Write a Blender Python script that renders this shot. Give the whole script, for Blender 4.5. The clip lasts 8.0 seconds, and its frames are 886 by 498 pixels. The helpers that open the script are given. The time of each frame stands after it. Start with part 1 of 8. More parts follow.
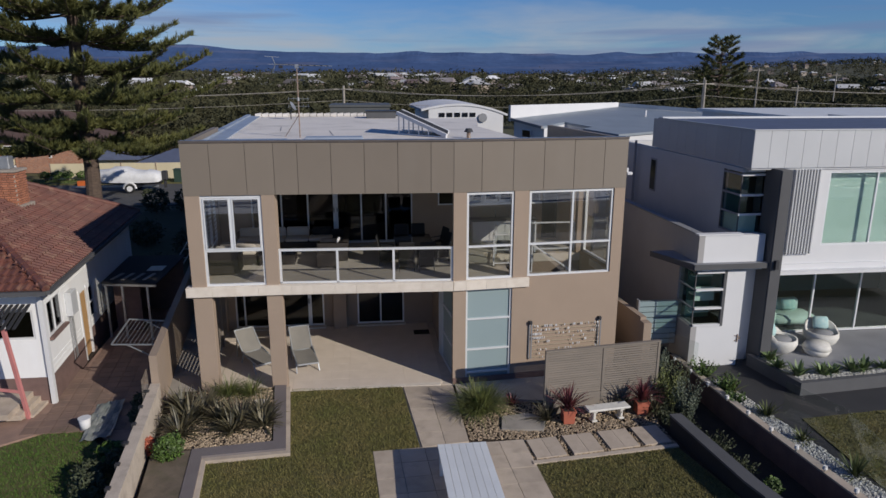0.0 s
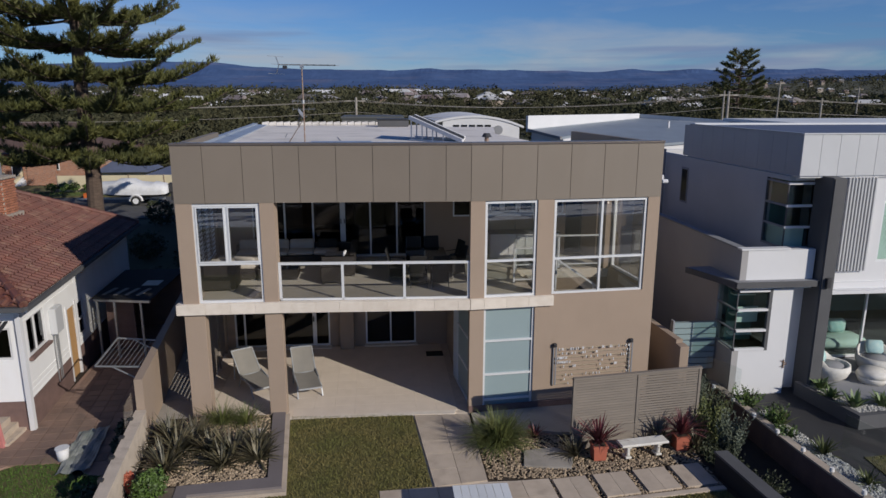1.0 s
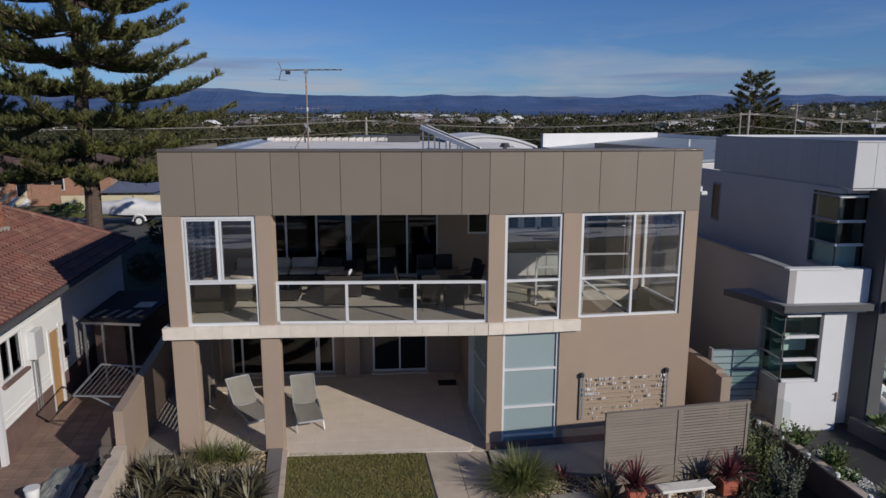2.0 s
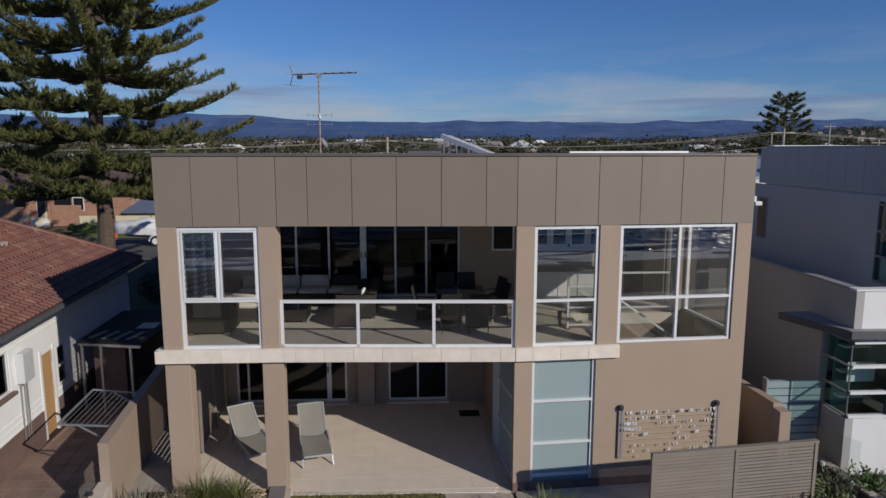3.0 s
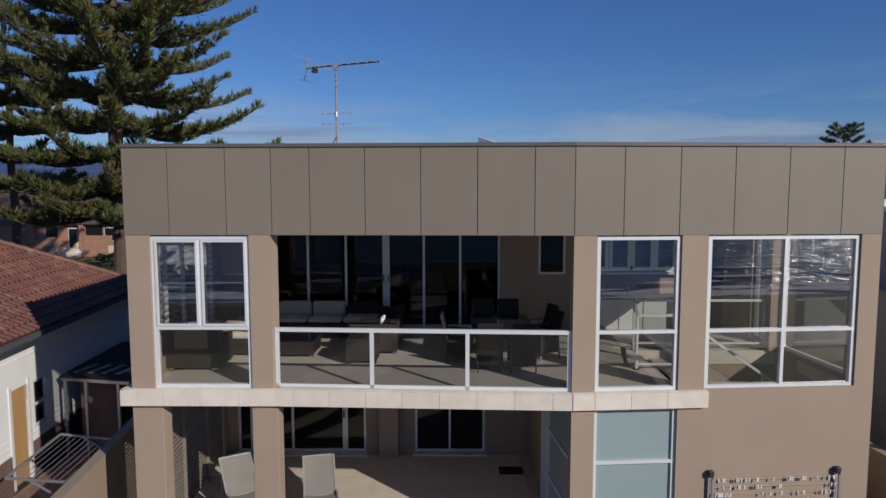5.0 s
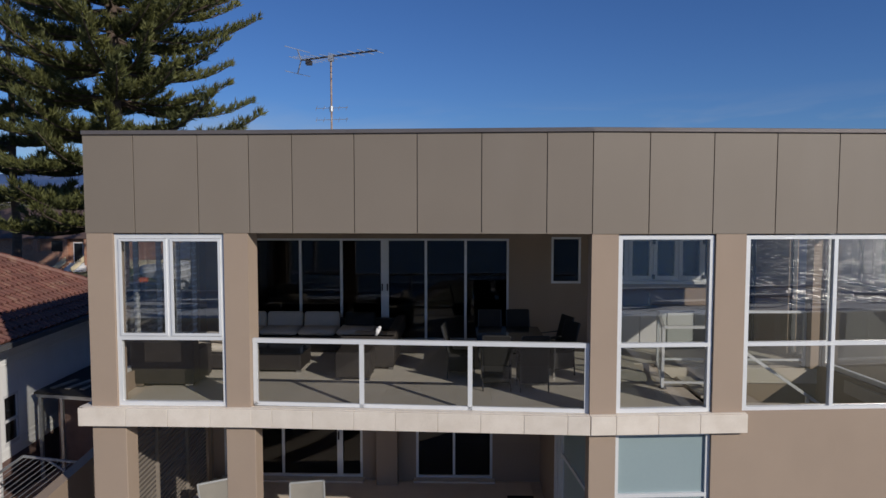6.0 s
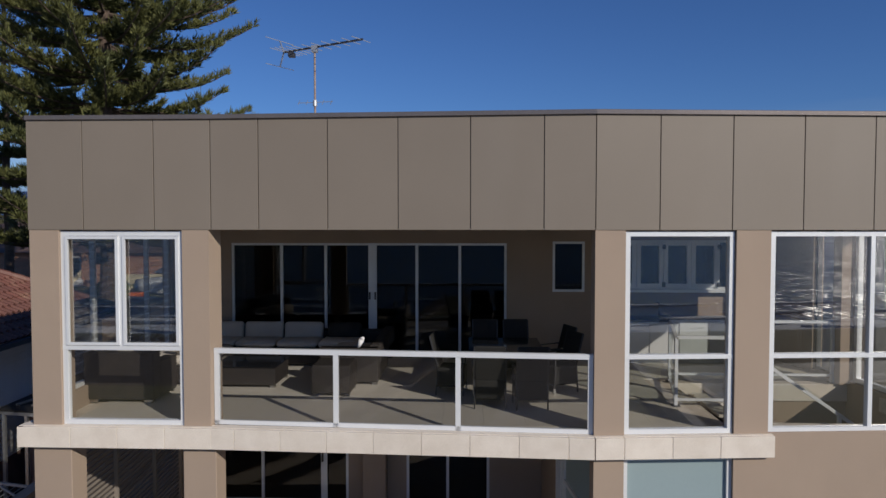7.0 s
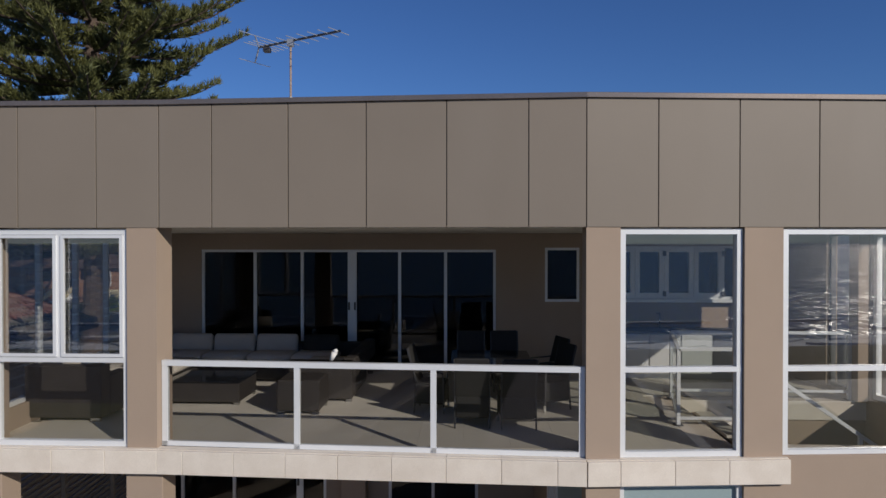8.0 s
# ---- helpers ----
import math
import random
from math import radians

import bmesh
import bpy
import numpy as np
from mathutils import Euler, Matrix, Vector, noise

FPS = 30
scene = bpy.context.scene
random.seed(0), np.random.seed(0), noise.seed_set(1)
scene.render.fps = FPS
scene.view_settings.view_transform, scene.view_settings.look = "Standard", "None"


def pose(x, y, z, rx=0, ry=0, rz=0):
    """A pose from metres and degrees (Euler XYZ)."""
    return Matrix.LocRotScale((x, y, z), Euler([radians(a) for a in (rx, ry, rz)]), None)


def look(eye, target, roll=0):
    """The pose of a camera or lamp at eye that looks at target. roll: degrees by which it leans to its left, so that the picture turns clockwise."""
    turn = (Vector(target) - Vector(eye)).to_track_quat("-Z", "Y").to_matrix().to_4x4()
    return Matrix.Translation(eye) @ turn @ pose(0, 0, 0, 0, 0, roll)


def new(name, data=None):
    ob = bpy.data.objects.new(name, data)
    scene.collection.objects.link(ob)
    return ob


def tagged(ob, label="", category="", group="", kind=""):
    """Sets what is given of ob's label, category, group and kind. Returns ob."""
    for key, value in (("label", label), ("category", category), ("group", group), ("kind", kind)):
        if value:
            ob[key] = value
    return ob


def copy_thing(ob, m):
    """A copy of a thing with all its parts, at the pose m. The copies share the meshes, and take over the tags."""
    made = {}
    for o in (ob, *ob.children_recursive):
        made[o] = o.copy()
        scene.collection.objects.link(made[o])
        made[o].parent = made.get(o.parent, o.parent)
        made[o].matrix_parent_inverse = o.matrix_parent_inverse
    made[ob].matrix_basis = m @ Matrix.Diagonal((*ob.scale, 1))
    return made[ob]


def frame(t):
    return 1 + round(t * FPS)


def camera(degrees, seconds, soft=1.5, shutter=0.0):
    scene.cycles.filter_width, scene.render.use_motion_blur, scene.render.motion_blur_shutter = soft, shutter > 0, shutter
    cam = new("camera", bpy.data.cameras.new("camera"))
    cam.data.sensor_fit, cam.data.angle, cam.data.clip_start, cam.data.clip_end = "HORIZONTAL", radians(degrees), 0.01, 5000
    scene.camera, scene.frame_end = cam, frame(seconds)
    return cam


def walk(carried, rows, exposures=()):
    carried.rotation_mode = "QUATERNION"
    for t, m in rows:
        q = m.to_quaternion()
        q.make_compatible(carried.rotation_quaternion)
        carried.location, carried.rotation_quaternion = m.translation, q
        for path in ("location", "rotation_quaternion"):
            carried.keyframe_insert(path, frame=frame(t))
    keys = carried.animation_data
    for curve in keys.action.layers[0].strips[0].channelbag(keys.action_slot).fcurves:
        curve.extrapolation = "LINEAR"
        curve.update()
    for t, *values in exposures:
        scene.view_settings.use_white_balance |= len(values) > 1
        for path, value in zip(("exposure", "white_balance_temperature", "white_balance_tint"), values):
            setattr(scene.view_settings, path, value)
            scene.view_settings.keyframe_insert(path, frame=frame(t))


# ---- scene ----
cam = camera(67.4, 8.0)
PATH = [
    (0, (0.714, -0.322, 9.484), (0.943, 1.603, 8.993), 0.1),
    (0.5, (0.795, 0.602, 9.241), (1.001, 2.535, 8.769), 0.1),
    (1, (0.853, 1.491, 8.976), (1.044, 3.431, 8.532), 0.1),
    (1.5, (0.856, 2.361, 8.705), (1.038, 4.31, 8.295), 0.1),
    (3, (1.025, 4.807, 7.91), (1.122, 6.782, 7.612), 0.0),
    (3.5, (1.08, 5.581, 7.696), (1.141, 7.562, 7.428), -0.1),
    (4, (1.108, 6.324, 7.457), (1.141, 8.31, 7.22), -0.1),
    (4.5, (1.156, 7.08, 7.258), (1.161, 9.069, 7.047), -0.1),
    (6, (1.404, 9.17, 6.64), (1.347, 11.166, 6.513), -0.0),
    (6.5, (1.538, 9.776, 6.466), (1.468, 11.773, 6.365), -0.0),
    (7, (1.672, 10.321, 6.305), (1.596, 12.319, 6.231), -0.0),
    (7.5, (1.826, 10.817, 6.164), (1.748, 12.815, 6.117), -0.0),
    (8, (1.981, 11.275, 6.047), (1.9, 13.273, 6.027), 0.0),
]
walk(cam, [(t, look(eye, target, roll)) for t, eye, target, roll in PATH])

# ---- sky, sun, exposure ----
SUN_AZ = math.atan2(-4.63, 4.49)      # towards the sun, on the plan
SUN_EL = radians(25.3)
scene.view_settings.exposure = -0.19
sun_dir = Vector((math.cos(SUN_EL) * math.cos(SUN_AZ), math.cos(SUN_EL) * math.sin(SUN_AZ), math.sin(SUN_EL)))
sun_data = bpy.data.lights.new("sun", "SUN")
sun_data.energy, sun_data.angle, sun_data.color = 4.3, radians(0.53), (1.0, 0.93, 0.83)
sun_ob = new("sun", sun_data)
sun_ob.matrix_basis = look(sun_dir * 200, (0, 0, 0))

world = bpy.data.worlds.new("world")
scene.world = world
world.use_nodes = True
wn, wl = world.node_tree.nodes, world.node_tree.links
wn.clear()
w_out = wn.new("ShaderNodeOutputWorld")
w_bg = wn.new("ShaderNodeBackground")
w_sky = wn.new("ShaderNodeTexSky")
w_sky.sky_type, w_sky.sun_disc = "NISHITA", False
w_sky.sun_elevation, w_sky.sun_rotation = SUN_EL, math.pi / 2 - SUN_AZ
w_sky.air_density, w_sky.dust_density, w_sky.ozone_density = 1.0, 0.0, 5.0
w_bg.inputs["Strength"].default_value = 0.07
# thin cirrus low over the hills
w_co = wn.new("ShaderNodeTexCoord")
w_map = wn.new("ShaderNodeMapping")
w_map.inputs["Scale"].default_value = (2.2, 2.2, 13.0)
w_map.inputs["Location"].default_value = (0.35, 0.0, 0.2)
w_noise = wn.new("ShaderNodeTexNoise")
w_noise.inputs["Scale"].default_value = 1.6
w_noise.inputs["Detail"].default_value = 7.0
w_noise.inputs["Roughness"].default_value = 0.55
w_noise.inputs["Distortion"].default_value = 0.4
w_ramp = wn.new("ShaderNodeMapRange")
w_ramp.inputs["From Min"].default_value, w_ramp.inputs["From Max"].default_value = 0.42, 0.72
w_ramp.inputs["To Max"].default_value = 0.95
w_sep = wn.new("ShaderNodeSeparateXYZ")
w_low = wn.new("ShaderNodeMapRange")
w_low.inputs["From Min"].default_value, w_low.inputs["From Max"].default_value = 0.04, 0.16
w_low.inputs["To Min"].default_value, w_low.inputs["To Max"].default_value = 1.0, 0.0
w_mul = wn.new("ShaderNodeMath")
w_mul.operation = "MULTIPLY"
w_mix = wn.new("ShaderNodeMix")
w_mix.data_type = "RGBA"
w_mix.inputs[7].default_value = (6.2, 6.6, 7.4, 1)
wl.new(w_co.outputs["Generated"], w_map.inputs["Vector"])
wl.new(w_map.outputs[0], w_noise.inputs["Vector"])
wl.new(w_noise.outputs["Fac"], w_ramp.inputs["Value"])
wl.new(w_co.outputs["Generated"], w_sep.inputs[0])
wl.new(w_sep.outputs["Z"], w_low.inputs["Value"])
wl.new(w_ramp.outputs[0], w_mul.inputs[0])
wl.new(w_low.outputs[0], w_mul.inputs[1])
wl.new(w_mul.outputs[0], w_mix.inputs[0])
w_tint = wn.new("ShaderNodeMix")
w_tint.data_type, w_tint.blend_type = "RGBA", "MULTIPLY"
w_tint.inputs[0].default_value = 1.0
w_tint.inputs[7].default_value = (0.615, 0.84, 1.24, 1)
wl.new(w_sky.outputs[0], w_tint.inputs[6])
wl.new(w_tint.outputs[2], w_mix.inputs[6])

# long grey-lilac streaks of cloud just above the hills
w_map2 = wn.new("ShaderNodeMapping")
w_map2.inputs["Scale"].default_value = (1.5, 1.5, 30.0)
w_map2.inputs["Location"].default_value = (3.1, 0.4, 0.9)
w_noise2 = wn.new("ShaderNodeTexNoise")
w_noise2.inputs["Scale"].default_value, w_noise2.inputs["Detail"].default_value, w_noise2.inputs["Roughness"].default_value = 1.5, 5.0, 0.5
w_ramp2 = wn.new("ShaderNodeMapRange")
w_ramp2.inputs["From Min"].default_value, w_ramp2.inputs["From Max"].default_value, w_ramp2.inputs["To Max"].default_value = 0.54, 0.66, 0.6
w_low2 = wn.new("ShaderNodeMapRange")
w_low2.inputs["From Min"].default_value, w_low2.inputs["From Max"].default_value = 0.09, 0.125
w_low2.inputs["To Min"].default_value, w_low2.inputs["To Max"].default_value = 1.0, 0.0
w_mul2 = wn.new("ShaderNodeMath")
w_mul2.operation = "MULTIPLY"
w_mix2 = wn.new("ShaderNodeMix")
w_mix2.data_type = "RGBA"
w_mix2.inputs[7].default_value = (2.5, 3.4, 6.0, 1)
wl.new(w_co.outputs["Generated"], w_map2.inputs["Vector"])
wl.new(w_map2.outputs[0], w_noise2.inputs["Vector"])
wl.new(w_noise2.outputs["Fac"], w_ramp2.inputs["Value"])
wl.new(w_sep.outputs["Z"], w_low2.inputs["Value"])
wl.new(w_ramp2.outputs[0], w_mul2.inputs[0])
wl.new(w_low2.outputs[0], w_mul2.inputs[1])
wl.new(w_mul2.outputs[0], w_mix2.inputs[0])
wl.new(w_mix.outputs[2], w_mix2.inputs[6])
wl.new(w_mix2.outputs[2], w_bg.inputs["Color"])
wl.new(w_bg.outputs[0], w_out.inputs[0])


# ---- materials ----
def mat(name, a, b=None, scale=3.0, rough=0.7, bump=0.0, bscale=60.0, metal=0.0, fine=0.12, rand=0.0, island=0.0, spec=0.5, stretch=(1, 1, 1), stain=None):
    """A procedural surface: two colours mixed by a broad noise, a fine grain over it, relief, and a
    little change from piece to piece (rand: object by object, island: within a joined mesh)."""
    m = bpy.data.materials.new(name)
    m.use_nodes = True
    n, l = m.node_tree.nodes, m.node_tree.links
    p = n["Principled BSDF"]
    p.inputs["Roughness"].default_value, p.inputs["Metallic"].default_value = rough, metal
    p.inputs["Specular IOR Level"].default_value = spec
    b = b or tuple(c * 0.8 for c in a)
    geo = n.new("ShaderNodeNewGeometry")
    mp = n.new("ShaderNodeMapping")
    mp.inputs["Scale"].default_value = stretch
    l.new(geo.outputs["Position"], mp.inputs["Vector"])
    broad, grain = n.new("ShaderNodeTexNoise"), n.new("ShaderNodeTexNoise")
    broad.inputs["Scale"].default_value, broad.inputs["Detail"].default_value = scale, 6
    grain.inputs["Scale"].default_value, grain.inputs["Detail"].default_value = bscale, 4
    for t in (broad, grain):
        l.new(mp.outputs[0], t.inputs["Vector"])
    mr = n.new("ShaderNodeMapRange")
    mr.inputs["From Min"].default_value, mr.inputs["From Max"].default_value = 0.3, 0.7
    l.new(broad.outputs["Fac"], mr.inputs["Value"])
    mix = n.new("ShaderNodeMix")
    mix.data_type = "RGBA"
    mix.inputs[6].default_value, mix.inputs[7].default_value = (*a, 1), (*b, 1)
    l.new(mr.outputs[0], mix.inputs[0])
    hsv = n.new("ShaderNodeHueSaturation")
    val = n.new("ShaderNodeMapRange")
    val.inputs["To Min"].default_value, val.inputs["To Max"].default_value = 1 - fine * 1.6, 1 + fine * 1.6
    l.new(grain.outputs["Fac"], val.inputs["Value"])
    value = val.outputs[0]
    for amount, make in ((rand, "ShaderNodeObjectInfo"), (island, "ShaderNodeNewGeometry")):
        if amount:
            src = n.new(make)
            out = src.outputs["Random"] if make == "ShaderNodeObjectInfo" else src.outputs["Random Per Island"]
            r = n.new("ShaderNodeMapRange")
            r.inputs["To Min"].default_value, r.inputs["To Max"].default_value = 1 - amount, 1 + amount
            l.new(out, r.inputs["Value"])
            mu = n.new("ShaderNodeMath")
            mu.operation = "MULTIPLY"
            l.new(value, mu.inputs[0])
            l.new(r.outputs[0], mu.inputs[1])
            value = mu.outputs[0]
    l.new(value, hsv.inputs["Value"])
    l.new(mix.outputs[2], hsv.inputs["Color"])
    colour = hsv.outputs[0]
    if stain:
        st = n.new("ShaderNodeTexNoise")
        st.inputs["Scale"].default_value, st.inputs["Detail"].default_value = stain[1], 8
        smap = n.new("ShaderNodeMapping")
        smap.inputs["Scale"].default_value = stain[3] if len(stain) > 3 else (1, 1, 1)
        l.new(geo.outputs["Position"], smap.inputs["Vector"])
        l.new(smap.outputs[0], st.inputs["Vector"])
        sr = n.new("ShaderNodeMapRange")
        sr.inputs["From Min"].default_value, sr.inputs["From Max"].default_value = 0.52, 0.72
        sr.inputs["To Max"].default_value = stain[2]
        l.new(st.outputs["Fac"], sr.inputs["Value"])
        sm = n.new("ShaderNodeMix")
        sm.data_type = "RGBA"
        sm.inputs[7].default_value = (*stain[0], 1)
        l.new(sr.outputs[0], sm.inputs[0])
        l.new(colour, sm.inputs[6])
        colour = sm.outputs[2]
    l.new(colour, p.inputs["Base Color"])
    if bump:
        bp = n.new("ShaderNodeBump")
        bp.inputs["Strength"].default_value, bp.inputs["Distance"].default_value = bump, 0.02
        l.new(grain.outputs["Fac"], bp.inputs["Height"])
        l.new(bp.outputs[0], p.inputs["Normal"])
    return m


def glass(name, tint, base=0.035, rough=0.0):
    """Clear or tinted sheet glass: it lets light through and mirrors more towards a grazing view."""
    m = bpy.data.materials.new(name)
    m.use_nodes = True
    n, l = m.node_tree.nodes, m.node_tree.links
    n.remove(n["Principled BSDF"])
    tr, gl, lw, mx = (n.new("ShaderNode" + k) for k in ("BsdfTransparent", "BsdfGlossy", "LayerWeight", "MixShader"))
    tr.inputs["Color"].default_value = (*tint, 1)
    gl.inputs["Color"].default_value, gl.inputs["Roughness"].default_value = (1, 1, 1, 1), rough
    lw.inputs["Blend"].default_value = 0.5
    pw, ma = n.new("ShaderNodeMath"), n.new("ShaderNodeMath")
    pw.operation, ma.operation = "POWER", "MULTIPLY_ADD"
    pw.inputs[1].default_value = 4.0
    ma.inputs[1].default_value, ma.inputs[2].default_value = 0.6, base
    l.new(lw.outputs["Facing"], pw.inputs[0])
    l.new(pw.outputs[0], ma.inputs[0])
    l.new(ma.outputs[0], mx.inputs[0])
    l.new(tr.outputs[0], mx.inputs[1])
    l.new(gl.outputs[0], mx.inputs[2])
    l.new(mx.outputs[0], n["Material Output"].inputs[0])
    return m


M = {}
M["render"] = mat("beige_render", (0.345, 0.265, 0.202), (0.32, 0.245, 0.187), 0.8, 0.85, 0.25, 180, fine=0.05, stain=((0.27, 0.21, 0.16), 0.9, 0.35, (1, 1, 0.35)))
M["panel"] = mat("taupe_cladding", (0.204, 0.171, 0.137), (0.190, 0.159, 0.127), 0.7, 0.6, 0.06, 150, fine=0.04, rand=0.03, stain=((0.22, 0.19, 0.158), 0.8, 0.3, (1.5, 1.5, 0.3)))
M["cap"] = mat("parapet_capping", (0.235, 0.195, 0.17), (0.20, 0.165, 0.145), 2, 0.27, 0.0, 40, metal=0.55)
M["stone"] = mat("cream_stone", (0.70, 0.635, 0.555), (0.62, 0.55, 0.47), 3.5, 0.75, 0.15, 90, fine=0.08, rand=0.03)
M["alu"] = mat("white_aluminium", (0.71, 0.725, 0.74), (0.66, 0.675, 0.69), 1.5, 0.35, 0.0, 60, fine=0.03, metal=0.15)
M["alu_grey"] = mat("grey_aluminium", (0.42, 0.44, 0.46), (0.36, 0.38, 0.40), 2, 0.4, 0, 60, metal=0.4, fine=0.03)
M["tile"] = mat("travertine_tile", (0.68, 0.59, 0.50), (0.62, 0.535, 0.45), 2.3, 0.55, 0.05, 70, fine=0.08, rand=0.02)
M["grout"] = mat("grout", (0.63, 0.55, 0.465), None, 4, 0.9, 0.2, 80)
M["balc_tile"] = mat("balcony_tile", (0.58, 0.54, 0.475), (0.53, 0.49, 0.43), 2.3, 0.5, 0.03, 70, fine=0.07, rand=0.03, stain=((0.50, 0.45, 0.38), 1.3, 0.35))
M["dark_room"] = mat("interior_paint", (0.32, 0.29, 0.26), None, 1, 0.9)
M["glass"] = glass("tinted_glass", (0.97, 0.97, 0.96), 0.11)
M["rail_glass"] = glass("rail_glass", (0.85, 0.85, 0.845), 0.025)
M["door_glass"] = glass("door_glass", (0.42, 0.43, 0.45), 0.035)
M["teal_glass"] = glass("teal_glass", (0.86, 0.91, 0.89))
M["clear"] = glass("clear_glass", (0.93, 0.95, 0.945), 0.025)
M["rubberised"] = mat("matt_black_collector", (0.02, 0.02, 0.022), (0.03, 0.03, 0.032), 3, 0.85, 0.2, 60)
M["frost"] = mat("frosted_glass", (0.275, 0.345, 0.36), (0.25, 0.325, 0.34), 0.5, 0.28, 0.0, 20, fine=0.02)
M["roof"] = mat("white_roof_membrane", (0.76, 0.72, 0.67), (0.68, 0.64, 0.60), 0.5, 0.8, 0.1, 40, stain=((0.42, 0.40, 0.37), 0.7, 0.6))
M["steel_blue"] = mat("zinc_flashing", (0.40, 0.45, 0.52), (0.34, 0.39, 0.46), 1.0, 0.45, 0.0, 50, metal=0.3)
M["dark"] = mat("dark_metal", (0.05, 0.05, 0.055), None, 4, 0.5, metal=0.3)
M["white"] = mat("white_paint", (0.66, 0.66, 0.67), (0.61, 0.615, 0.63), 0.7, 0.7, 0.08, 120, fine=0.03, stain=((0.58, 0.58, 0.58), 1.1, 0.25, (1, 1, 0.3)))
M["white_panel"] = mat("white_cladding", (0.52, 0.53, 0.545), (0.48, 0.49, 0.505), 0.8, 0.45, 0.0, 60, fine=0.03, rand=0.02)
M["char"] = mat("charcoal_render", (0.09, 0.091, 0.097), (0.075, 0.076, 0.081), 1.2, 0.75, 0.1, 90)
# white house's left walls: their shade is put into two greyer colours
M["side_shade_grey"] = mat("white_wall_shade_taupe", (0.37, 0.355, 0.35), (0.33, 0.32, 0.315), 0.8, 0.75, 0.08, 110, fine=0.03)
M["side_shade_blue"] = mat("white_wall_shade_blue", (0.43, 0.44, 0.46), (0.39, 0.40, 0.42), 0.8, 0.75, 0.08, 110, fine=0.03)
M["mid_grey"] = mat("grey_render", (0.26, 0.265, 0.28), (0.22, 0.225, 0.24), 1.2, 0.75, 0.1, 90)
M["wboard"] = mat("white_weatherboard", (0.84, 0.845, 0.85), (0.79, 0.79, 0.79), 0.9, 0.7, 0.1, 70, stain=((0.66, 0.62, 0.57), 1.4, 0.2, (1, 1, 0.25)))
M["brown_base"] = mat("brown_footing_brick", (0.19, 0.12, 0.105), (0.14, 0.09, 0.08), 3, 0.85, 0.3, 60)
M["rtile"] = mat("terracotta_roof_tile", (0.168, 0.064, 0.046), (0.11, 0.047, 0.037), 1.2, 0.55, 0.2, 40, fine=0.16, rand=0.0, island=0.08, stain=((0.26, 0.16, 0.11), 2.6, 0.6))
M["brick"] = mat("red_brick", (0.36, 0.15, 0.085), (0.26, 0.11, 0.07), 5, 0.85, 0.3, 60, rand=0.2, island=0.25)
M["mortar"] = mat("mortar", (0.38, 0.33, 0.28), None, 6, 0.9, 0.2, 70)
M["concrete"] = mat("concrete", (0.36, 0.33, 0.29), (0.28, 0.255, 0.225), 1.3, 0.9, 0.25, 60, stain=((0.16, 0.15, 0.13), 1.7, 0.5))
M["paver"] = mat("sandstone_paver", (0.50, 0.42, 0.34), (0.42, 0.35, 0.28), 2.2, 0.85, 0.2, 80, rand=0.09, stain=((0.27, 0.22, 0.18), 2.5, 0.4))
M["kerb_grey"] = mat("grey_capping", (0.175, 0.155, 0.155), (0.15, 0.13, 0.13), 1.5, 0.8, 0.15, 90)
M["dark_pave"] = mat("charcoal_paving", (0.034, 0.034, 0.037), (0.026, 0.026, 0.029), 1.0, 0.7, 0.1, 60)
M["dark_kerb"] = mat("black_painted_render", (0.022, 0.021, 0.022), (0.016, 0.016, 0.017), 1.2, 0.85, 0.1, 90)
M["drive"] = mat("red_brown_paving", (0.29, 0.19, 0.145), (0.21, 0.14, 0.11), 2.2, 0.9, 0.25, 50, island=0.15)
M["grass"] = mat("lawn_soil", (0.09, 0.088, 0.028), (0.115, 0.10, 0.04), 1.5, 0.95, 0.6, 50, fine=0.3)
M["blade"] = mat("grass_blade", (0.128, 0.13, 0.034), (0.20, 0.163, 0.058), 1.1, 0.8, 0, 20, island=0.35)
M["blade_g"] = mat("green_grass_blade", (0.06, 0.122, 0.016), (0.09, 0.142, 0.024), 1.1, 0.8, 0, 20, island=0.35)
M["soil"] = mat("dark_mulch", (0.06, 0.042, 0.03), (0.035, 0.026, 0.02), 3, 1.0, 0.8, 50, fine=0.3)
M["pebble"] = mat("river_pebble", (0.36, 0.28, 0.19), (0.24, 0.18, 0.12), 6, 0.8, 0, 40, island=0.5)
M["wpebble"] = mat("white_pebble", (0.49, 0.48, 0.45), (0.37, 0.37, 0.34), 6, 0.7, 0, 40, island=0.25)
M["wicker"] = mat("dark_wicker", (0.032, 0.026, 0.023), (0.022, 0.018, 0.016), 6, 0.6, 0.5, 120, fine=0.3)
M["cushion"] = mat("cream_cushion", (0.50, 0.455, 0.40), (0.45, 0.41, 0.36), 3, 0.95, 0.2, 120)
M["lamp_white"] = mat("white_enamel", (0.82, 0.81, 0.78), None, 4, 0.3)
M["brown_roof"] = mat("brown_tile_roof", (0.12, 0.075, 0.06), (0.085, 0.055, 0.045), 2, 0.8, 0.2, 20)
M["shed_grey"] = mat("grey_green_sheet", (0.10, 0.105, 0.105), (0.08, 0.085, 0.085), 0.8, 0.6, 0.1, 20)
M["sling"] = mat("grey_sling_fabric", (0.235, 0.222, 0.20), (0.20, 0.19, 0.172), 2, 0.85, 0.2, 300)
M["chrome"] = mat("chrome", (0.5, 0.5, 0.5), None, 3, 0.15, metal=1.0)
M["black"] = mat("black_sling", (0.012, 0.0115, 0.011), None, 5, 0.75, 0.1, 80)
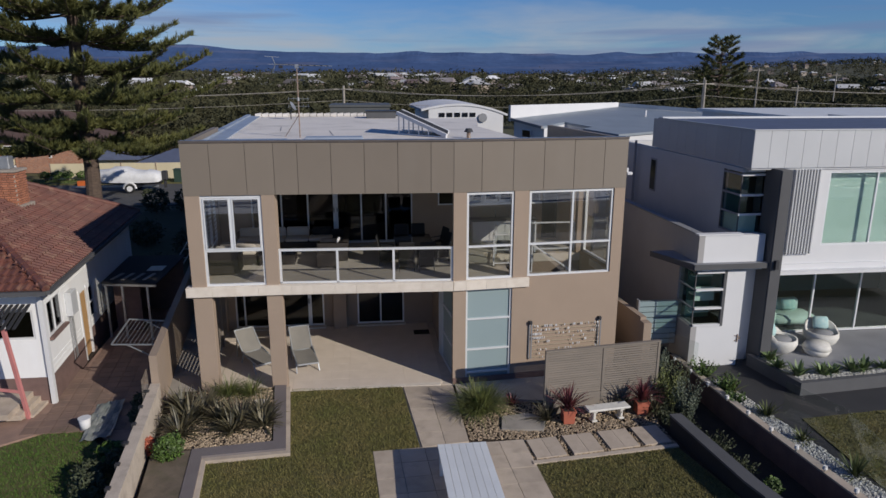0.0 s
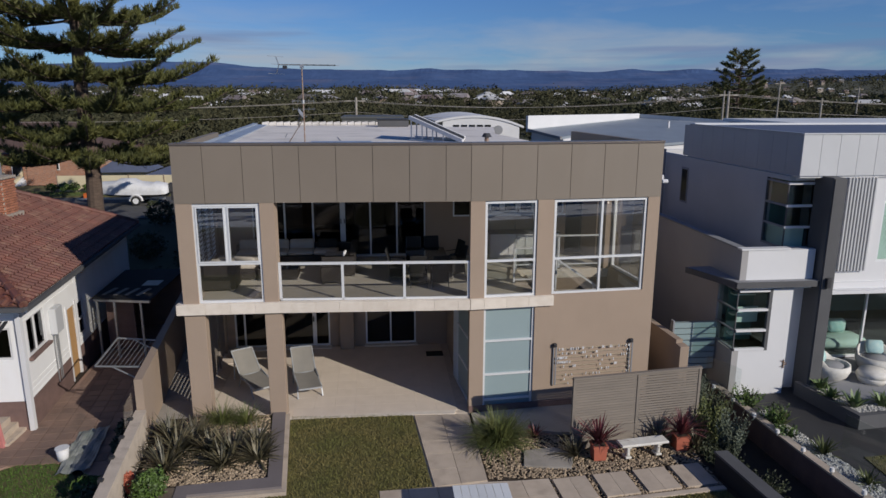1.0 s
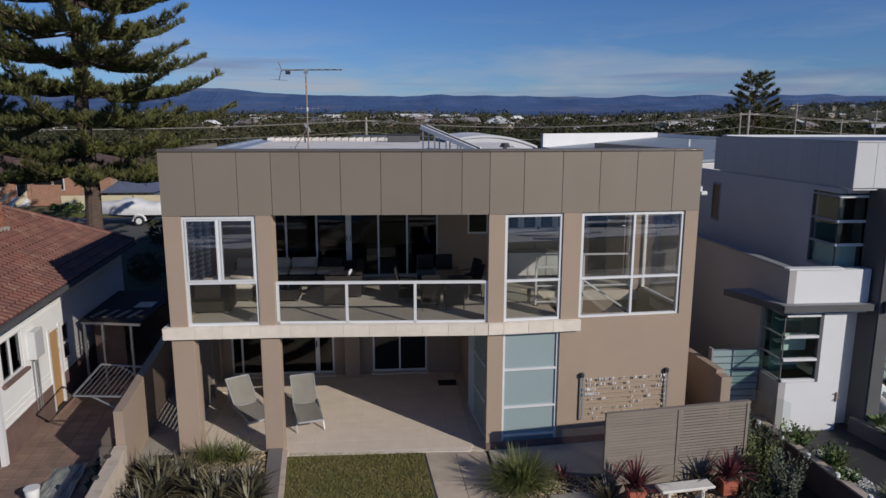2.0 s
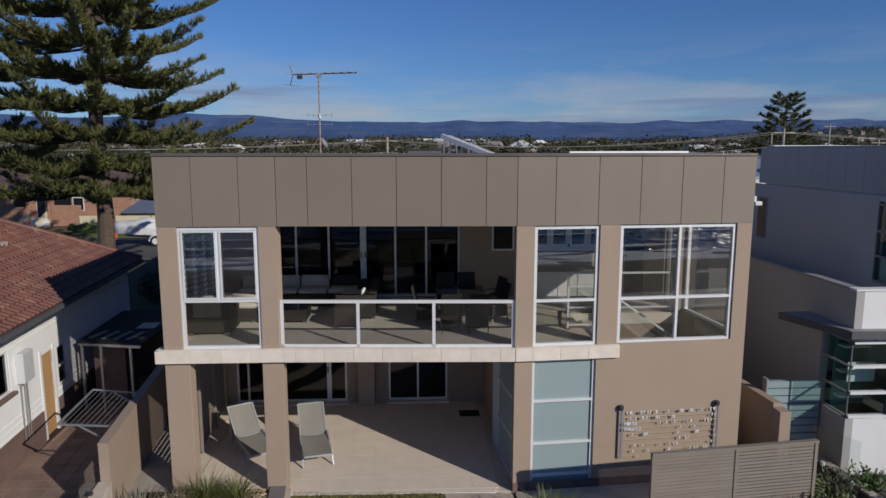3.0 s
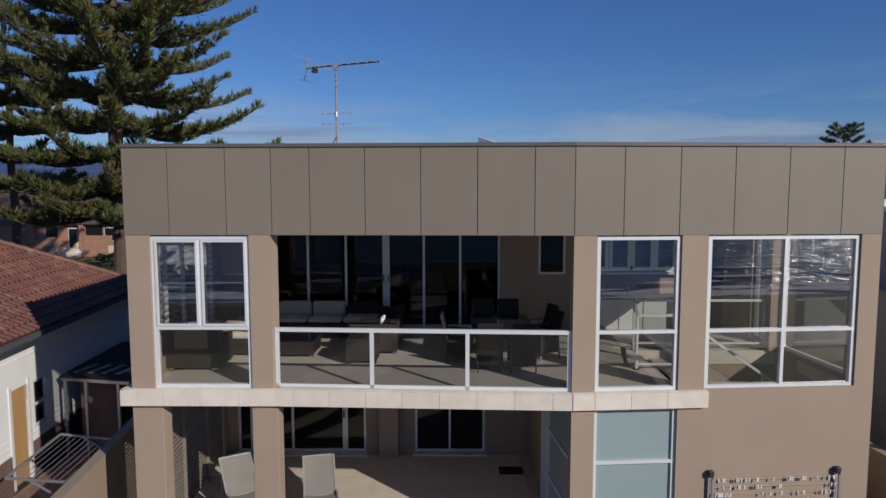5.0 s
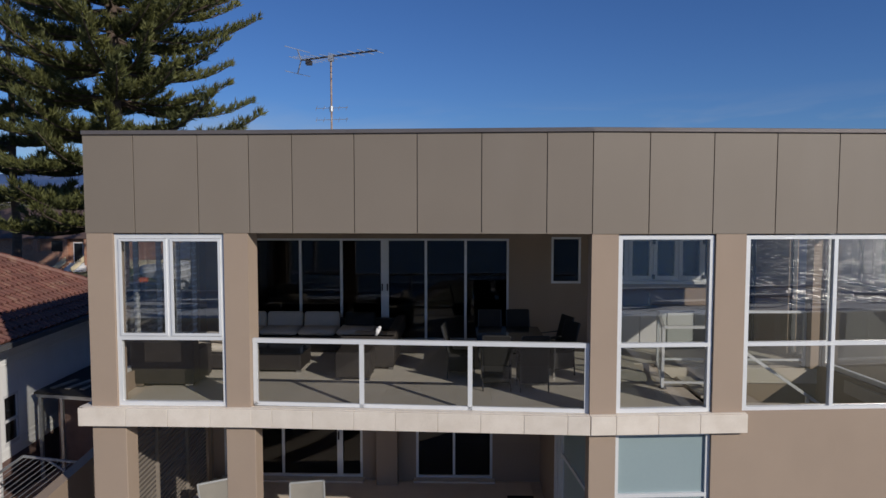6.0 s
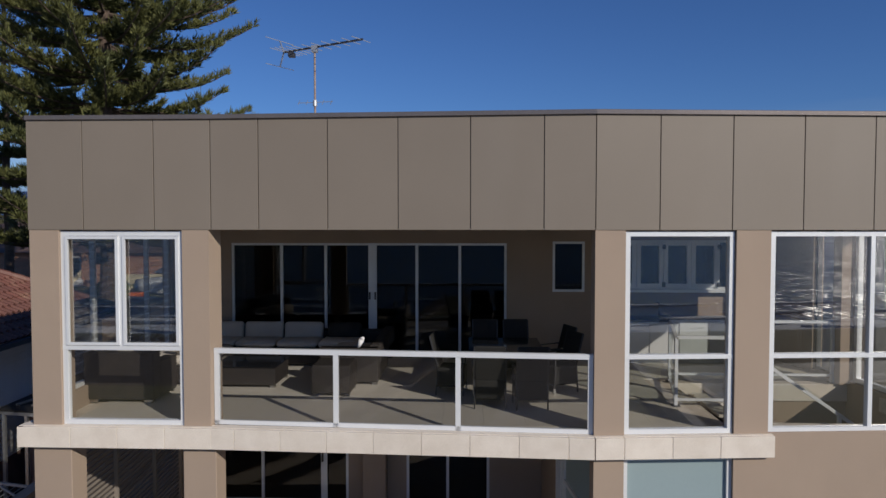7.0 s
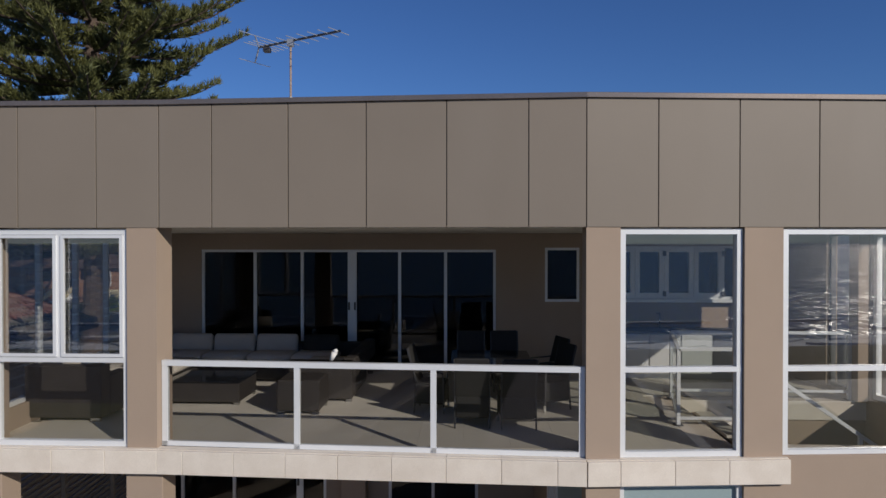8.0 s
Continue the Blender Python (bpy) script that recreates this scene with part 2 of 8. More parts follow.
M["timber_slat"] = mat("taupe_slat", (0.215, 0.185, 0.155), (0.185, 0.16, 0.135), 1.5, 0.7, 0.1, 90, stretch=(1, 1, 6), rand=0.06)
M["terracotta"] = mat("terracotta_pot", (0.42, 0.12, 0.07), (0.36, 0.10, 0.06), 4, 0.75, 0.1, 60)
M["white_stone"] = mat("white_cast_stone", (0.68, 0.66, 0.61), (0.58, 0.56, 0.51), 5, 0.85, 0.2, 60)
M["table_white"] = mat("white_slats", (0.66, 0.69, 0.72), (0.60, 0.63, 0.66), 2, 0.45, 0.0, 60, rand=0.05)
M["flax"] = mat("bronze_flax_leaf", (0.145, 0.122, 0.07), (0.045, 0.046, 0.026), 3, 0.5, 0, 20, island=0.5)
M["flax_g"] = mat("green_strap_leaf", (0.145, 0.155, 0.045), (0.07, 0.095, 0.026), 3, 0.6, 0, 20, island=0.45)
M["cordy"] = mat("red_cordyline_leaf", (0.16, 0.035, 0.04), (0.10, 0.03, 0.035), 3, 0.55, 0, 20, island=0.5)
M["agave"] = mat("agave_leaf", (0.14, 0.19, 0.07), (0.09, 0.145, 0.05), 3, 0.55, 0, 20, island=0.3)
M["bluegreen"] = mat("silver_shrub_leaf", (0.13, 0.15, 0.11), (0.055, 0.072, 0.042), 3, 0.7, 0, 20, island=0.5)
M["shrub"] = mat("shrub_leaf", (0.075, 0.13, 0.02), (0.045, 0.08, 0.015), 3, 0.6, 0, 20, island=0.5)
M["darkleaf"] = mat("dark_leaf", (0.05, 0.06, 0.025), (0.03, 0.04, 0.018), 3, 0.7, 0, 20, island=0.5)
M["pine"] = mat("norfolk_needles", (0.115, 0.115, 0.028), (0.062, 0.074, 0.024), 0.7, 0.7, 0, 20, island=0.4)
M["bark"] = mat("pine_bark", (0.12, 0.085, 0.065), (0.07, 0.05, 0.04), 3, 0.95, 0.8, 14, stretch=(1, 1, 3))
M["asphalt"] = mat("asphalt", (0.085, 0.083, 0.083), (0.065, 0.065, 0.067), 0.6, 0.9, 0.3, 60)
M["earth"] = mat("verge_ground", (0.075, 0.078, 0.035), (0.06, 0.055, 0.035), 0.06, 1.0, 0.3, 2)
M["cream"] = mat("cream_fence_steel", (0.62, 0.55, 0.38), (0.56, 0.49, 0.34), 1, 0.6, fine=0.04)
M["cover"] = mat("boat_cover_canvas", (0.70, 0.71, 0.73), (0.6, 0.61, 0.63), 2, 0.85, 0.3, 8)
M["hull"] = mat("dark_boat_hull", (0.035, 0.038, 0.045), None, 2, 0.3)
M["rubber"] = mat("rubber", (0.02, 0.02, 0.02), None, 8, 0.9)
M["slate"] = mat("blue_grey_roof", (0.105, 0.125, 0.19), (0.085, 0.10, 0.15), 1.5, 0.6, 0.1, 20)
M["grey_roof"] = mat("grey_metal_roof", (0.27, 0.31, 0.35), (0.23, 0.265, 0.30), 0.8, 0.5, 0.0, 20, metal=0.1)
M["rust"] = mat("rusty_galvanised", (0.22, 0.125, 0.08), (0.34, 0.29, 0.25), 9, 0.65, metal=0.2, fine=0.2)
M["wood"] = mat("raw_pine_door", (0.50, 0.30, 0.13), (0.42, 0.24, 0.10), 2, 0.7, 0.1, 50, stretch=(1, 1, 0.15))
M["pink"] = mat("faded_red_paint", (0.52, 0.20, 0.19), (0.45, 0.17, 0.16), 3, 0.7)
M["galv"] = mat("galvanised_steel", (0.45, 0.46, 0.47), (0.36, 0.37, 0.38), 4, 0.4, metal=0.6)
M["teal"] = mat("teal_fabric", (0.30, 0.50, 0.51), (0.45, 0.58, 0.55), 8, 0.9, 0.1, 100)
M["bin"] = mat("green_plastic", (0.03, 0.06, 0.045), None, 3, 0.6)
M["orange"] = mat("orange_plastic", (0.6, 0.14, 0.03), None, 3, 0.6)
# forest colour with the blue of distance haze put into it
M["hill"] = mat("hazed_forest_range", (0.072, 0.12, 0.245), (0.05, 0.088, 0.19), 0.004, 1.0, 0, 0.03, fine=0.12, spec=0, stain=((0.15, 0.165, 0.25), 0.006, 0.55, (0.6, 0.6, 7)))
M["woods"] = mat("far_tree_crowns", (0.08, 0.075, 0.042), (0.042, 0.048, 0.03), 0.02, 1.0, 0, 0.8, island=0.28, spec=0.05)
M["far_wall"] = mat("far_house_wall", (0.36, 0.33, 0.29), (0.20, 0.14, 0.11), 0.05, 0.9, 0, 1, island=0.3)
M["far_white"] = mat("far_pale_roof", (0.62, 0.62, 0.62), (0.5, 0.5, 0.5), 0.05, 0.7, 0, 1, island=0.35)
M["far_roof"] = mat("far_house_roof", (0.30, 0.30, 0.31), (0.13, 0.07, 0.055), 0.035, 0.8, 0, 1, island=0.6)
# hardly seen, made pale so it bounces light onto balcony and patio
M["soffit"] = mat("soffit_paint", (0.70, 0.66, 0.60), None, 1, 0.8, fine=0.03)
M["blind"] = mat("pale_green_blind", (0.62, 0.72, 0.68), (0.56, 0.67, 0.63), 1.2, 0.8, fine=0.04)
M["door_black"] = mat("black_window_glass", (0.012, 0.014, 0.018), None, 2, 0.08)
M["bare_soil"] = mat("bare_garden_soil", (0.17, 0.135, 0.10), (0.10, 0.08, 0.06), 3, 0.95, 0.5, 30, stain=((0.08, 0.085, 0.04), 2.0, 0.4))
# for the added panels that turn the corner windows green
M["backing_teal"] = mat("teal_backing", (0.09, 0.20, 0.17), (0.06, 0.14, 0.12), 1.5, 0.7)
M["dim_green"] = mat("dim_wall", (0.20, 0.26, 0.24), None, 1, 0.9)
M["white_roof"] = mat("pale_metal_roof", (0.66, 0.68, 0.70), (0.6, 0.62, 0.64), 0.6, 0.6, fine=0.04)
M["drive2"] = mat("brown_paver", (0.25, 0.165, 0.125), (0.18, 0.12, 0.095), 1.2, 0.9, 0.25, 50, rand=0.12, stain=((0.12, 0.09, 0.075), 1.5, 0.4))
M["tarp"] = mat("grey_tarpaulin", (0.17, 0.19, 0.175), (0.25, 0.26, 0.25), 4, 0.6, 0.3, 12)


def brick_wall():
    m = mat("brick_wall_far", (0.34, 0.15, 0.09), (0.26, 0.11, 0.07), 2, 0.9, 0.2, 12)
    n, l = m.node_tree.nodes, m.node_tree.links
    geo, mp, br = n.new("ShaderNodeNewGeometry"), n.new("ShaderNodeMapping"), n.new("ShaderNodeTexBrick")
    mp.inputs["Rotation"].default_value = (radians(90), 0, 0)
    br.inputs["Scale"].default_value = 1.0
    br.inputs["Brick Width"].default_value, br.inputs["Row Height"].default_value, br.inputs["Mortar Size"].default_value = 0.24, 0.086, 0.01
    br.inputs["Color1"].default_value, br.inputs["Color2"].default_value, br.inputs["Mortar"].default_value = (0.40, 0.17, 0.09, 1), (0.24, 0.10, 0.06, 1), (0.38, 0.31, 0.25, 1)
    l.new(geo.outputs["Position"], mp.inputs["Vector"])
    l.new(mp.outputs[0], br.inputs["Vector"])
    l.new(br.outputs["Color"], n["Principled BSDF"].inputs["Base Color"])
    return m


M["brick_wall"] = brick_wall()
# white cladding again, darkened to paint in the shade of the left side
M["panel_shade"] = mat("white_cladding_shade", (0.34, 0.35, 0.37), (0.31, 0.32, 0.34), 0.8, 0.5, 0.0, 60, fine=0.03, rand=0.02)
M["cream_cap"] = mat("rough_cream_render", (0.56, 0.48, 0.395), (0.46, 0.39, 0.32), 2.0, 0.9, 0.3, 50, stain=((0.28, 0.23, 0.19), 3.0, 0.5))


# ---- shapes ----
def bmnew():
    return bmesh.new()


def box(bm, x0, x1, y0, y1, z0, z1, m=None, bev=0.0):
    v = [bm.verts.new(p) for p in ((x0, y0, z0), (x1, y0, z0), (x1, y1, z0), (x0, y1, z0), (x0, y0, z1), (x1, y0, z1), (x1, y1, z1), (x0, y1, z1))]
    f = [bm.faces.new([v[i] for i in q]) for q in ((3, 2, 1, 0), (4, 5, 6, 7), (0, 1, 5, 4), (1, 2, 6, 5), (2, 3, 7, 6), (3, 0, 4, 7))]
    if bev:
        r = bmesh.ops.bevel(bm, geom=list({e for q in f for e in q.edges}), offset=bev, segments=1, affect="EDGES", profile=0.7)
        v = list({w for q in r["faces"] for w in q.verts} | {w for w in v if w.is_valid})
    if m is not None:
        bmesh.ops.transform(bm, matrix=m, verts=v)
    return bm


def prism(bm, pts, z0, z1):
    lo = [bm.verts.new((p[0], p[1], z0)) for p in pts]
    hi = [bm.verts.new((p[0], p[1], z1)) for p in pts]
    bm.faces.new(lo[::-1])
    bm.faces.new(hi)
    k = len(pts)
    for i in range(k):
        j = (i + 1) % k
        bm.faces.new((lo[i], lo[j], hi[j], hi[i]))
    return bm


def tube(bm, p, q, r, r2=None, n=8):
    p, q = Vector(p), Vector(q)
    r2 = r if r2 is None else r2
    d = (q - p).normalized()
    a = d.orthogonal().normalized()
    b = d.cross(a)
    c, s = [], []
    for i in range(n):
        w = 2 * math.pi * i / n
        o = a * math.cos(w) + b * math.sin(w)
        c.append(bm.verts.new(p + o * r))
        s.append(bm.verts.new(q + o * r2))
    bm.faces.new(c[::-1])
    bm.faces.new(s)
    for i in range(n):
        j = (i + 1) % n
        bm.faces.new((c[i], c[j], s[j], s[i]))
    return bm


def bar(bm, p, q, w, h):
    """A square bar from p to q, w wide and h high."""
    p, q = Vector(p), Vector(q)
    d = q - p
    m = Matrix.Translation(p) @ d.to_track_quat("X", "Z").to_matrix().to_4x4()
    return box(bm, 0, d.length, -w / 2, w / 2, -h / 2, h / 2, m)


def along(p, q, z=0.0):
    """A frame at p: x runs to q, y to the left of it (into the house), z up."""
    d = Vector((q[0] - p[0], q[1] - p[1], 0))
    return Matrix.Translation((p[0], p[1], z)) @ Matrix.Rotation(math.atan2(d.y, d.x), 4, "Z")


def span(p, q):
    return math.hypot(q[0] - p[0], q[1] - p[1])


def holed(bm, length, z0, z1, d0, d1, holes, m):
    """A wall in one piece with openings: holes are (s0, s1, za, zb)."""
    ss = sorted({0.0, length, *[min(max(h[k], 0.0), length) for h in holes for k in (0, 1)]})
    zs = sorted({z0, z1, *[min(max(h[k], z0), z1) for h in holes for k in (2, 3)]})
    def solid(i, j):
        if not (0 <= i < len(ss) - 1 and 0 <= j < len(zs) - 1):
            return False
        s, z = (ss[i] + ss[i + 1]) / 2, (zs[j] + zs[j + 1]) / 2
        return not any(h[0] < s < h[1] and h[2] < z < h[3] for h in holes)
    made = {}
    def v(i, j, d):
        if (i, j, d) not in made:
            made[i, j, d] = bm.verts.new(m @ Vector((ss[i], d, zs[j])))
        return made[i, j, d]
    for i in range(len(ss) - 1):
        for j in range(len(zs) - 1):
            if not solid(i, j):
                continue
            bm.faces.new((v(i, j, d0), v(i + 1, j, d0), v(i + 1, j + 1, d0), v(i, j + 1, d0)))
            bm.faces.new((v(i, j, d1), v(i, j + 1, d1), v(i + 1, j + 1, d1), v(i + 1, j, d1)))
            for di, dj, p, q in ((-1, 0, (i, j), (i, j + 1)), (1, 0, (i + 1, j), (i + 1, j + 1)), (0, -1, (i, j), (i + 1, j)), (0, 1, (i, j + 1), (i + 1, j + 1))):
                if not solid(i + di, j + dj):
                    bm.faces.new((v(*p, d0), v(*q, d0), v(*q, d1), v(*p, d1)))
    return bm


def sweep(bm, pts, r0, r1=None, n=6):
    """One tube through a row of points, tapering from r0 to r1."""
    r1 = r0 if r1 is None else r1
    rings = []
    for i, p in enumerate(pts):
        d = (Vector(pts[min(i + 1, len(pts) - 1)]) - Vector(pts[max(i - 1, 0)])).normalized()
        a = d.cross(Vector((0.05, 0.02, 1))).normalized()
        b = d.cross(a)
        r = r0 + (r1 - r0) * i / (len(pts) - 1)
        rings.append([bm.verts.new(Vector(p) + (a * math.cos(2 * math.pi * k / n) + b * math.sin(2 * math.pi * k / n)) * r) for k in range(n)])
    for a, b in zip(rings, rings[1:]):
        for k in range(n):
            bm.faces.new((a[k], a[(k + 1) % n], b[(k + 1) % n], b[k]))
    bm.faces.new(rings[0][::-1])
    bm.faces.new(rings[-1])
    return bm


def world_of(ob):
    if ob is None:
        return Matrix()
    return world_of(ob.parent) @ ob.matrix_parent_inverse @ ob.matrix_basis


def mesh_of(name, bm, material, smooth=False):
    me = bpy.data.meshes.new(name)
    bmesh.ops.recalc_face_normals(bm, faces=bm.faces)
    bm.to_mesh(me)
    bm.free()
    me.materials.append(M[material])
    if smooth:
        me.polygons.foreach_set("use_smooth", [True] * len(me.polygons))
    return me


def part(name, bm, material, parent, label="", smooth=False):
    """One mesh object under a thing or a part, its shape given in the place's own coordinates."""
    ob = new(name, mesh_of(name, bm, material, smooth))
    ob.parent = parent
    ob.matrix_parent_inverse = world_of(parent).inverted()
    return tagged(ob, label)


def piece(name, me, parent, m):
    """A repeated piece: an object of its own on shared mesh data."""
    ob = new(name, me)
    ob.parent = parent
    ob.matrix_parent_inverse = world_of(parent).inverted()
    ob.matrix_basis = m
    return ob


def thing(name, loc, label, category, group="", kind=""):
    ob = new(name)
    ob.empty_display_size = 0.2
    ob.matrix_basis = Matrix.Translation(loc)
    return tagged(ob, label, category, group, kind)


def solo(name, bm, material, label, category, kind="", group="", smooth=False):
    ob = new(name, mesh_of(name, bm, material, smooth))
    return tagged(ob, label, category, group, kind)


def from_arrays(name, verts, faces, material):
    me = bpy.data.meshes.new(name)
    me.from_pydata([tuple(v) for v in verts], [], [tuple(f) for f in faces])
    me.materials.append(M[material])
    return me


def blade(bm, root, ang, length, width, rise, droop, n=4):
    """A strap leaf: it leaves the root at ang, climbs and droops over."""
    d = Vector((math.cos(ang), math.sin(ang), 0))
    side = Vector((-d.y, d.x, 0))
    prev = None
    for i in range(n + 1):
        t = i / n
        c = Vector(root) + d * (length * (math.cos(rise) * t + 0.25 * droop * t * t)) + Vector((0, 0, length * (math.sin(rise) * t - droop * t * t)))
        w = width * (1 - t) ** 0.6 * (0.55 + 0.9 * min(t * 3, 0.5)) if i < n else 0
        if i == n:
            tip = bm.verts.new(c)
            bm.faces.new((prev[0], prev[1], tip))
        else:
            cur = (bm.verts.new(c - side * w / 2 + Vector((0, 0, w * 0.25))), bm.verts.new(c + side * w / 2 + Vector((0, 0, w * 0.25))))
            if prev:
                bm.faces.new((prev[0], prev[1], cur[1], cur[0]))
            prev = cur


def rosette(seed, count, length, width, lo=25, hi=85, droop=0.25, n=4, at=(0, 0, 0), spread=0.05):
    rnd = random.Random(seed)
    bm = bmnew()
    for i in range(count):
        a = rnd.uniform(0, 2 * math.pi)
        r = rnd.uniform(0, spread)
        root = (at[0] + r * math.cos(a), at[1] + r * math.sin(a), at[2])
        blade(bm, root, a + rnd.uniform(-0.5, 0.5), length * rnd.uniform(0.6, 1.1), width * rnd.uniform(0.7, 1.2), radians(rnd.uniform(lo, hi)), droop * rnd.uniform(0.3, 1.5), n)
    return bm


def sprigs(seed, base, height, spread, stems, leaf):
    """An upright shrub: leaning stems set all along with narrow leaves."""
    rnd = random.Random(seed)
    bm = bmnew()
    for s in range(stems):
        a, lean = rnd.uniform(0, 6.283), spread * rnd.random() ** 0.6
        top = Vector((math.cos(a) * lean, math.sin(a) * lean, height * rnd.uniform(0.6, 1.08)))
        foot = Vector(base) + Vector((math.cos(a) * lean * 0.45, math.sin(a) * lean * 0.45, 0))
        n = int(26 * height)
        for i in range(n):
            t = 0.12 + 0.88 * (i + rnd.random()) / n
            c = foot + top * t
            d = (top.normalized() * rnd.uniform(0.4, 1.0) + Vector((rnd.gauss(0, 0.6), rnd.gauss(0, 0.6), 0.1))).normalized()
            w = d.orthogonal().normalized() * leaf * 0.16
            e = d * leaf * rnd.uniform(0.7, 1.2)
            bm.faces.new([bm.verts.new(p) for p in (c - w, c + e * 0.5 - w * 1.4, c + e, c + e * 0.5 + w * 1.4)])
    return bm


def leafball(seed, centre, size, count, leaf):
    """A shrub: small leaves over an uneven lump, on a few twigs."""
    rnd = random.Random(seed)
    bm = bmnew()
    for i in range(count):
        d = Vector((rnd.gauss(0, 1), rnd.gauss(0, 1), rnd.gauss(0, 1))).normalized()
        k = (0.62 + 0.38 * noise.noise(d * 2.1 + Vector((seed, 0, 0))) + 0.25 * rnd.random()) * rnd.uniform(0.55, 1.0) ** 0.4
        c = Vector(centre) + Vector((d.x * size[0], d.y * size[1], d.z * size[2])) * k
        a = Vector((rnd.gauss(0, 1), rnd.gauss(0, 1), rnd.gauss(0, 0.6))).normalized() * leaf * rnd.uniform(0.6, 1.3)
        b = a.orthogonal().normalized() * leaf * 0.4
        v = [bm.verts.new(c + p) for p in (-a, b, a, -b)]
        bm.faces.new(v)
    return bm


# ---- the large structure: ground, sea, hills ----
def smooth(a, b, v):
    t = min(1, max(0, (v - a) / (b - a)))
    return t * t * (3 - 2 * t)


def gz(x, y):
    """Height of the natural ground: level round the houses, up to the street, then slowly to the hills, down to the sea."""
    z = -1.0 + 1.85 * smooth(25, 47, y)
    if y > 62:
        z += 0.013 * (y - 62) + 0.9 * math.sin(x * 0.021 + 1.3) * smooth(80, 300, y) + 2.5 * math.sin(x * 0.006 + y * 0.004) * smooth(150, 500, y)
        z += 26 * math.exp(-(((x - 900) / 330) ** 2)) * smooth(450, 1000, y) * (1 - smooth(1200, 2200, y))
    z -= 6.5 * smooth(-12, -46, y)
    return z


def build_ground():
    xs = [-2600, -1800, -1200, -800, -500, -320, -200, -130, -90, -60, -40, -30, -22, -16, -10, -6, 0, 6, 10, 14, 20, 28, 40, 60, 90, 130, 200, 320, 420, 520, 620, 720, 820, 920, 1020, 1150, 1300, 1800, 2600]
    ys = [-95, -62, -52, -46, -42, -38, -34, -30, -26, -22, -18, -15, -12, -4, 6, 18, 25, 27, 29, 31, 33, 35, 37, 39, 41, 46, 54, 62, 70, 85, 110, 150, 200, 260, 330, 420, 520, 640, 780, 940, 1120, 1400, 1900, 2600, 3500]
    v = [(x, y, gz(x, y)) for y in ys for x in xs]
    k = len(xs)
    f = [(j * k + i, j * k + i + 1, (j + 1) * k + i + 1, (j + 1) * k + i) for j in range(len(ys) - 1) for i in range(k - 1)]
    ob = new("ground", from_arrays("ground", v, f, "earth"))
    tagged(ob, "dull green-brown ground sheet running to the hills", "ground", kind="structure")
    bm = bmnew()
    box(bm, -3500, 3500, -4500, -20, -6.2, -6.05)
    tagged(new("water", mesh_of("water", bm, "sea")), "dark blue sea with sun glitter", "sea", kind="structure")
    bm = bmnew()
    rnd = random.Random(5)
    for row, (y0, wide) in enumerate(((-38, 2.0), (-40.5, 2.6), (-43, 3.2), (-46, 3.2), (-49, 3.0), (-53, 2.4), (-58, 1.6), (-68, 1.0))):
        x = -140.0
        while x < 220:
            ln = rnd.uniform(8, 26)
            pts = [(x, y0 + rnd.uniform(-.6, .6)), (x + ln * .3, y0 - wide * rnd.uniform(.3, .6)), (x + ln * .7, y0 - wide * rnd.uniform(.3, .6)), (x + ln, y0 + rnd.uniform(-.6, .6)), (x + ln * .7, y0 + wide * .4), (x + ln * .3, y0 + wide * .5)]
            prism(bm, pts, -6.06, -5.9 + rnd.uniform(0, .25))
            x += ln * rnd.uniform(.9, 1.3 + row * .3)
    edge = [(x, -38.5 + rnd.uniform(-0.9, 0.9)) for x in range(-140, 221, 6)]
    back_edge = [(x, -49.0 + rnd.uniform(-1.8, 1.8)) for x in range(-140, 221, 6)]
    for (a, b), (c, d) in zip(zip(edge, edge[1:]), zip(back_edge, back_edge[1:])):
        prism(bm, [c, d, b, a], -6.08, -6.0)
    solo("surf", bm, "foam", "white broken surf along the shore", "surf", kind="stuff")


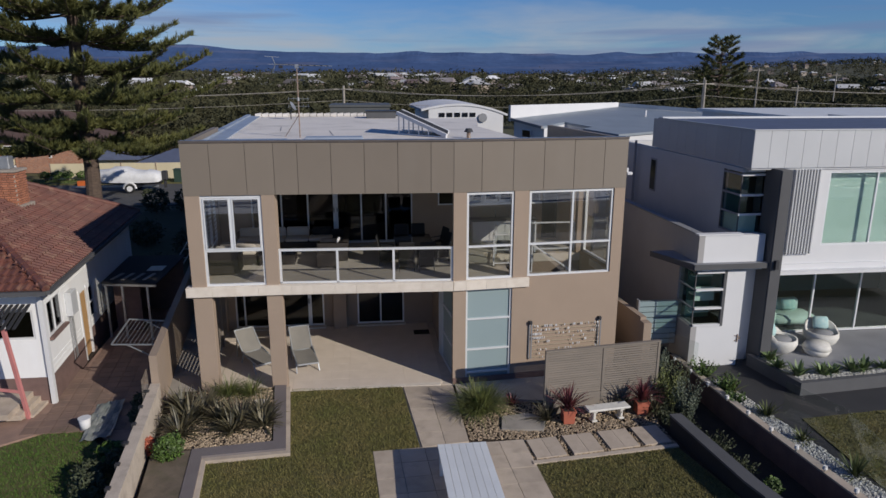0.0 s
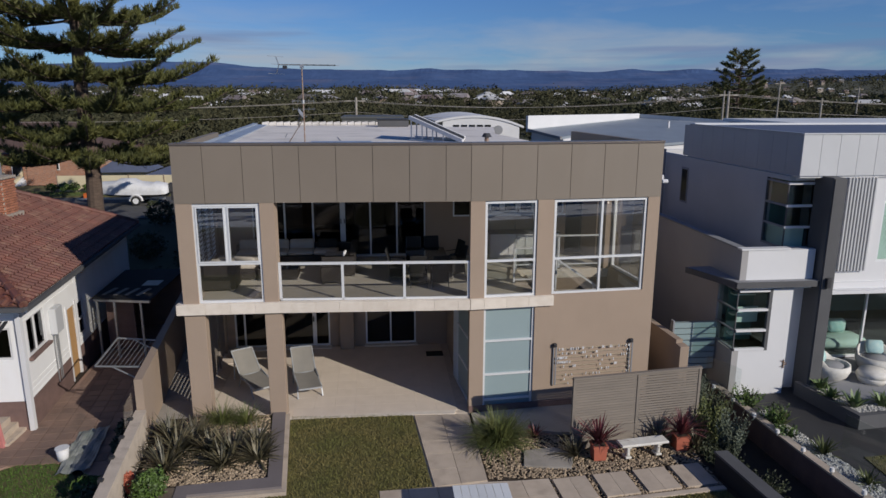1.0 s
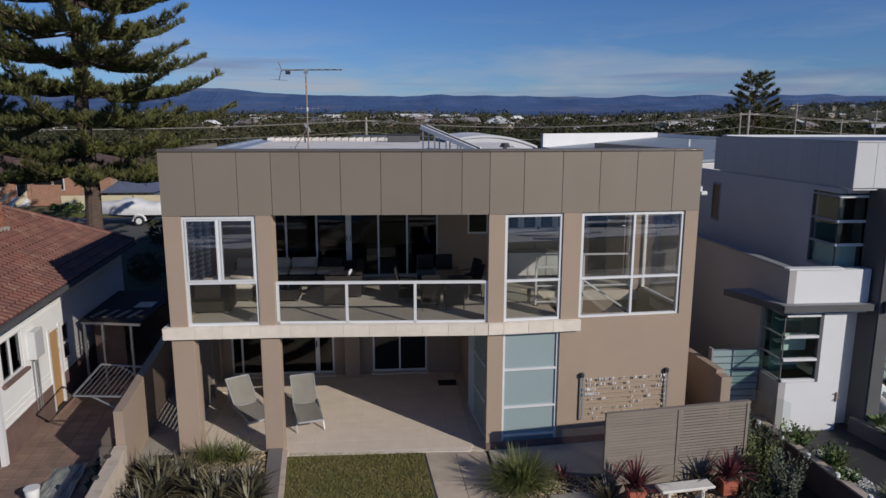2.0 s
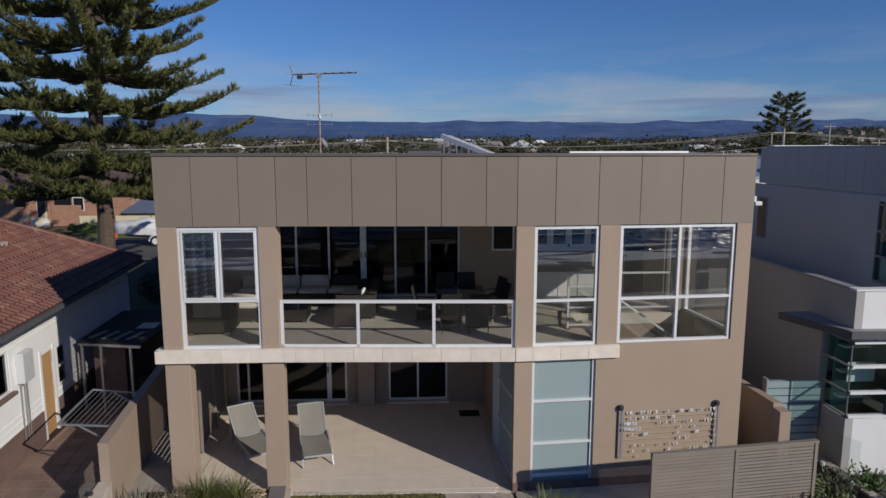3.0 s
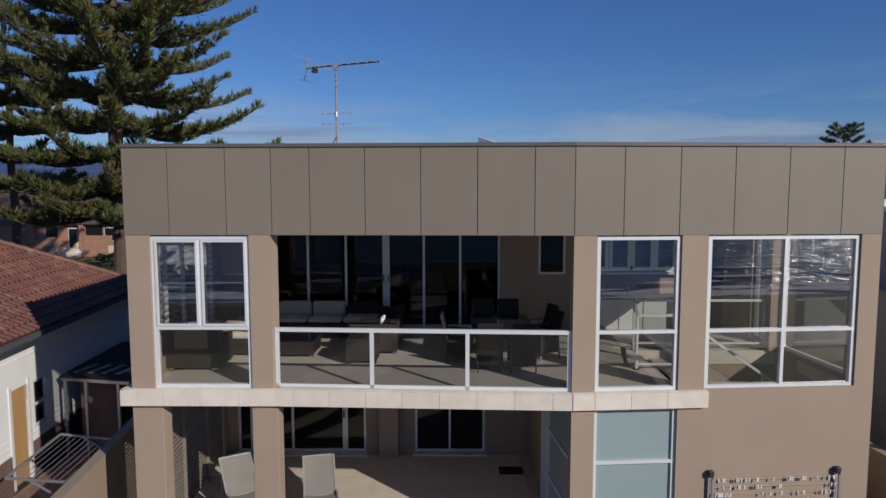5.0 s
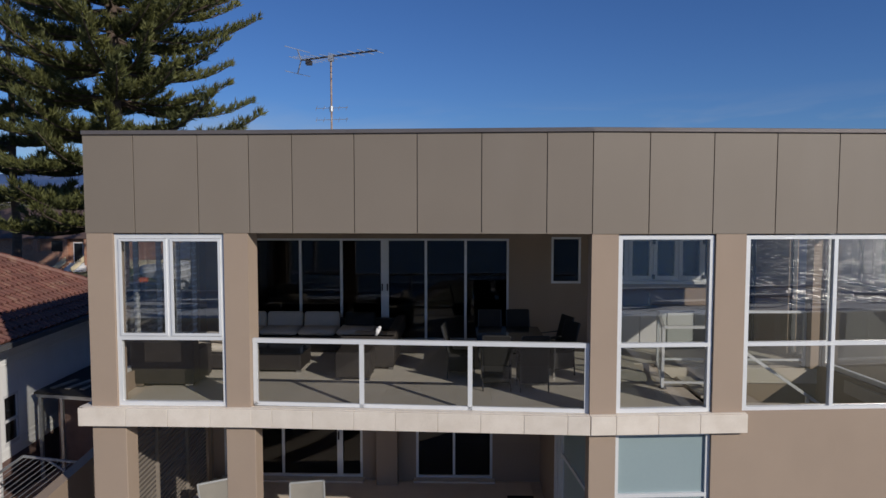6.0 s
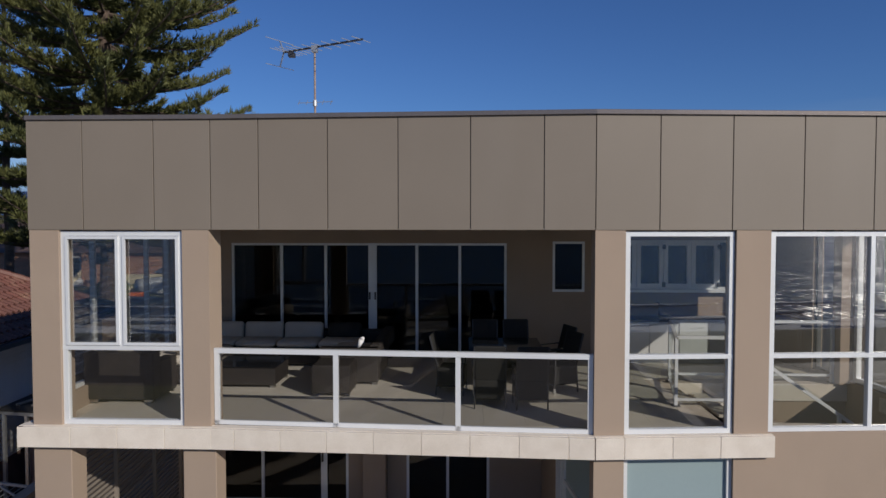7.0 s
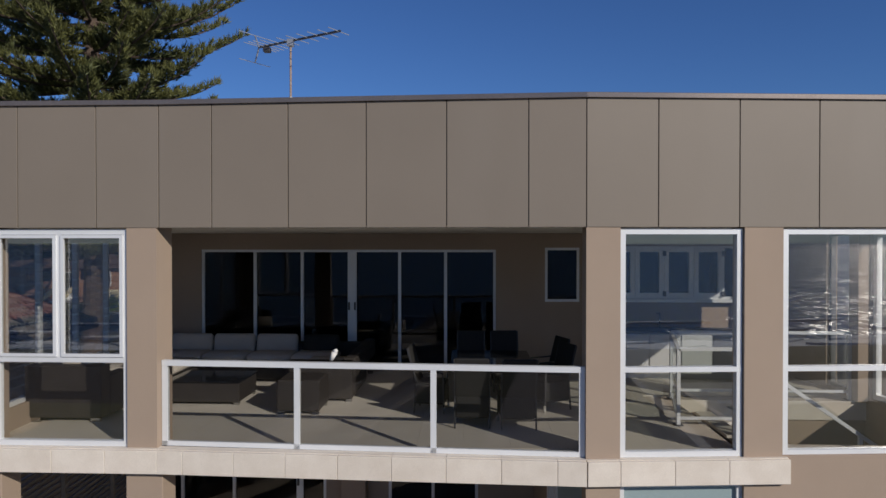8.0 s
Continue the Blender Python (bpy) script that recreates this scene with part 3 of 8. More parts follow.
def sea_material():
    """Dark water whose facets tip at random, so that the sun glitters on it."""
    m = bpy.data.materials.new("sea_water")
    m.use_nodes = True
    n, l = m.node_tree.nodes, m.node_tree.links
    n.remove(n["Principled BSDF"])
    p, body, mix = n.new("ShaderNodeBsdfGlossy"), n.new("ShaderNodeBsdfDiffuse"), n.new("ShaderNodeMixShader")
    p.inputs["Roughness"].default_value = 0.15
    body.inputs["Color"].default_value = (0.016, 0.032, 0.062, 1)
    mix.inputs[0].default_value = 0.46
    l.new(body.outputs[0], mix.inputs[1])
    l.new(p.outputs[0], mix.inputs[2])
    l.new(mix.outputs[0], n["Material Output"].inputs[0])
    geo = n.new("ShaderNodeNewGeometry")
    tilt = None
    turn = n.new("ShaderNodeMapping")
    turn.inputs["Rotation"].default_value = (0, 0, math.radians(-8))
    l.new(geo.outputs["Position"], turn.inputs["Vector"])
    for scale, weight in (((2.0, 0.28, 1), 0.9), ((0.1, 0.2, 1), 0.2)):
        mp, tx, sb_, ml = n.new("ShaderNodeMapping"), n.new("ShaderNodeTexNoise"), n.new("ShaderNodeVectorMath"), n.new("ShaderNodeVectorMath")
        mp.inputs["Scale"].default_value = scale
        tx.inputs["Scale"].default_value, tx.inputs["Detail"].default_value = 1.0, 2
        sb_.operation, ml.operation = "SUBTRACT", "MULTIPLY"
        sb_.inputs[1].default_value = (0.5, 0.5, 0.5)
        ml.inputs[1].default_value = (weight * 2, weight * 2, 0)
        l.new(turn.outputs[0], mp.inputs["Vector"])
        l.new(mp.outputs[0], tx.inputs["Vector"])
        l.new(tx.outputs["Color"], sb_.inputs[0])
        l.new(sb_.outputs[0], ml.inputs[0])
        if tilt is None:
            tilt = ml.outputs[0]
        else:
            ad = n.new("ShaderNodeVectorMath")
            l.new(tilt, ad.inputs[0])
            l.new(ml.outputs[0], ad.inputs[1])
            tilt = ad.outputs[0]
    up, nm = n.new("ShaderNodeVectorMath"), n.new("ShaderNodeVectorMath")
    nm.operation = "NORMALIZE"
    up.inputs[1].default_value = (0, 0, 1)
    l.new(tilt, up.inputs[0])
    l.new(up.outputs[0], nm.inputs[0])
    l.new(nm.outputs[0], p.inputs["Normal"])
    return m


M["sea"] = sea_material()
M["foam"] = mat("sea_foam", (0.72, 0.74, 0.75), (0.55, 0.58, 0.6), 0.6, 0.9, 0.4, 5)
build_ground()


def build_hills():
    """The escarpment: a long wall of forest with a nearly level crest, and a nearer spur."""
    for name, y0, top, base, seed, label in (("far_range", 3300, 141, 60, 3.1, "forested escarpment on the skyline, blue distance haze in its colour"), ("near_range", 2700, 82, 40, 8.7, "lower wooded foothill range, blue haze in its colour")):
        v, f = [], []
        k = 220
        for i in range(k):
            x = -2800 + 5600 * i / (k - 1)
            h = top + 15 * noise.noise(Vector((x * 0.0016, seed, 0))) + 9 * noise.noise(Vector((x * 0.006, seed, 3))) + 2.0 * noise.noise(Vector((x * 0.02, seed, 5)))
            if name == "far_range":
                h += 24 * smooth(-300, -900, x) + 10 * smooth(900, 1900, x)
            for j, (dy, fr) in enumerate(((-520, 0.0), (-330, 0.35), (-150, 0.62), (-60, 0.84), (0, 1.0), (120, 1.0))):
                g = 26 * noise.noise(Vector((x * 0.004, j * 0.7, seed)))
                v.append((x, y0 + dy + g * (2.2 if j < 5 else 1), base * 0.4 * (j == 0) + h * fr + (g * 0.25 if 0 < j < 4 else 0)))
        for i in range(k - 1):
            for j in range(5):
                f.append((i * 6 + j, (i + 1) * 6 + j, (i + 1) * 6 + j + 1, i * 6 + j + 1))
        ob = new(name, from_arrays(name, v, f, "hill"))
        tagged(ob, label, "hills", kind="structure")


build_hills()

# ---- the main house ----
A, K1, K2, B = (-4.5, 19.42), (-1.9, 19.42), (3.36, 19.2), (8.89, 19.64)
SKEW = -0.066
Z_FL, Z_CEIL, Z_TOP = 3.46, 6.23, 7.79


def left_x(y):
    return A[0] + SKEW * (y - A[1])


def right_x(y):
    return B[0] - 0.1 * (y - B[1])


house = thing("house", (2, 28, 0), "two-storey beige rendered house with taupe panelled fascia", "house")
fL, fM, fR = along(A, K1), along(K1, K2), along(K2, B)


def s_of(facet, x):
    """How far along its facet a place at x lies."""
    p, q = facet
    return (x - p[0]) / (q[0] - p[0]) * span(p, q)


L_, M_, R_ = (A, K1), (K1, K2), (K2, B)
fascia = part("fascia", (lambda bm: [box(bm, 0, span(*f), 0.03, 0.22, Z_CEIL + 0.02, Z_TOP - 0.03, m) for f, m in ((L_, fL), (M_, fM), (R_, fR))] and bm)(bmnew()), "dark", house, "dark backing behind the fascia panels")
for f, m, cuts in ((L_, fL, (-4.5, -3.71, -2.7, -1.9)), (M_, fM, (-1.9, -1.22, -0.25, 0.72, 1.70, 2.68, 3.36)), (R_, fR, (3.36, 4.22, 5.20, 6.17, 7.14, 8.12, 8.89))):
    for a, b in zip(cuts, cuts[1:]):
        part("panel", box(bmnew(), s_of(f, a) + 0.006, s_of(f, b) - 0.006, 0.0, 0.03, Z_CEIL, Z_TOP - 0.037, m, bev=0.002), "panel", fascia)
for f, m in ((L_, fL), (M_, fM), (R_, fR)):
    part("capping", box(bmnew(), -0.01, span(*f) + 0.01, -0.03, 0.26, Z_TOP - 0.035, Z_TOP + 0.03, m, bev=0.006), "cap", fascia, "folded brown metal parapet capping")

# side returns of the fascia
bm = bmnew()
prism(bm, [(A[0], A[1]), (left_x(26), 26), (left_x(26) + 0.2, 26), (A[0] + 0.2, A[1] + 0.03)][::-1], Z_CEIL, Z_TOP - 0.02)
part("side_fascia", bm, "panel", house)
bm = bmnew()
prism(bm, [(B[0], B[1]), (right_x(26), 26), (right_x(26) - 0.2, 26), (B[0] - 0.2, B[1] + 0.03)], Z_CEIL, Z_TOP - 0.02)
part("side_fascia", bm, "panel", house)

# upper piers
def pier(f, m, x0, x1, z0, z1, depth=0.34):
    return part("pier", box(bmnew(), s_of(f, x0), s_of(f, x1), 0.01, depth, z0, z1, m, bev=0.008), "render", house)


pier(L_, fL, -4.5, -4.07, Z_FL - 0.3, Z_CEIL)
bm = bmnew()
prism(bm, [(-2.32, 19.43), (-1.94, 19.43), (-1.90, 19.78), (-2.32, 19.78)], Z_FL - 0.3, Z_CEIL)
part("pier", bm, "render", house)
bm = bmnew()
prism(bm, [(3.36, 19.21), (3.77, 19.245), (3.77, 19.58), (3.37, 19.56)], 0.0, Z_CEIL)
part("pier", bm, "render", house)
w0, w1, w2, w3 = (s_of(R_, x) for x in (5.27, 5.74, 8.53, 8.89))
part("wall", holed(bmnew(), w3 - w0, 0.0, Z_CEIL + 0.08, 0.01, 0.32, [(w1 - w0, w2 - w0, Z_FL + 0.02, Z_CEIL + 0.02)], fR @ Matrix.Translation((w0, 0, 0))), "render", house)
# dark strip under the right wall, painted in for the slat screen's shadow
part("shadow_strip", box(bmnew(), s_of(R_, 3.36), s_of(R_, 8.8), -0.015, 0.01, 0.0, 0.2, fR), "brown_base", house, "dark strip painted in for the screen's shadow")
# ground floor columns
part("column", box(bmnew(), -4.5, -3.95, 19.43, 19.80, 0, Z_FL - 0.3, bev=0.008), "render", house)
part("column", box(bmnew(), -2.34, -1.87, 19.43, 19.80, 0, Z_FL - 0.3, bev=0.008), "render", house)

# the white stone band at the balcony's edge
band = part("band", (lambda bm: [box(bm, a, b, -0.04, 0.3, 3.19, Z_FL - 0.012, m) for m, a, b in ((fL, -0.1, span(*L_)), (fM, 0, span(*M_)), (fR, 0, s_of(R_, 5.76)))] and bm)(bmnew()), "grout", house, "slab edge behind the stone band")
for f, m, cuts in ((L_, fL, (-4.67, -3.91, -3.24, -2.56, -1.9)), (M_, fM, (-1.9, -1.57, -0.92, -0.27, 0.38, 1.04, 1.70, 2.36, 3.02, 3.36)), (R_, fR, (3.36, 3.75, 4.4, 5.05, 5.79))):
    for a, b in zip(cuts, cuts[1:]):
        s0, s1 = s_of(f, a), s_of(f, b)
        part("band_tile", box(bmnew(), s0 + 0.002, s1 - 0.002, -0.09, -0.04, 3.17, Z_FL, m, bev=0.004), "stone", band)
        part("band_tile", box(bmnew(), s0 + 0.002, s1 - 0.002, -0.04, 0.09, Z_FL - 0.012, Z_FL + 0.008, m), "stone", band)
part("band_tile", box(bmnew(), -0.17, -0.10, -0.088, 0.3, 3.17, Z_FL, fL), "stone", band)

# slabs, ceilings, side and back walls
VOID = (5.35, 8.5, 20.0, 22.34)      # the stair well
bm = bmnew()
prism(bm, [(A[0] + 0.05, 19.6), (K1[0], 19.6), (K2[0], 19.45), (VOID[0], 19.6), (VOID[0], 24.9), (left_x(24.9), 24.9)], 3.2, Z_FL - 0.02)
prism(bm, [(VOID[0], 19.6), (B[0] - 0.05, 19.85), (right_x(20.75), VOID[2]), (VOID[0], VOID[2])], 3.2, Z_FL - 0.02)
prism(bm, [(VOID[0], VOID[3]), (right_x(22.3), VOID[3]), (right_x(24.9), 24.9), (VOID[0], 24.9)], 3.2, Z_FL - 0.02)
prism(bm, [(VOID[1], VOID[2]), (right_x(VOID[2]), VOID[2]), (right_x(VOID[3]), VOID[3]), (VOID[1], VOID[3])], 3.2, Z_FL - 0.02)
balcony_floor = tagged(new("balcony_floor", mesh_of("balcony_floor", bm, "grout")), "beige tiled balcony floor", "floor", kind="structure")
bm = bmnew()
prism(bm, [(A[0] + 0.1, 19.62), (K1[0], 19.62), (K2[0], 19.42), (B[0] - 0.1, 19.86), (right_x(24.9) - 0.1, 24.9), (left_x(24.9) + 0.1, 24.9)], Z_CEIL, Z_CEIL + 0.14)
solo("ceiling", bm, "soffit", "plain balcony soffit, made pale to bounce light", "ceiling", kind="structure")
bm = bmnew()
prism(bm, [(A[0] + 0.3, 19.7), (K2[0], 19.6), (right_x(24), 24), (right_x(24.9), 24.9), (left_x(24.9), 24.9)], 3.05, 3.19)
solo("ceiling", bm, "soffit", "plain patio soffit, made pale to bounce light", "ceiling", kind="structure")

# upper back wall with its doors and windows
YB = 24.62
W0 = left_x(YB) + 0.05
back = along((W0, YB), (right_x(YB) - 0.05, YB))
part("wall", holed(bmnew(), right_x(YB) - 0.05 - W0, 3.2, Z_CEIL + 0.1, 0, 0.2, [(-3.5 - W0, 2.5 - W0, Z_FL, 5.9), (3.48 - W0, 4.16 - W0, 4.86, 5.94), (4.71 - W0, 7.48 - W0, 4.93, 5.97), (7.58 - W0, 8.2 - W0, Z_FL + 0.01, 6.1)], back), "render", house)
# lower back wall
YG = 24.92
G0 = left_x(YG) + 0.05
gback = along((G0, YG), (right_x(YG) - 0.05, YG))
part("wall", holed(bmnew(), right_x(YG) - 0.05 - G0, 0, 3.2, 0, 0.2, [(-4.4 - G0, -1.0 - G0, 0.06, 2.45), (0.3 - G0, 2.15 - G0, 0.06, 2.45)], gback), "render", house)
part("pilaster", box(bmnew(), -0.62, -0.12, 24.55, 24.92, 0, 3.06, bev=0.006), "render", house)
# left side wall: open over the balcony, closed behind it
HB = 38.9      # the back of the house
side = along((left_x(HB), HB), A)
SL = span((left_x(HB), HB), A)
part("wall", holed(bmnew(), SL - 0.35, 0.0, Z_CEIL + 0.1, -0.0, 0.2, [(SL - 4.75, SL - 0.55, 3.75, 6.1), (SL - 5.1, SL - 0.35, 0.0, 3.1)], side), "render", house)
# right side wall with a window on the stair
rside = along(B, (right_x(HB), HB))
RL = span(B, (right_x(HB), HB))
part("wall", holed(bmnew(), RL - 0.36, 0.0, Z_CEIL + 0.1, 0.0, 0.2, [(0.1, 2.3, 3.52, 6.21), (2.55, 3.4, 3.52, 6.21)], rside @ Matrix.Translation((0.35, 0, 0))), "render", house)
# back wall of the house and the room behind the doors
part("wall", box(bmnew(), left_x(HB) + 0.2, right_x(HB) - 0.2, HB - 0.2, HB, 0, 6.4), "render", house)
bm = bmnew()
box(bm, -5.4, 8.0, 31.0, 31.1, 0, Z_CEIL)
box(bm, -5.6, 8.2, 24.82, 31.1, 3.2, Z_FL - 0.01)
box(bm, -5.6, 8.2, 24.82, 31.1, Z_CEIL, Z_CEIL + 0.1)
box(bm, -5.6, 8.2, 25.12, 31.1, -0.02, 0.02)
solo("inner_wall", bm, "dark_room", "dim inner walls and floors behind the doors", "room", kind="structure")
# roof
bm = bmnew()
prism(bm, [(A[0] + 0.1, 19.62), (K1[0], 19.62), (K2[0], 19.42), (6.6, 19.62), (6.33, 23), (5.82, 29.5), (6.9, 36.2), (3.6, 36.2), (3.4, HB), (left_x(HB) + 0.2, HB)], 7.1, 7.5)
part("roof", bm, "roof", house, "pale flat roof membrane with dirt streaks")
bm = bmnew()
prism(bm, [(3.0, 19.65), (B[0] - 0.2, 19.8), (right_x(HB) - 0.2, HB - 0.2), (3.0, HB - 0.2)], 6.4, 6.7)
part("roof", bm, "roof", house)
bm = bmnew()
prism(bm, [(A[0] + 0.22, 19.75), (left_x(HB) + 0.22, HB), (left_x(HB), HB), (A[0], 19.75)][::-1], 7.3, 7.62)
prism(bm, [(A[0] + 0.8, 19.75), (left_x(HB) + 0.75, HB), (left_x(HB) + 0.22, HB), (A[0] + 0.22, 19.75)][::-1], 7.49, 7.545)
part("roof_gutter", bm, "steel_blue", house, "blue-grey zinc box gutter and flashing")
bm = bmnew()
x = left_x(HB) + 0.5
while x < 1.4:
    tube(bm, (x, HB - 0.2, 7.56), (x + 0.34, HB - 0.2, 7.56), 0.11, 0.16, 8)
    x += 0.38
tagged(part("ridge_capping", bm, "roof", house, "pale scalloped ridge capping"), kind="stuff")
for sx, sy in ((-2.6, 27.5), (-0.4, 25.0)):
    part("roof_seam", bar(bmnew(), (sx, sy, 7.505), (sx - 0.25, sy + 2.4, 7.505), 0.03, 0.012), "mid_grey", house)
part("roof_flashing", box(bmnew(), -4.3, -1.9, 23.0, 23.5, 7.495, 7.53, bev=0.01), "steel_blue", house)
part("roof_flashing", box(bmnew(), -1.3, 0.7, 22.9, 23.6, 7.495, 7.60, bev=0.04), "steel_blue", house)


# ---- windows and doors of the house ----
def window(parent, m, s0, s1, z0, z1, uprights=(), rails=(), depth=0.05, fw=0.065, fd=0.09, pane="glass", frame_mat="alu", sashes=(), name="window", label="white aluminium window"):
    """A frame with uprights (s, za, zb) and rails (z, sa, sb), and one pane for each field between the rails."""
    w = s1 - s0
    top = part(name, holed(bmnew(), w, z0, z1, depth, depth + fd, [(fw, w - fw, z0 + fw, z1 - fw)], m @ Matrix.Translation((s0, 0, 0))), frame_mat, parent, label)
    for s, za, zb in uprights:
        part("mullion", box(bmnew(), s - 0.03, s + 0.03, depth + 0.003, depth + fd - 0.003, za, zb, m), frame_mat, top)
    for z, sa, sb in rails:
        part("transom", box(bmnew(), sa, sb, depth - 0.004, depth + fd, z - 0.03, z + 0.03, m), frame_mat, top)
    zs = [z0 + fw * 0.5, *sorted(r[0] for r in rails), z1 - fw * 0.5]
    ss = [s0 + fw * 0.5, *sorted(u[0] for u in uprights), s1 - fw * 0.5]
    for za, zb in zip(zs, zs[1:]):
        cuts = [ss[0], *[u[0] for u in sorted(uprights) if u[1] <= (za + zb) / 2 <= u[2]], ss[-1]]
        for sa, sb in zip(cuts, cuts[1:]):
            part("pane", box(bmnew(), sa, sb, depth + fd * 0.5, depth + fd * 0.5 + 0.006, za, zb, m), pane, top)
    return top


# balcony screens
a, b = s_of(L_, -4.07), s_of(L_, -2.32)
w = window(house, fL, a, b, 3.47, 6.21, [((a + b) / 2 - 0.02, 4.55, 6.21)], [(4.56, a, b)])
for c, d in ((a + 0.065, (a + b) / 2 - 0.05), ((a + b) / 2 + 0.01, b - 0.065)):
    part("sash", holed(bmnew(), d - c, 4.6, 6.14, 0.03, 0.06, [(0.04, d - c - 0.04, 4.64, 6.10)], fL @ Matrix.Translation((c, 0, 0))), "alu", w)
window(house, fR, s_of(R_, 3.78), s_of(R_, 5.26), 3.47, 6.21, [], [(4.52, s_of(R_, 3.78), s_of(R_, 5.26))])
m1 = s_of(R_, 7.18)
window(house, fR, s_of(R_, 5.76), s_of(R_, 8.52), 3.47, 6.21, [(m1, 3.47, 6.21)], [(4.52, s_of(R_, 5.76), s_of(R_, 8.52))])
# frosted window below
fa, fb = s_of(R_, 3.77), s_of(R_, 5.27)
window(house, fR, fa, fb, 0.05, 3.17, [], [(0.33, fa, fb), (1.12, fa, fb), (2.15, fa, fb)], pane="frost", depth=0.06, label="frosted blue-green window in white frame")
# frosted side screen of the patio
fS = along((3.46, 19.62), (3.24, 21.9))
window(house, fS, 0.0, 2.25, 0.03, 3.05, [(1.7, 0.03, 3.05), (1.9, 0.03, 3.05), (2.08, 0.03, 3.05)], [(1.05, 0, 1.7), (2.05, 0, 1.7)], pane="frost", depth=-0.05, label="frosted glass side screen in white frames")
part("wall", prism(bmnew(), [(3.28, 21.95), (3.5, 21.95), (3.5, 24.92), (3.3, 24.92)], 0, 3.1), "render", house)

# balustrade
rail = part("balustrade", (lambda bm: bar(bm, (-1.92, 19.56, 4.52), (3.36, 19.30, 4.52), 0.07, 0.07) and bar(bm, (-1.92, 19.56, 3.50), (3.36, 19.30, 3.50), 0.06, 0.06))(bmnew()), "alu", house, "white aluminium balustrade rails")
rm = along((-1.92, 19.56), (3.36, 19.30))
rl = span((-1.92, 19.56), (3.36, 19.30))
posts = (0.035, 1.75, 3.46, rl - 0.035)
for s in posts:
    part("post", box(bmnew(), s - 0.035, s + 0.035, -0.03, 0.03, 3.47, 4.49, rm), "alu", rail)
for s, t in zip(posts, posts[1:]):
    part("rail_pane", box(bmnew(), s + 0.035, t - 0.035, -0.004, 0.004, 3.53, 4.485, rm), "rail_glass", rail)

# sliding doors of the balcony
d0, d1 = -3.5 - W0, 2.5 - W0
ups = [x - W0 for x in (-2.4, -1.43, -0.4, 0.56, 1.49)]
dw = window(house, back, d0, d1, Z_FL, 5.9, [(u, Z_FL, 5.9) for u in ups], [], depth=0.03, fw=0.05, pane="door_glass", name="sliding_door", label="wide dark-glazed sliding doors in white frame")
part("stile", box(bmnew(), ups[2] - 0.09, ups[2] + 0.09, 0.0, 0.03, Z_FL + 0.02, 5.86, back), "alu", dw)
for dx in (-0.06, 0.06):
    part("handle", box(bmnew(), ups[2] + dx - 0.015, ups[2] + dx + 0.015, -0.04, 0.0, 4.68, 4.84, back), "dark", dw, "black door handle")
for u0, u1 in zip([d0, *ups], [*ups, d1]):
    part("sill_rail", box(bmnew(), u0 + 0.04, u1 - 0.04, 0.034, 0.07, Z_FL, Z_FL + 0.09, back), "alu_grey", dw)
window(house, back, 3.48 - W0, 4.16 - W0, 4.86, 5.94, [], [], depth=-0.01, fw=0.05, pane="door_glass", label="small dark window in white frame")
k0, k1 = 4.71 - W0, 7.48 - W0
folds = [x - W0 for x in (5.25, 5.82, 6.40, 6.97)]
kw = window(house, back, k0, k1, 4.93, 5.97, [(folds[-1], 4.93, 5.97)], [], depth=-0.03, fw=0.045, pane="door_glass", label="bifold servery window with white sashes")
part("sill", box(bmnew(), k0 - 0.05, k1 + 0.05, -0.16, 0.0, 4.87, 4.93, back), "alu", kw)
for c, d in zip([k0 + 0.05, *folds], folds):
    part("sash", holed(bmnew(), d - c - 0.012, 4.975, 5.925, -0.05, 0.02, [(0.085, d - c - 0.097, 5.045, 5.855)], back @ Matrix.Translation((c + 0.006, 0, 0))), "alu", kw)
for s in folds[1::2]:
    part("hinge", box(bmnew(), s - 0.03, s + 0.03, -0.09, -0.05, 5.78, 5.88, back), "dark", kw)
    part("hinge", box(bmnew(), s - 0.03, s + 0.03, -0.09, -0.05, 4.98, 5.08, back), "dark", kw)
window(house, back, 7.58 - W0, 8.2 - W0, Z_FL + 0.01, 6.1, [], [], depth=0.03, fw=0.05, pane="door_glass", frame_mat="dark", name="hall_door", label="dark glazed door behind the stair")
# patio doors
g0, g1 = -4.4 - G0, -1.0 - G0
gw = window(house, gback, g0, g1, 0.06, 2.45, [(x - G0, 0.06, 2.45) for x in (-4.05, -2.95, -1.55)], [], depth=0.02, fw=0.06, pane="door_glass", name="sliding_door", label="dark-glazed patio sliding door in white frame")
part("stile", box(bmnew(), -1.55 - G0 - 0.07, -1.55 - G0 + 0.07, -0.01, 0.02, 0.08, 2.43, gback), "alu", gw)
part("handle", box(bmnew(), -1.60 - G0, -1.56 - G0, -0.05, -0.01, 1.0, 1.2, gback), "dark", gw)
part("step", box(bmnew(), g0 - 0.05, g1 + 0.05, -0.25, -0.0, 0.02, 0.06, gback), "stone", gw)
gw = window(house, gback, 0.3 - G0, 2.15 - G0, 0.06, 2.45, [(1.22 - G0, 0.06, 2.45)], [], depth=0.02, fw=0.06, pane="door_glass", name="sliding_door", label="dark-glazed patio sliding door in white frame")
part("step", box(bmnew(), 0.25 - G0, 2.2 - G0, -0.2, -0.0, 0.02, 0.06, gback), "stone", gw)
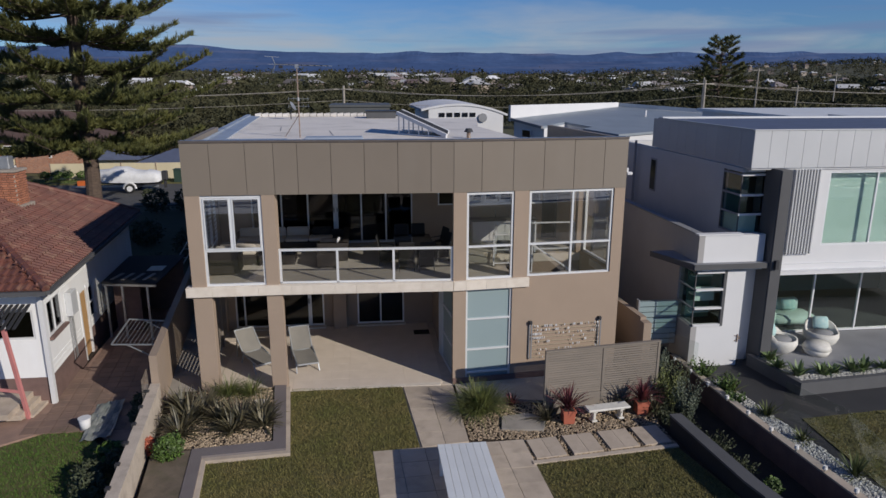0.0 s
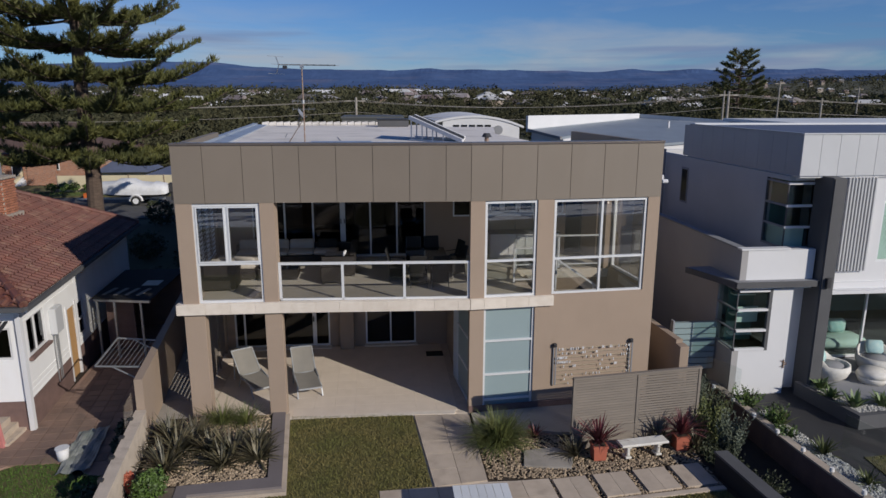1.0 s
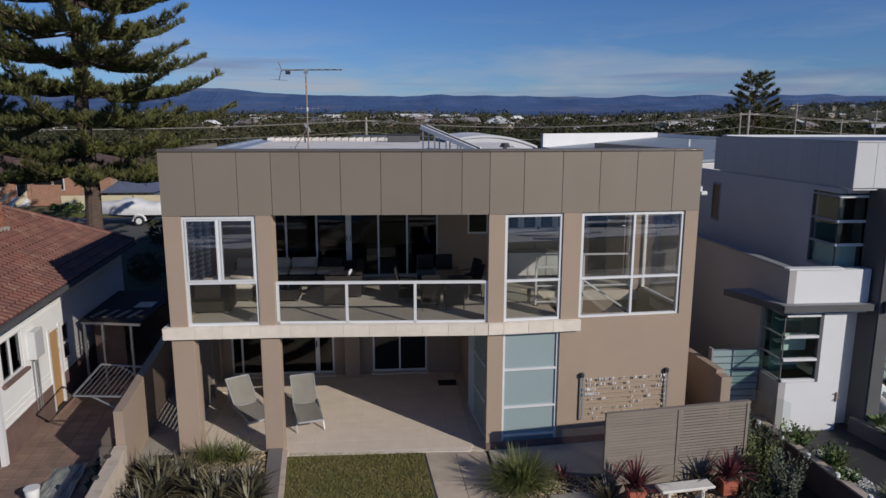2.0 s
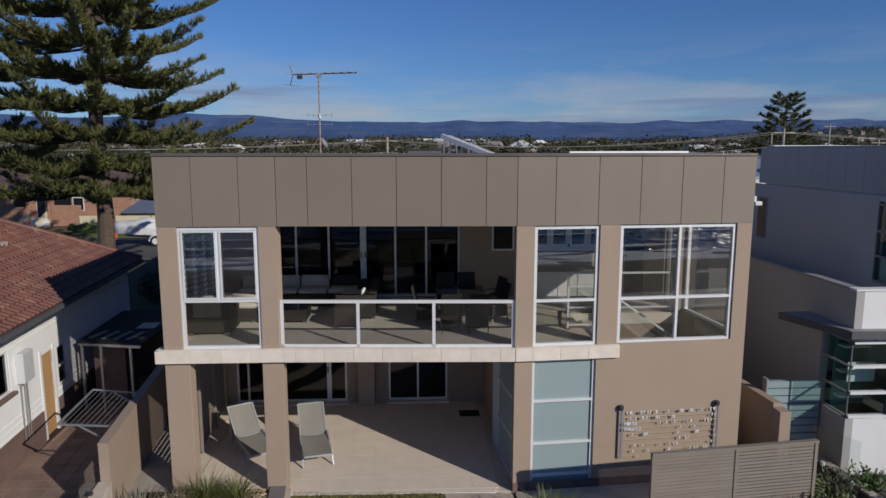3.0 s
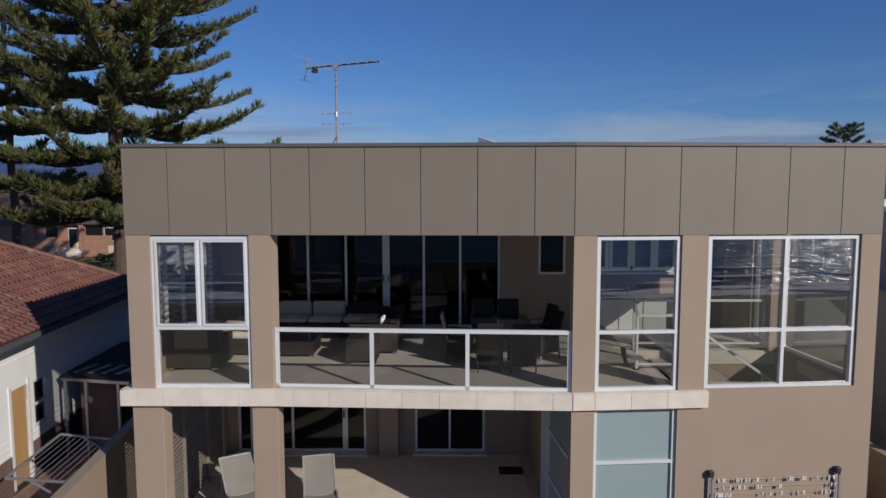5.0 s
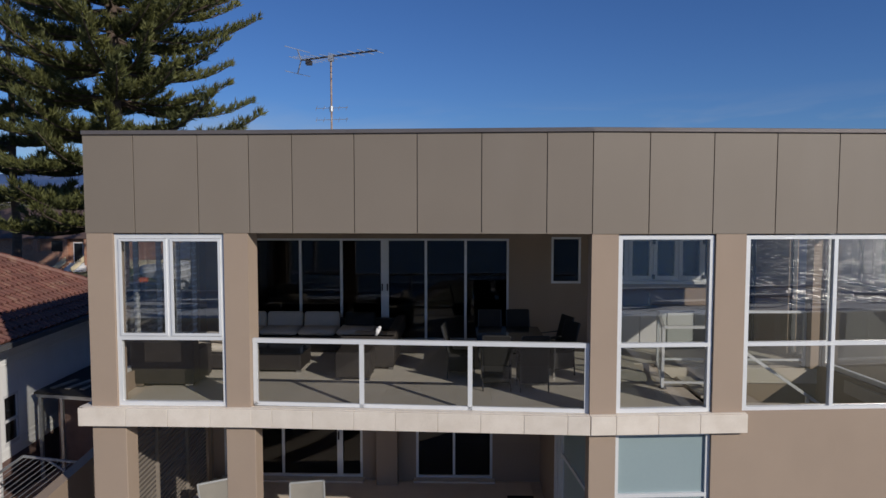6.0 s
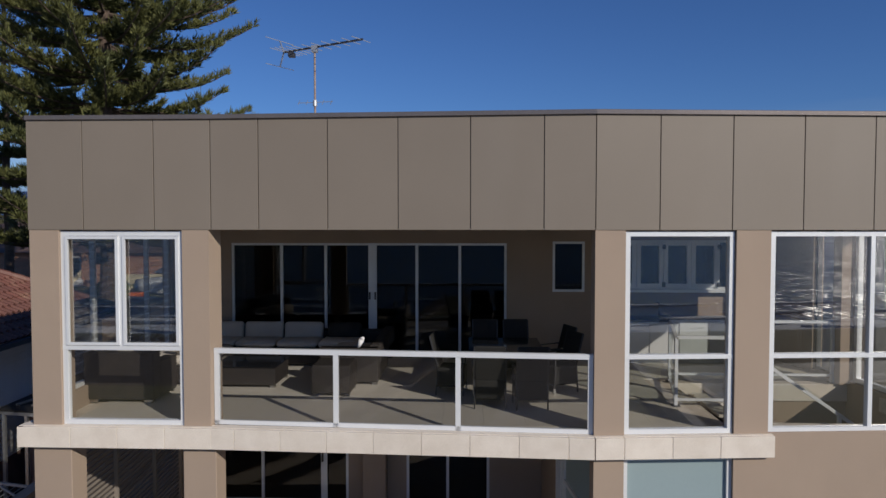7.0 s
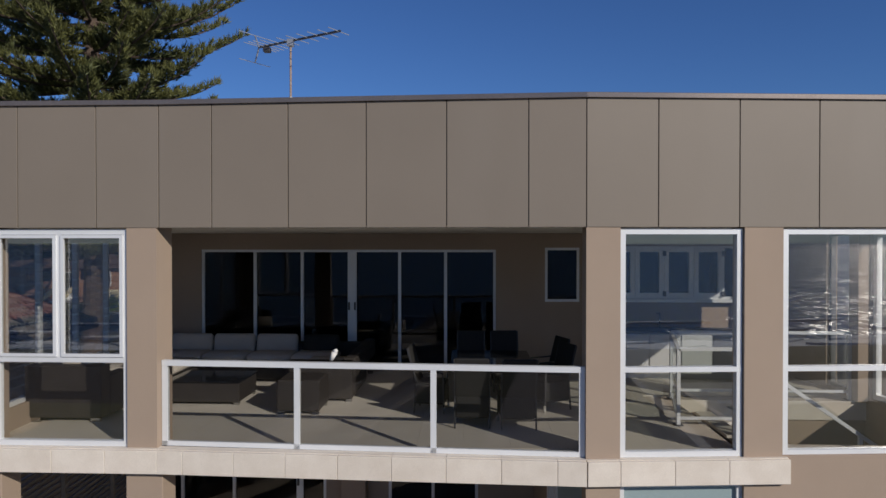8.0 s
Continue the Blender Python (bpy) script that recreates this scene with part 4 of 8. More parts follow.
# frames of the open left side of the balcony
window(house, side, SL - 4.75, SL - 0.55, 3.75, 6.1, [(SL - 4.75 + 4.2 * i / 4, 3.75, 6.1) for i in (1, 2, 3)], [], depth=0.05, label="white framed side window of the balcony")
for i in range(15):
    part("louvre", box(bmnew(), SL - 4.68, SL - 0.62, -0.07, 0.07, -0.004, 0.004, side @ Matrix.Translation((0, 0.22, 3.95 + i * 0.142)) @ Matrix.Rotation(1.15, 4, "X")), "glass", house, "clear glass louvre blade")
window(house, rside, 0.45, 2.65, 3.52, 6.21, [], [], depth=0.05, fw=0.08, label="white framed side window of the stair")
window(house, rside, 2.9, 3.75, 3.52, 6.21, [], [], depth=0.05, fw=0.05, frame_mat="char", label="dark framed side window behind the pier")
part("pier", box(bmnew(), 2.66, 2.89, 0.2, 0.38, Z_FL, Z_CEIL + 0.08, rside), "render", house, "taupe rendered pier beside the landing")


# ---- the white house next door ----
nh = thing("neighbour_house", (16, 24, 0), "modern white rendered house with pale panelled fascia", "house")
FX, FY = 13.1, 19.75
fas = part("fascia", (lambda bm: box(bm, FX + 0.03, 24, FY + 0.03, 27, 6.8, 7.9))(bmnew()), "mid_grey", nh)
x = FX
while x < 21.5:
    part("panel", box(bmnew(), x + 0.004, x + 0.571, FY, FY + 0.03, 6.76, 7.95, bev=0.002), "white_panel", fas)
    x += 0.575
y = FY
while y < 26.6:
    part("panel", box(bmnew(), FX, FX + 0.03, y + 0.034 if y == FY else y + 0.004, y + 0.756, 6.76, 7.95, bev=0.002), "panel_shade", fas)
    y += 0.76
# dark blue stands in for the parapet's shade on this roof
part("roof", box(bmnew(), FX + 0.03, 24, FY + 0.03, 27, 7.9, 7.955), "slate", nh, "flat metal roof, its shade painted in dark blue")
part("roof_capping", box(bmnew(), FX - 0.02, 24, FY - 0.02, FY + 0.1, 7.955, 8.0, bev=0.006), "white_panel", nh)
part("roof_capping", box(bmnew(), FX - 0.02, FX + 0.1, FY + 0.1, 26.9, 7.955, 8.0, bev=0.006), "panel_shade", nh)
part("roof_capping", box(bmnew(), FX + 0.1, 24, 26.75, 27.05, 7.955, 8.03, bev=0.006), "white_roof", nh)
part("soffit", box(bmnew(), FX + 0.05, 24, FY + 0.05, 27, 6.7, 6.8), "white", nh)
# upper side wall and the corner window
UX, UY = 13.05, 20.12
for b in ((UX, UX + 0.2, UY + 1.16, 31, 3.4, 6.72), (UX, UX + 0.2, UY, UY + 1.16, 3.4, 4.48), (UX, UX + 0.2, UY, UY + 1.16, 6.58, 6.72), (UX + 0.2, 14.2, UY, UY + 0.2, 3.4, 4.48), (UX + 0.2, 14.2, UY, UY + 0.2, 6.58, 6.72)):
    part("wall", box(bmnew(), *b), "side_shade_blue" if b[0] == UX else "white", nh)
cw = part("corner_window", box(bmnew(), UX + 0.02, UX + 0.05, UY + 0.02, UY + 0.05, 4.48, 6.58), "char", nh, "corner window with white bars and dark glass")
for z in (4.52, 5.17, 5.82, 6.5):
    part("bar", box(bmnew(), UX + 0.0, 13.86, UY - 0.02, UY + 0.06, z - 0.035, z + 0.035), "white", cw)
    # bars round the corner in grey, shade put into their colour
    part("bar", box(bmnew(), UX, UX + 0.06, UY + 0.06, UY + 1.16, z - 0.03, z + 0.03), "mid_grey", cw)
part("jamb", box(bmnew(), 13.86, 13.98, UY, UY + 0.1, 4.48, 6.58), "char", cw)
part("jamb", box(bmnew(), UX + 0.01, UX + 0.08, UY + 1.1, UY + 1.16, 4.48, 6.58), "char", cw)
part("pane", box(bmnew(), UX + 0.05, 13.86, UY + 0.04, UY + 0.05, 4.5, 6.56), "teal_glass", cw)
part("pane", box(bmnew(), UX + 0.035, UX + 0.045, UY + 0.05, UY + 1.12, 4.5, 6.56), "teal_glass", cw)
part("blind", box(bmnew(), UX + 0.16, 13.82, UY + 0.2, UY + 0.22, 4.5, 5.15), "blind", cw, "pale green blind behind the glass")
part("blind", box(bmnew(), UX + 0.14, UX + 0.16, UY + 0.24, UY + 1.1, 4.5, 5.15), "blind", cw)
# made-up panel, there only so the glass reads green
part("green_backing", box(bmnew(), UX + 0.22, 14.1, UY + 1.3, UY + 1.34, 4.4, 6.6), "backing_teal", cw, "green panel added behind the glass to colour it")
sw = part("slot_window", box(bmnew(), UX - 0.02, UX + 0.04, 26.6, 27.2, 4.9, 6.3), "mid_grey", nh, "narrow dark slot window")
part("pane", box(bmnew(), UX - 0.03, UX - 0.02, 26.68, 27.12, 4.98, 6.22), "door_black", sw)
part("downpipe", tube(bmnew(), (12.9, 28.6, 0.2), (12.9, 28.6, 6.9), 0.06), "mid_grey", nh)
# lower storey standing forward, with its parapet
LX, LY = 11.5, 19.6
# left wall, darker than the white front to carry its shade
part("wall", holed(bmnew(), 8.5, 0.0, 4.6, -0.2, 0.0, [(0.0, 1.15, 1.45, 3.4)], along((LX, LY), (LX, 28.1))), "side_shade_grey", nh)
for b in ((12.6, 13.25, LY, LY + 0.2, 0.0, 3.42), (LX + 0.2, 12.6, LY, LY + 0.2, 0.0, 1.45), (LX + 0.2, 13.8, LY, LY + 0.2, 3.4, 4.6), (13.25, 13.85, LY + 0.4, LY + 0.6, 0.0, 3.42), (13.05, 13.25, LY + 0.2, LY + 0.6, 0.0, 3.42)):
    part("wall", box(bmnew(), *b), "white", nh)
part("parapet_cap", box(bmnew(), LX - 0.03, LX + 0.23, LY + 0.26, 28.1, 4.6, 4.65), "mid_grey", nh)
part("parapet_cap", box(bmnew(), LX - 0.03, 13.0, LY - 0.03, LY + 0.23, 4.602, 4.65), "white", nh)
part("deck", box(bmnew(), LX + 0.2, 13.05, LY + 0.2, 28, 3.45, 3.6), "mid_grey", nh)
part("canopy", box(bmnew(), LX - 0.2, 13.86, LY - 0.22, LY - 0.0, 3.53, 3.69, bev=0.01), "mid_grey", nh, "thin grey canopy slab over the corner window")
part("canopy", prism(bmnew(), [(LX - 0.2, LY), (LX, LY), (LX, LY + 1.75), (LX - 0.85, LY + 1.7)], 3.53, 3.69), "mid_grey", nh)
part("canopy_fascia", bar(bmnew(), (LX - 0.21, LY - 0.2, 3.60), (LX - 0.86, LY + 1.7, 3.60), 0.03, 0.18), "char", nh, "dark edge of the canopy")
part("canopy_fascia", bar(bmnew(), (LX - 0.2, LY - 0.235, 3.60), (13.84, LY - 0.235, 3.60), 0.03, 0.18), "char", nh)
lw = part("corner_window", box(bmnew(), LX + 0.02, LX + 0.05, LY + 0.02, LY + 0.05, 1.45, 3.4), "char", nh, "corner window with white bars and green glass")
for z in (1.5, 2.1, 2.75, 3.35):
    part("bar", box(bmnew(), LX + 0.05, 12.5, LY - 0.03, LY + 0.08, z - 0.035, z + 0.035), "white", lw)
    # side bars darker than the white front ones, as painted shade
    part("bar", box(bmnew(), LX - 0.0, LX + 0.05, LY + 0.08, LY + 1.15, z - 0.02, z + 0.02), "mid_grey", lw)
part("jamb", box(bmnew(), 12.5, 12.6, LY - 0.02, LY + 0.1, 1.45, 3.4), "char", lw)
part("pane", box(bmnew(), LX + 0.08, 12.5, LY + 0.05, LY + 0.06, 1.5, 3.35), "teal_glass", lw)
part("pane", box(bmnew(), LX + 0.05, LX + 0.06, LY + 0.08, LY + 1.12, 1.5, 3.35), "teal_glass", lw)
part("blind", box(bmnew(), LX + 0.3, 12.5, LY + 0.5, LY + 0.52, 2.2, 2.7), "blind", lw)
# another added panel in place of a room, to green the pane
part("green_backing", box(bmnew(), LX + 0.25, 12.6, LY + 0.95, LY + 1.0, 1.45, 3.4), "backing_teal", lw, "green panel added behind the glass to colour it")
# added pale bands that imitate the light stripes in this glass
for z in (1.7, 2.35, 3.0):
    part("pale_band", box(bmnew(), LX + 0.3, 12.5, LY + 0.7, LY + 0.95, z, z + 0.05), "blind", lw)
# the dark blade wall
part("blade_wall", box(bmnew(), 13.86, 14.24, 19.3, 20.62, 0.0, 6.75, bev=0.01), "char", nh, "charcoal blade wall rising both storeys")
part("blade_face", box(bmnew(), 13.89, 14.25, 19.26, 19.30, 0.0, 6.72), "char", nh)
part("wall_lamp", box(bmnew(), 13.98, 14.12, 19.16, 19.26, 3.5, 3.8, bev=0.01), "dark", nh, "small dark wall lamp")
# white upper front, its battens and the big window
bm = bmnew()
holed(bm, 9.72, 3.3, 6.72, 0.0, 0.2, [(1.72, 5.6, 4.1, 6.62)], along((14.24, FY + 0.1), (23.96, FY + 0.1)))
part("wall", bm, "white", nh)
bf = along((14.24, FY + 0.1), (23.96, FY + 0.1))
window(nh, bf, 1.72, 5.6, 4.1, 6.62, [(3.5, 4.1, 6.62)], [], depth=0.02, pane="teal_glass", label="wide green-tinted window in white frame")
part("blind", box(bmnew(), 15.9, 19.9, FY + 0.45, FY + 0.47, 4.08, 6.64), "blind", nh, "pale green blind behind the upper window")
for i in range(9):
    x = 14.68 + i * 0.105
    part("batten", box(bmnew(), x, x + 0.045, FY - 0.02, FY + 0.09, 3.85, 6.7), "white_panel", nh)
part("floor_band", box(bmnew(), 14.36, 24, FY + 0.02, FY + 0.1, 3.3, 3.5), "white", nh)
# ground floor glazing set back
gf = along((14.36, 21.2), (24, 21.2))
window(nh, gf, 0.0, 9.4, 0.42, 3.3, [(0.8, 0.42, 3.3), (2.64, 0.42, 3.3), (4.48, 0.42, 3.3), (6.32, 0.42, 3.3), (8.1, 0.42, 3.3)], [], depth=0.0, fw=0.08, pane="teal_glass", label="tall terrace glazing in white frames")
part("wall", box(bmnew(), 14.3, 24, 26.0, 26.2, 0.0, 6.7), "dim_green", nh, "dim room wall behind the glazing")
part("floor", box(bmnew(), 14.36, 24, 19.5, 26.0, 3.2, 3.3), "white", nh)
part("room_floor", box(bmnew(), 14.5, 23.7, 21.35, 26.0, 0.36, 0.41), "char", nh, "dark tiled floor behind the glass")
lng = thing("lounge", (17.0, 22.5, 0.41), "pale green curved lounge behind the terrace glass", "sofa")
part("seat", box(bmnew(), 16.0, 17.75, 21.7, 22.7, 0.46, 0.85, bev=0.14), "blind", lng, "", True)
part("backrest", box(bmnew(), 16.0, 17.55, 22.6, 22.95, 0.6, 1.25, bev=0.12), "blind", lng, "", True)
part("arm", box(bmnew(), 15.85, 16.1, 21.75, 22.9, 0.5, 1.05, bev=0.1), "blind", lng, "", True)
part("cushion", box(bmnew(), -0.3, 0.3, -0.1, 0.1, -0.22, 0.22, pose(16.95, 22.45, 1.1, -20), bev=0.08), "teal", lng, "", True)
part("base", box(bmnew(), 16.05, 17.65, 21.8, 22.9, 0.41, 0.47), "dark", lng)
part("wall", box(bmnew(), 23.8, 24, 19.9, 31, 0, 7.9), "white", nh)
part("wall", box(bmnew(), 12, 23.8, 30.8, 31, 0, 6.7), "white", nh)
# terrace, planter and tub chairs
part("terrace", box(bmnew(), 14.36, 24, 17.9, 21.2, 0.0, 0.40), "mid_grey", nh, "grey tiled terrace slab")
PL = thing("planter_wall", (15, 17.6, 0), "low charcoal planter wall round a pebble bed", "planter")
part("planter_side", prism(bmnew(), [(13.98, 17.15), (24, 18.0), (24, 18.18), (14.12, 17.34)], 0.0, 0.42), "char", PL)
part("planter_side", prism(bmnew(), [(13.98, 17.15), (14.12, 17.34), (13.75, 19.5), (13.58, 19.5)], 0.0, 0.42), "char", PL)
part("pebble_bed", prism(bmnew(), [(14.12, 17.34), (24, 18.18), (24, 18.6), (14.4, 18.0), (14.2, 19.5), (13.75, 19.5)], 0.0, 0.36), "wpebble", PL)


def tub_chair():
    ob = thing("tub_chair", (0, 0, 0), "white woven tub chair with teal cushions", "chair", "tub chairs on the terrace")
    bm = bmnew()
    ring = []
    prof = ((0.34, 0.0), (0.50, 0.13), (0.58, 0.33), (0.56, 0.50), (0.50, 0.50), (0.47, 0.38), (0.22, 0.34))
    n = 20
    for i in range(n):
        w = 2 * math.pi * i / n
        lift = 0.32 * max(0, math.sin(w)) ** 0.7 if math.sin(w) > 0 else 0
        ring.append([bm.verts.new((r * math.cos(w), r * math.sin(w), z + (lift if 0.4 < z else lift * 0.3 if z > 0.3 else 0))) for r, z in prof])
    for i in range(n):
        for j in range(len(prof) - 1):
            bm.faces.new((ring[i][j], ring[(i + 1) % n][j], ring[(i + 1) % n][j + 1], ring[i][j + 1]))
    bm.faces.new([ring[i][-1] for i in range(n)])
    part("shell", bm, "white_stone", ob, "white woven shell", True)
    bm = bmnew()
    tube(bm, (0, 0, 0.34), (0, 0, 0.46), 0.42, 0.38, 18)
    part("seat_cushion", bm, "mid_grey", ob, "dark seat cushion", True)
    part("back_cushion", box(bmnew(), -0.26, 0.26, -0.08, 0.08, -0.22, 0.22, pose(0.05, 0.27, 0.70, -20, 0, 0), bev=0.06), "teal", ob, "pale teal cushion", True)
    return ob


tc = tub_chair()
tc.matrix_basis = pose(14.88, 19.75, 0.40, 0, 0, 50)
copy_thing(tc, pose(16.72, 20.15, 0.40, 0, 0, -14))
st = thing("foot_stool", (15.98, 19.30, 0.40), "white round woven foot stool", "stool")
part("drum", (lambda bm: tube(bm, (15.98, 19.30, 0.40), (15.98, 19.30, 0.62), 0.36, 0.46, 20) and tube(bm, (15.98, 19.30, 0.62), (15.98, 19.30, 0.8), 0.46, 0.38, 20))(bmnew()), "white_stone", st, "", True)

# ---- houses and roofs behind ----
def block_house(name, x0, x1, y0, y1, z0, z1, wall, roof, label, over=0.3, windows=()):
    ob = thing(name, ((x0 + x1) / 2, (y0 + y1) / 2, z0), label, "house")
    part("wall", box(bmnew(), x0, x1, y0, y1, z0, z1), wall, ob)
    part("roof", box(bmnew(), x0 - over, x1 + over, y0 - over, y1 + over, z1, z1 + 0.18), roof, ob)
    for (a, b, c, d) in windows:
        wob = part("window", box(bmnew(), a, b, y0 - 0.05, y0, c, d), "white", ob)
        part("pane", box(bmnew(), a + 0.07, b - 0.07, y0 - 0.06, y0 - 0.05, c + 0.07, d - 0.07), "door_black", wob)
    return ob


def skillion(x, y):
    return 6.8 + 0.008 * (x - 11.6) + 0.0834 * (y - 48.5)


# the white house with the low grey skillion roof: an L-shaped outline, its back rising
wing = thing("rear_house", (19, 47, 0), "white house under a low grey metal skillion roof", "house")
outline = [(11.6, 48.5), (12.85, 44.5), (15.0, 46.4), (16.2, 44.0), (15.3, 43.3), (16.85, 40.8), (19.5, 41.7), (28.0, 44.6), (29.5, 48.5), (22.1, 54.7)]
cxy = (sum(p[0] for p in outline) / len(outline), sum(p[1] for p in outline) / len(outline))
for nm, mt, shrink, lift, thick in (("roof", "grey_roof", 1.0, 0.0, 0.16), ("wall", "white", 0.975, -0.16, 8.5)):
    bm = bmnew()
    ring = [(cxy[0] + (x - cxy[0]) * shrink, cxy[1] + (y - cxy[1]) * shrink) for x, y in outline]
    up = [bm.verts.new((x, y, skillion(x, y) + lift)) for x, y in ring]
    dn = [bm.verts.new((x, y, (skillion(x, y) if thick < 1 else 6.2) + lift - thick)) for x, y in ring]
    bm.faces.new(up)
    bm.faces.new(dn[::-1])
    for i in range(len(ring)):
        j = (i + 1) % len(ring)
        bm.faces.new((up[i], dn[i], dn[j], up[j]))
    bmesh.ops.recalc_face_normals(bm, faces=bm.faces)
    part(nm, bm, mt, wing)
bm = bmnew()
q = [(11.5, 48.45), (22.1, 54.65), (22.0, 54.85), (11.4, 48.65)]
prism(bm, q, 6.6, 7.75)
part("parapet", bm, "white", wing, "white rendered parapet wall")
part("gutter", bar(bmnew(), (11.55, 48.4, 6.76), (12.82, 44.4, 6.42), 0.16, 0.18), "mid_grey", wing)
part("back_fascia", bar(bmnew(), (22.2, 54.75, 7.45), (29.6, 48.6, 6.95), 0.1, 0.5), "steel_blue", wing)
part("flashing", bar(bmnew(), (24.5, 52.55, 7.22), (29.4, 48.45, 6.92), 0.5, 0.03), "white", wing)
part("roof_pipe", tube(bmnew(), (21.9, 48.6, 6.8), (21.9, 48.6, 7.35), 0.08, 0.08, 10), "white", wing)
wv = part("window", box(bmnew(), -0.06, 0.0, -0.6, 0.6, 5.55, 6.15, pose(12.28, 46.5, 0, 0, 0, 17.5)), "white", wing)
part("pane", box(bmnew(), -0.075, -0.06, -0.53, 0.53, 5.62, 6.08, pose(12.28, 46.5, 0, 0, 0, 17.5)), "door_black", wv)
block_house("rear_house", 24, 44, 33, 44, 0, 7.5, "white", "white_roof", "white house with pale metal roof")
# curved roof house
ch = thing("curved_roof_house", (9.5, 66, 2), "white house under a shallow curved roof", "house")
bm = bmnew()
n = 14
def bow(f):
    """Height of the lopsided curved roof at a share f of its width."""
    return 7.36 - (1.55 if f < 0.45 else 3.25) * (f - 0.45) ** 2 * (1.6 if f < 0.45 else 1.0)


arc = [(6.3 + 8.4 * i / n, bow(i / n)) for i in range(n + 1)]
for dy, mt in ((0, 1),):
    lo = [bm.verts.new((x, 64.3, z)) for x, z in arc]
    hi = [bm.verts.new((x - 0.5, 75, z + 0.12)) for x, z in arc]
    lo2 = [bm.verts.new((x, 64.3, z - 0.2)) for x, z in arc]
    hi2 = [bm.verts.new((x - 0.5, 75, z - 0.08)) for x, z in arc]
    for i in range(n):
        bm.faces.new((lo[i], lo[i + 1], hi[i + 1], hi[i]))
        bm.faces.new((lo2[i], lo2[i + 1], hi2[i + 1], hi2[i]))
        bm.faces.new((lo[i], lo[i + 1], lo2[i + 1], lo2[i]))
part("roof", bm, "white", ch)
bm = bmnew()
pts = [(7.0 + 7.3 * i / n, bow((0.7 + 7.3 * i / n) / 8.4) - 0.12) for i in range(n + 1)]
v0 = [bm.verts.new((x, 64.4, z)) for x, z in pts]
v1 = [bm.verts.new((x, 64.4, 1.5)) for x, z in pts]
for i in range(n):
    bm.faces.new((v0[i], v0[i + 1], v1[i + 1], v1[i]))
part("wall", bm, "white", ch)
bm = bmnew()
v = [bm.verts.new(p) for p in ((7.0, 64.4, 1.5), (6.5, 74.8, 1.5), (6.5, 74.8, 6.85), (7.0, 64.4, 6.85))]
bm.faces.new(v)
part("side_wall", bm, "white", ch)
for x in (8.0, 8.75, 9.5, 10.25, 11.0):
    part("window", box(bmnew(), x, x + 0.55, 64.34, 64.4, 6.1, 6.5), "door_black", ch)
bm = bmnew()
tube(bm, (12.25, 64.2, 6.02), (12.25, 64.4, 6.02), 0.42, 0.42, 18)
part("round_window", bm, "mid_grey", ch)

# ---- the white cottage with the red tiled roof ----
cot = thing("cottage", (-13, 25, -0.4), "white weatherboard cottage with red tiled hip roof", "house")
CX0, CX1, CY0, CY1, CE = -17.6, -9.1, 20.0, 31.4, 3.52


def cx(y):
    return CX1 - 0.1 * (y - CY0)


cw_ = along((cx(CY1), CY1), (cx(CY0), CY0))
cl = span((cx(CY1), CY1), (cx(CY0), CY0))
# openings along the wall from the front corner
holes = [(cl - 1.7, cl - 0.4, 1.72, 2.85), (cl - 4.2, cl - 3.45, -0.3, 2.12), (cl - 5.15, cl - 4.5, 0.85, 2.1)]
bm = bmnew()
holed(bm, cl, 0.55, 3.35, -0.15, 0.0, holes, cw_)
part("wall", bm, "wboard", cot)
for i in range(16):
    zz = 0.6 + i * 0.172
    if 1.0 < zz < 2.7:
        continue
    for s0, s1 in ((0.0, cl - 4.32), (cl - 3.33, cl)) if zz < 2.3 else ((0.0, cl),):
        part("board", box(bmnew(), s0, s1, 0.0, 0.012, zz, zz + 0.02, cw_), "wboard", cot)
bm = bmnew()
box(bm, 0, cl - 4.30, -0.14, 0.02, -0.45, 0.55, cw_)
box(bm, cl - 3.35, cl, -0.14, 0.02, -0.45, 0.55, cw_)
part("footing", bm, "brown_base", cot, "dark brown brick footing")
bm = bmnew()
holed(bm, CX1 - CX0, 0.55, 3.35, 0.0, 0.15, [(CX1 - CX0 - 3.4, CX1 - CX0 - 0.28, 1.80, 2.75)], along((CX0, CY0), (CX1, CY0)))
part("wall", bm, "wboard", cot)
part("footing", box(bmnew(), CX0, CX1 + 0.02, CY0 - 0.02, CY0 + 0.12, -0.45, 0.55), "brown_base", cot)
part("wall", box(bmnew(), CX0, CX0 + 0.15, CY0, CY1, -0.4, 3.35), "wboard", cot)
part("wall", box(bmnew(), CX0, cx(CY1), CY1 - 0.15, CY1, -0.4, 3.35), "wboard", cot)
# porch window, side windows, door
pfm = along((CX0, CY0), (CX1, CY0))
pw = CX1 - CX0
window(cot, pfm, pw - 3.4, pw - 0.28, 1.80, 2.75, [(pw - 1.15, 1.80, 2.75), (pw - 2.2, 1.80, 2.75)], [], depth=0.02, pane="door_glass", frame_mat="white", label="white timber porch window")
window(cot, cw_, *holes[0], [(cl - 1.0, 1.72, 2.85)], [], depth=-0.1, pane="door_glass", frame_mat="white", label="white timber side window")
part("sill", box(bmnew(), cl - 1.8, cl - 0.3, -0.02, 0.12, 1.64, 1.72, cw_), "brown_base", cot)
window(cot, cw_, *holes[2], [], [(1.45, cl - 5.15, cl - 4.5)], depth=-0.1, pane="door_glass", frame_mat="white", label="white timber side window")
part("door", box(bmnew(), cl - 4.17, cl - 3.48, -0.08, -0.03, -0.3, 2.12, cw_), "wood", cot, "raw timber side door")
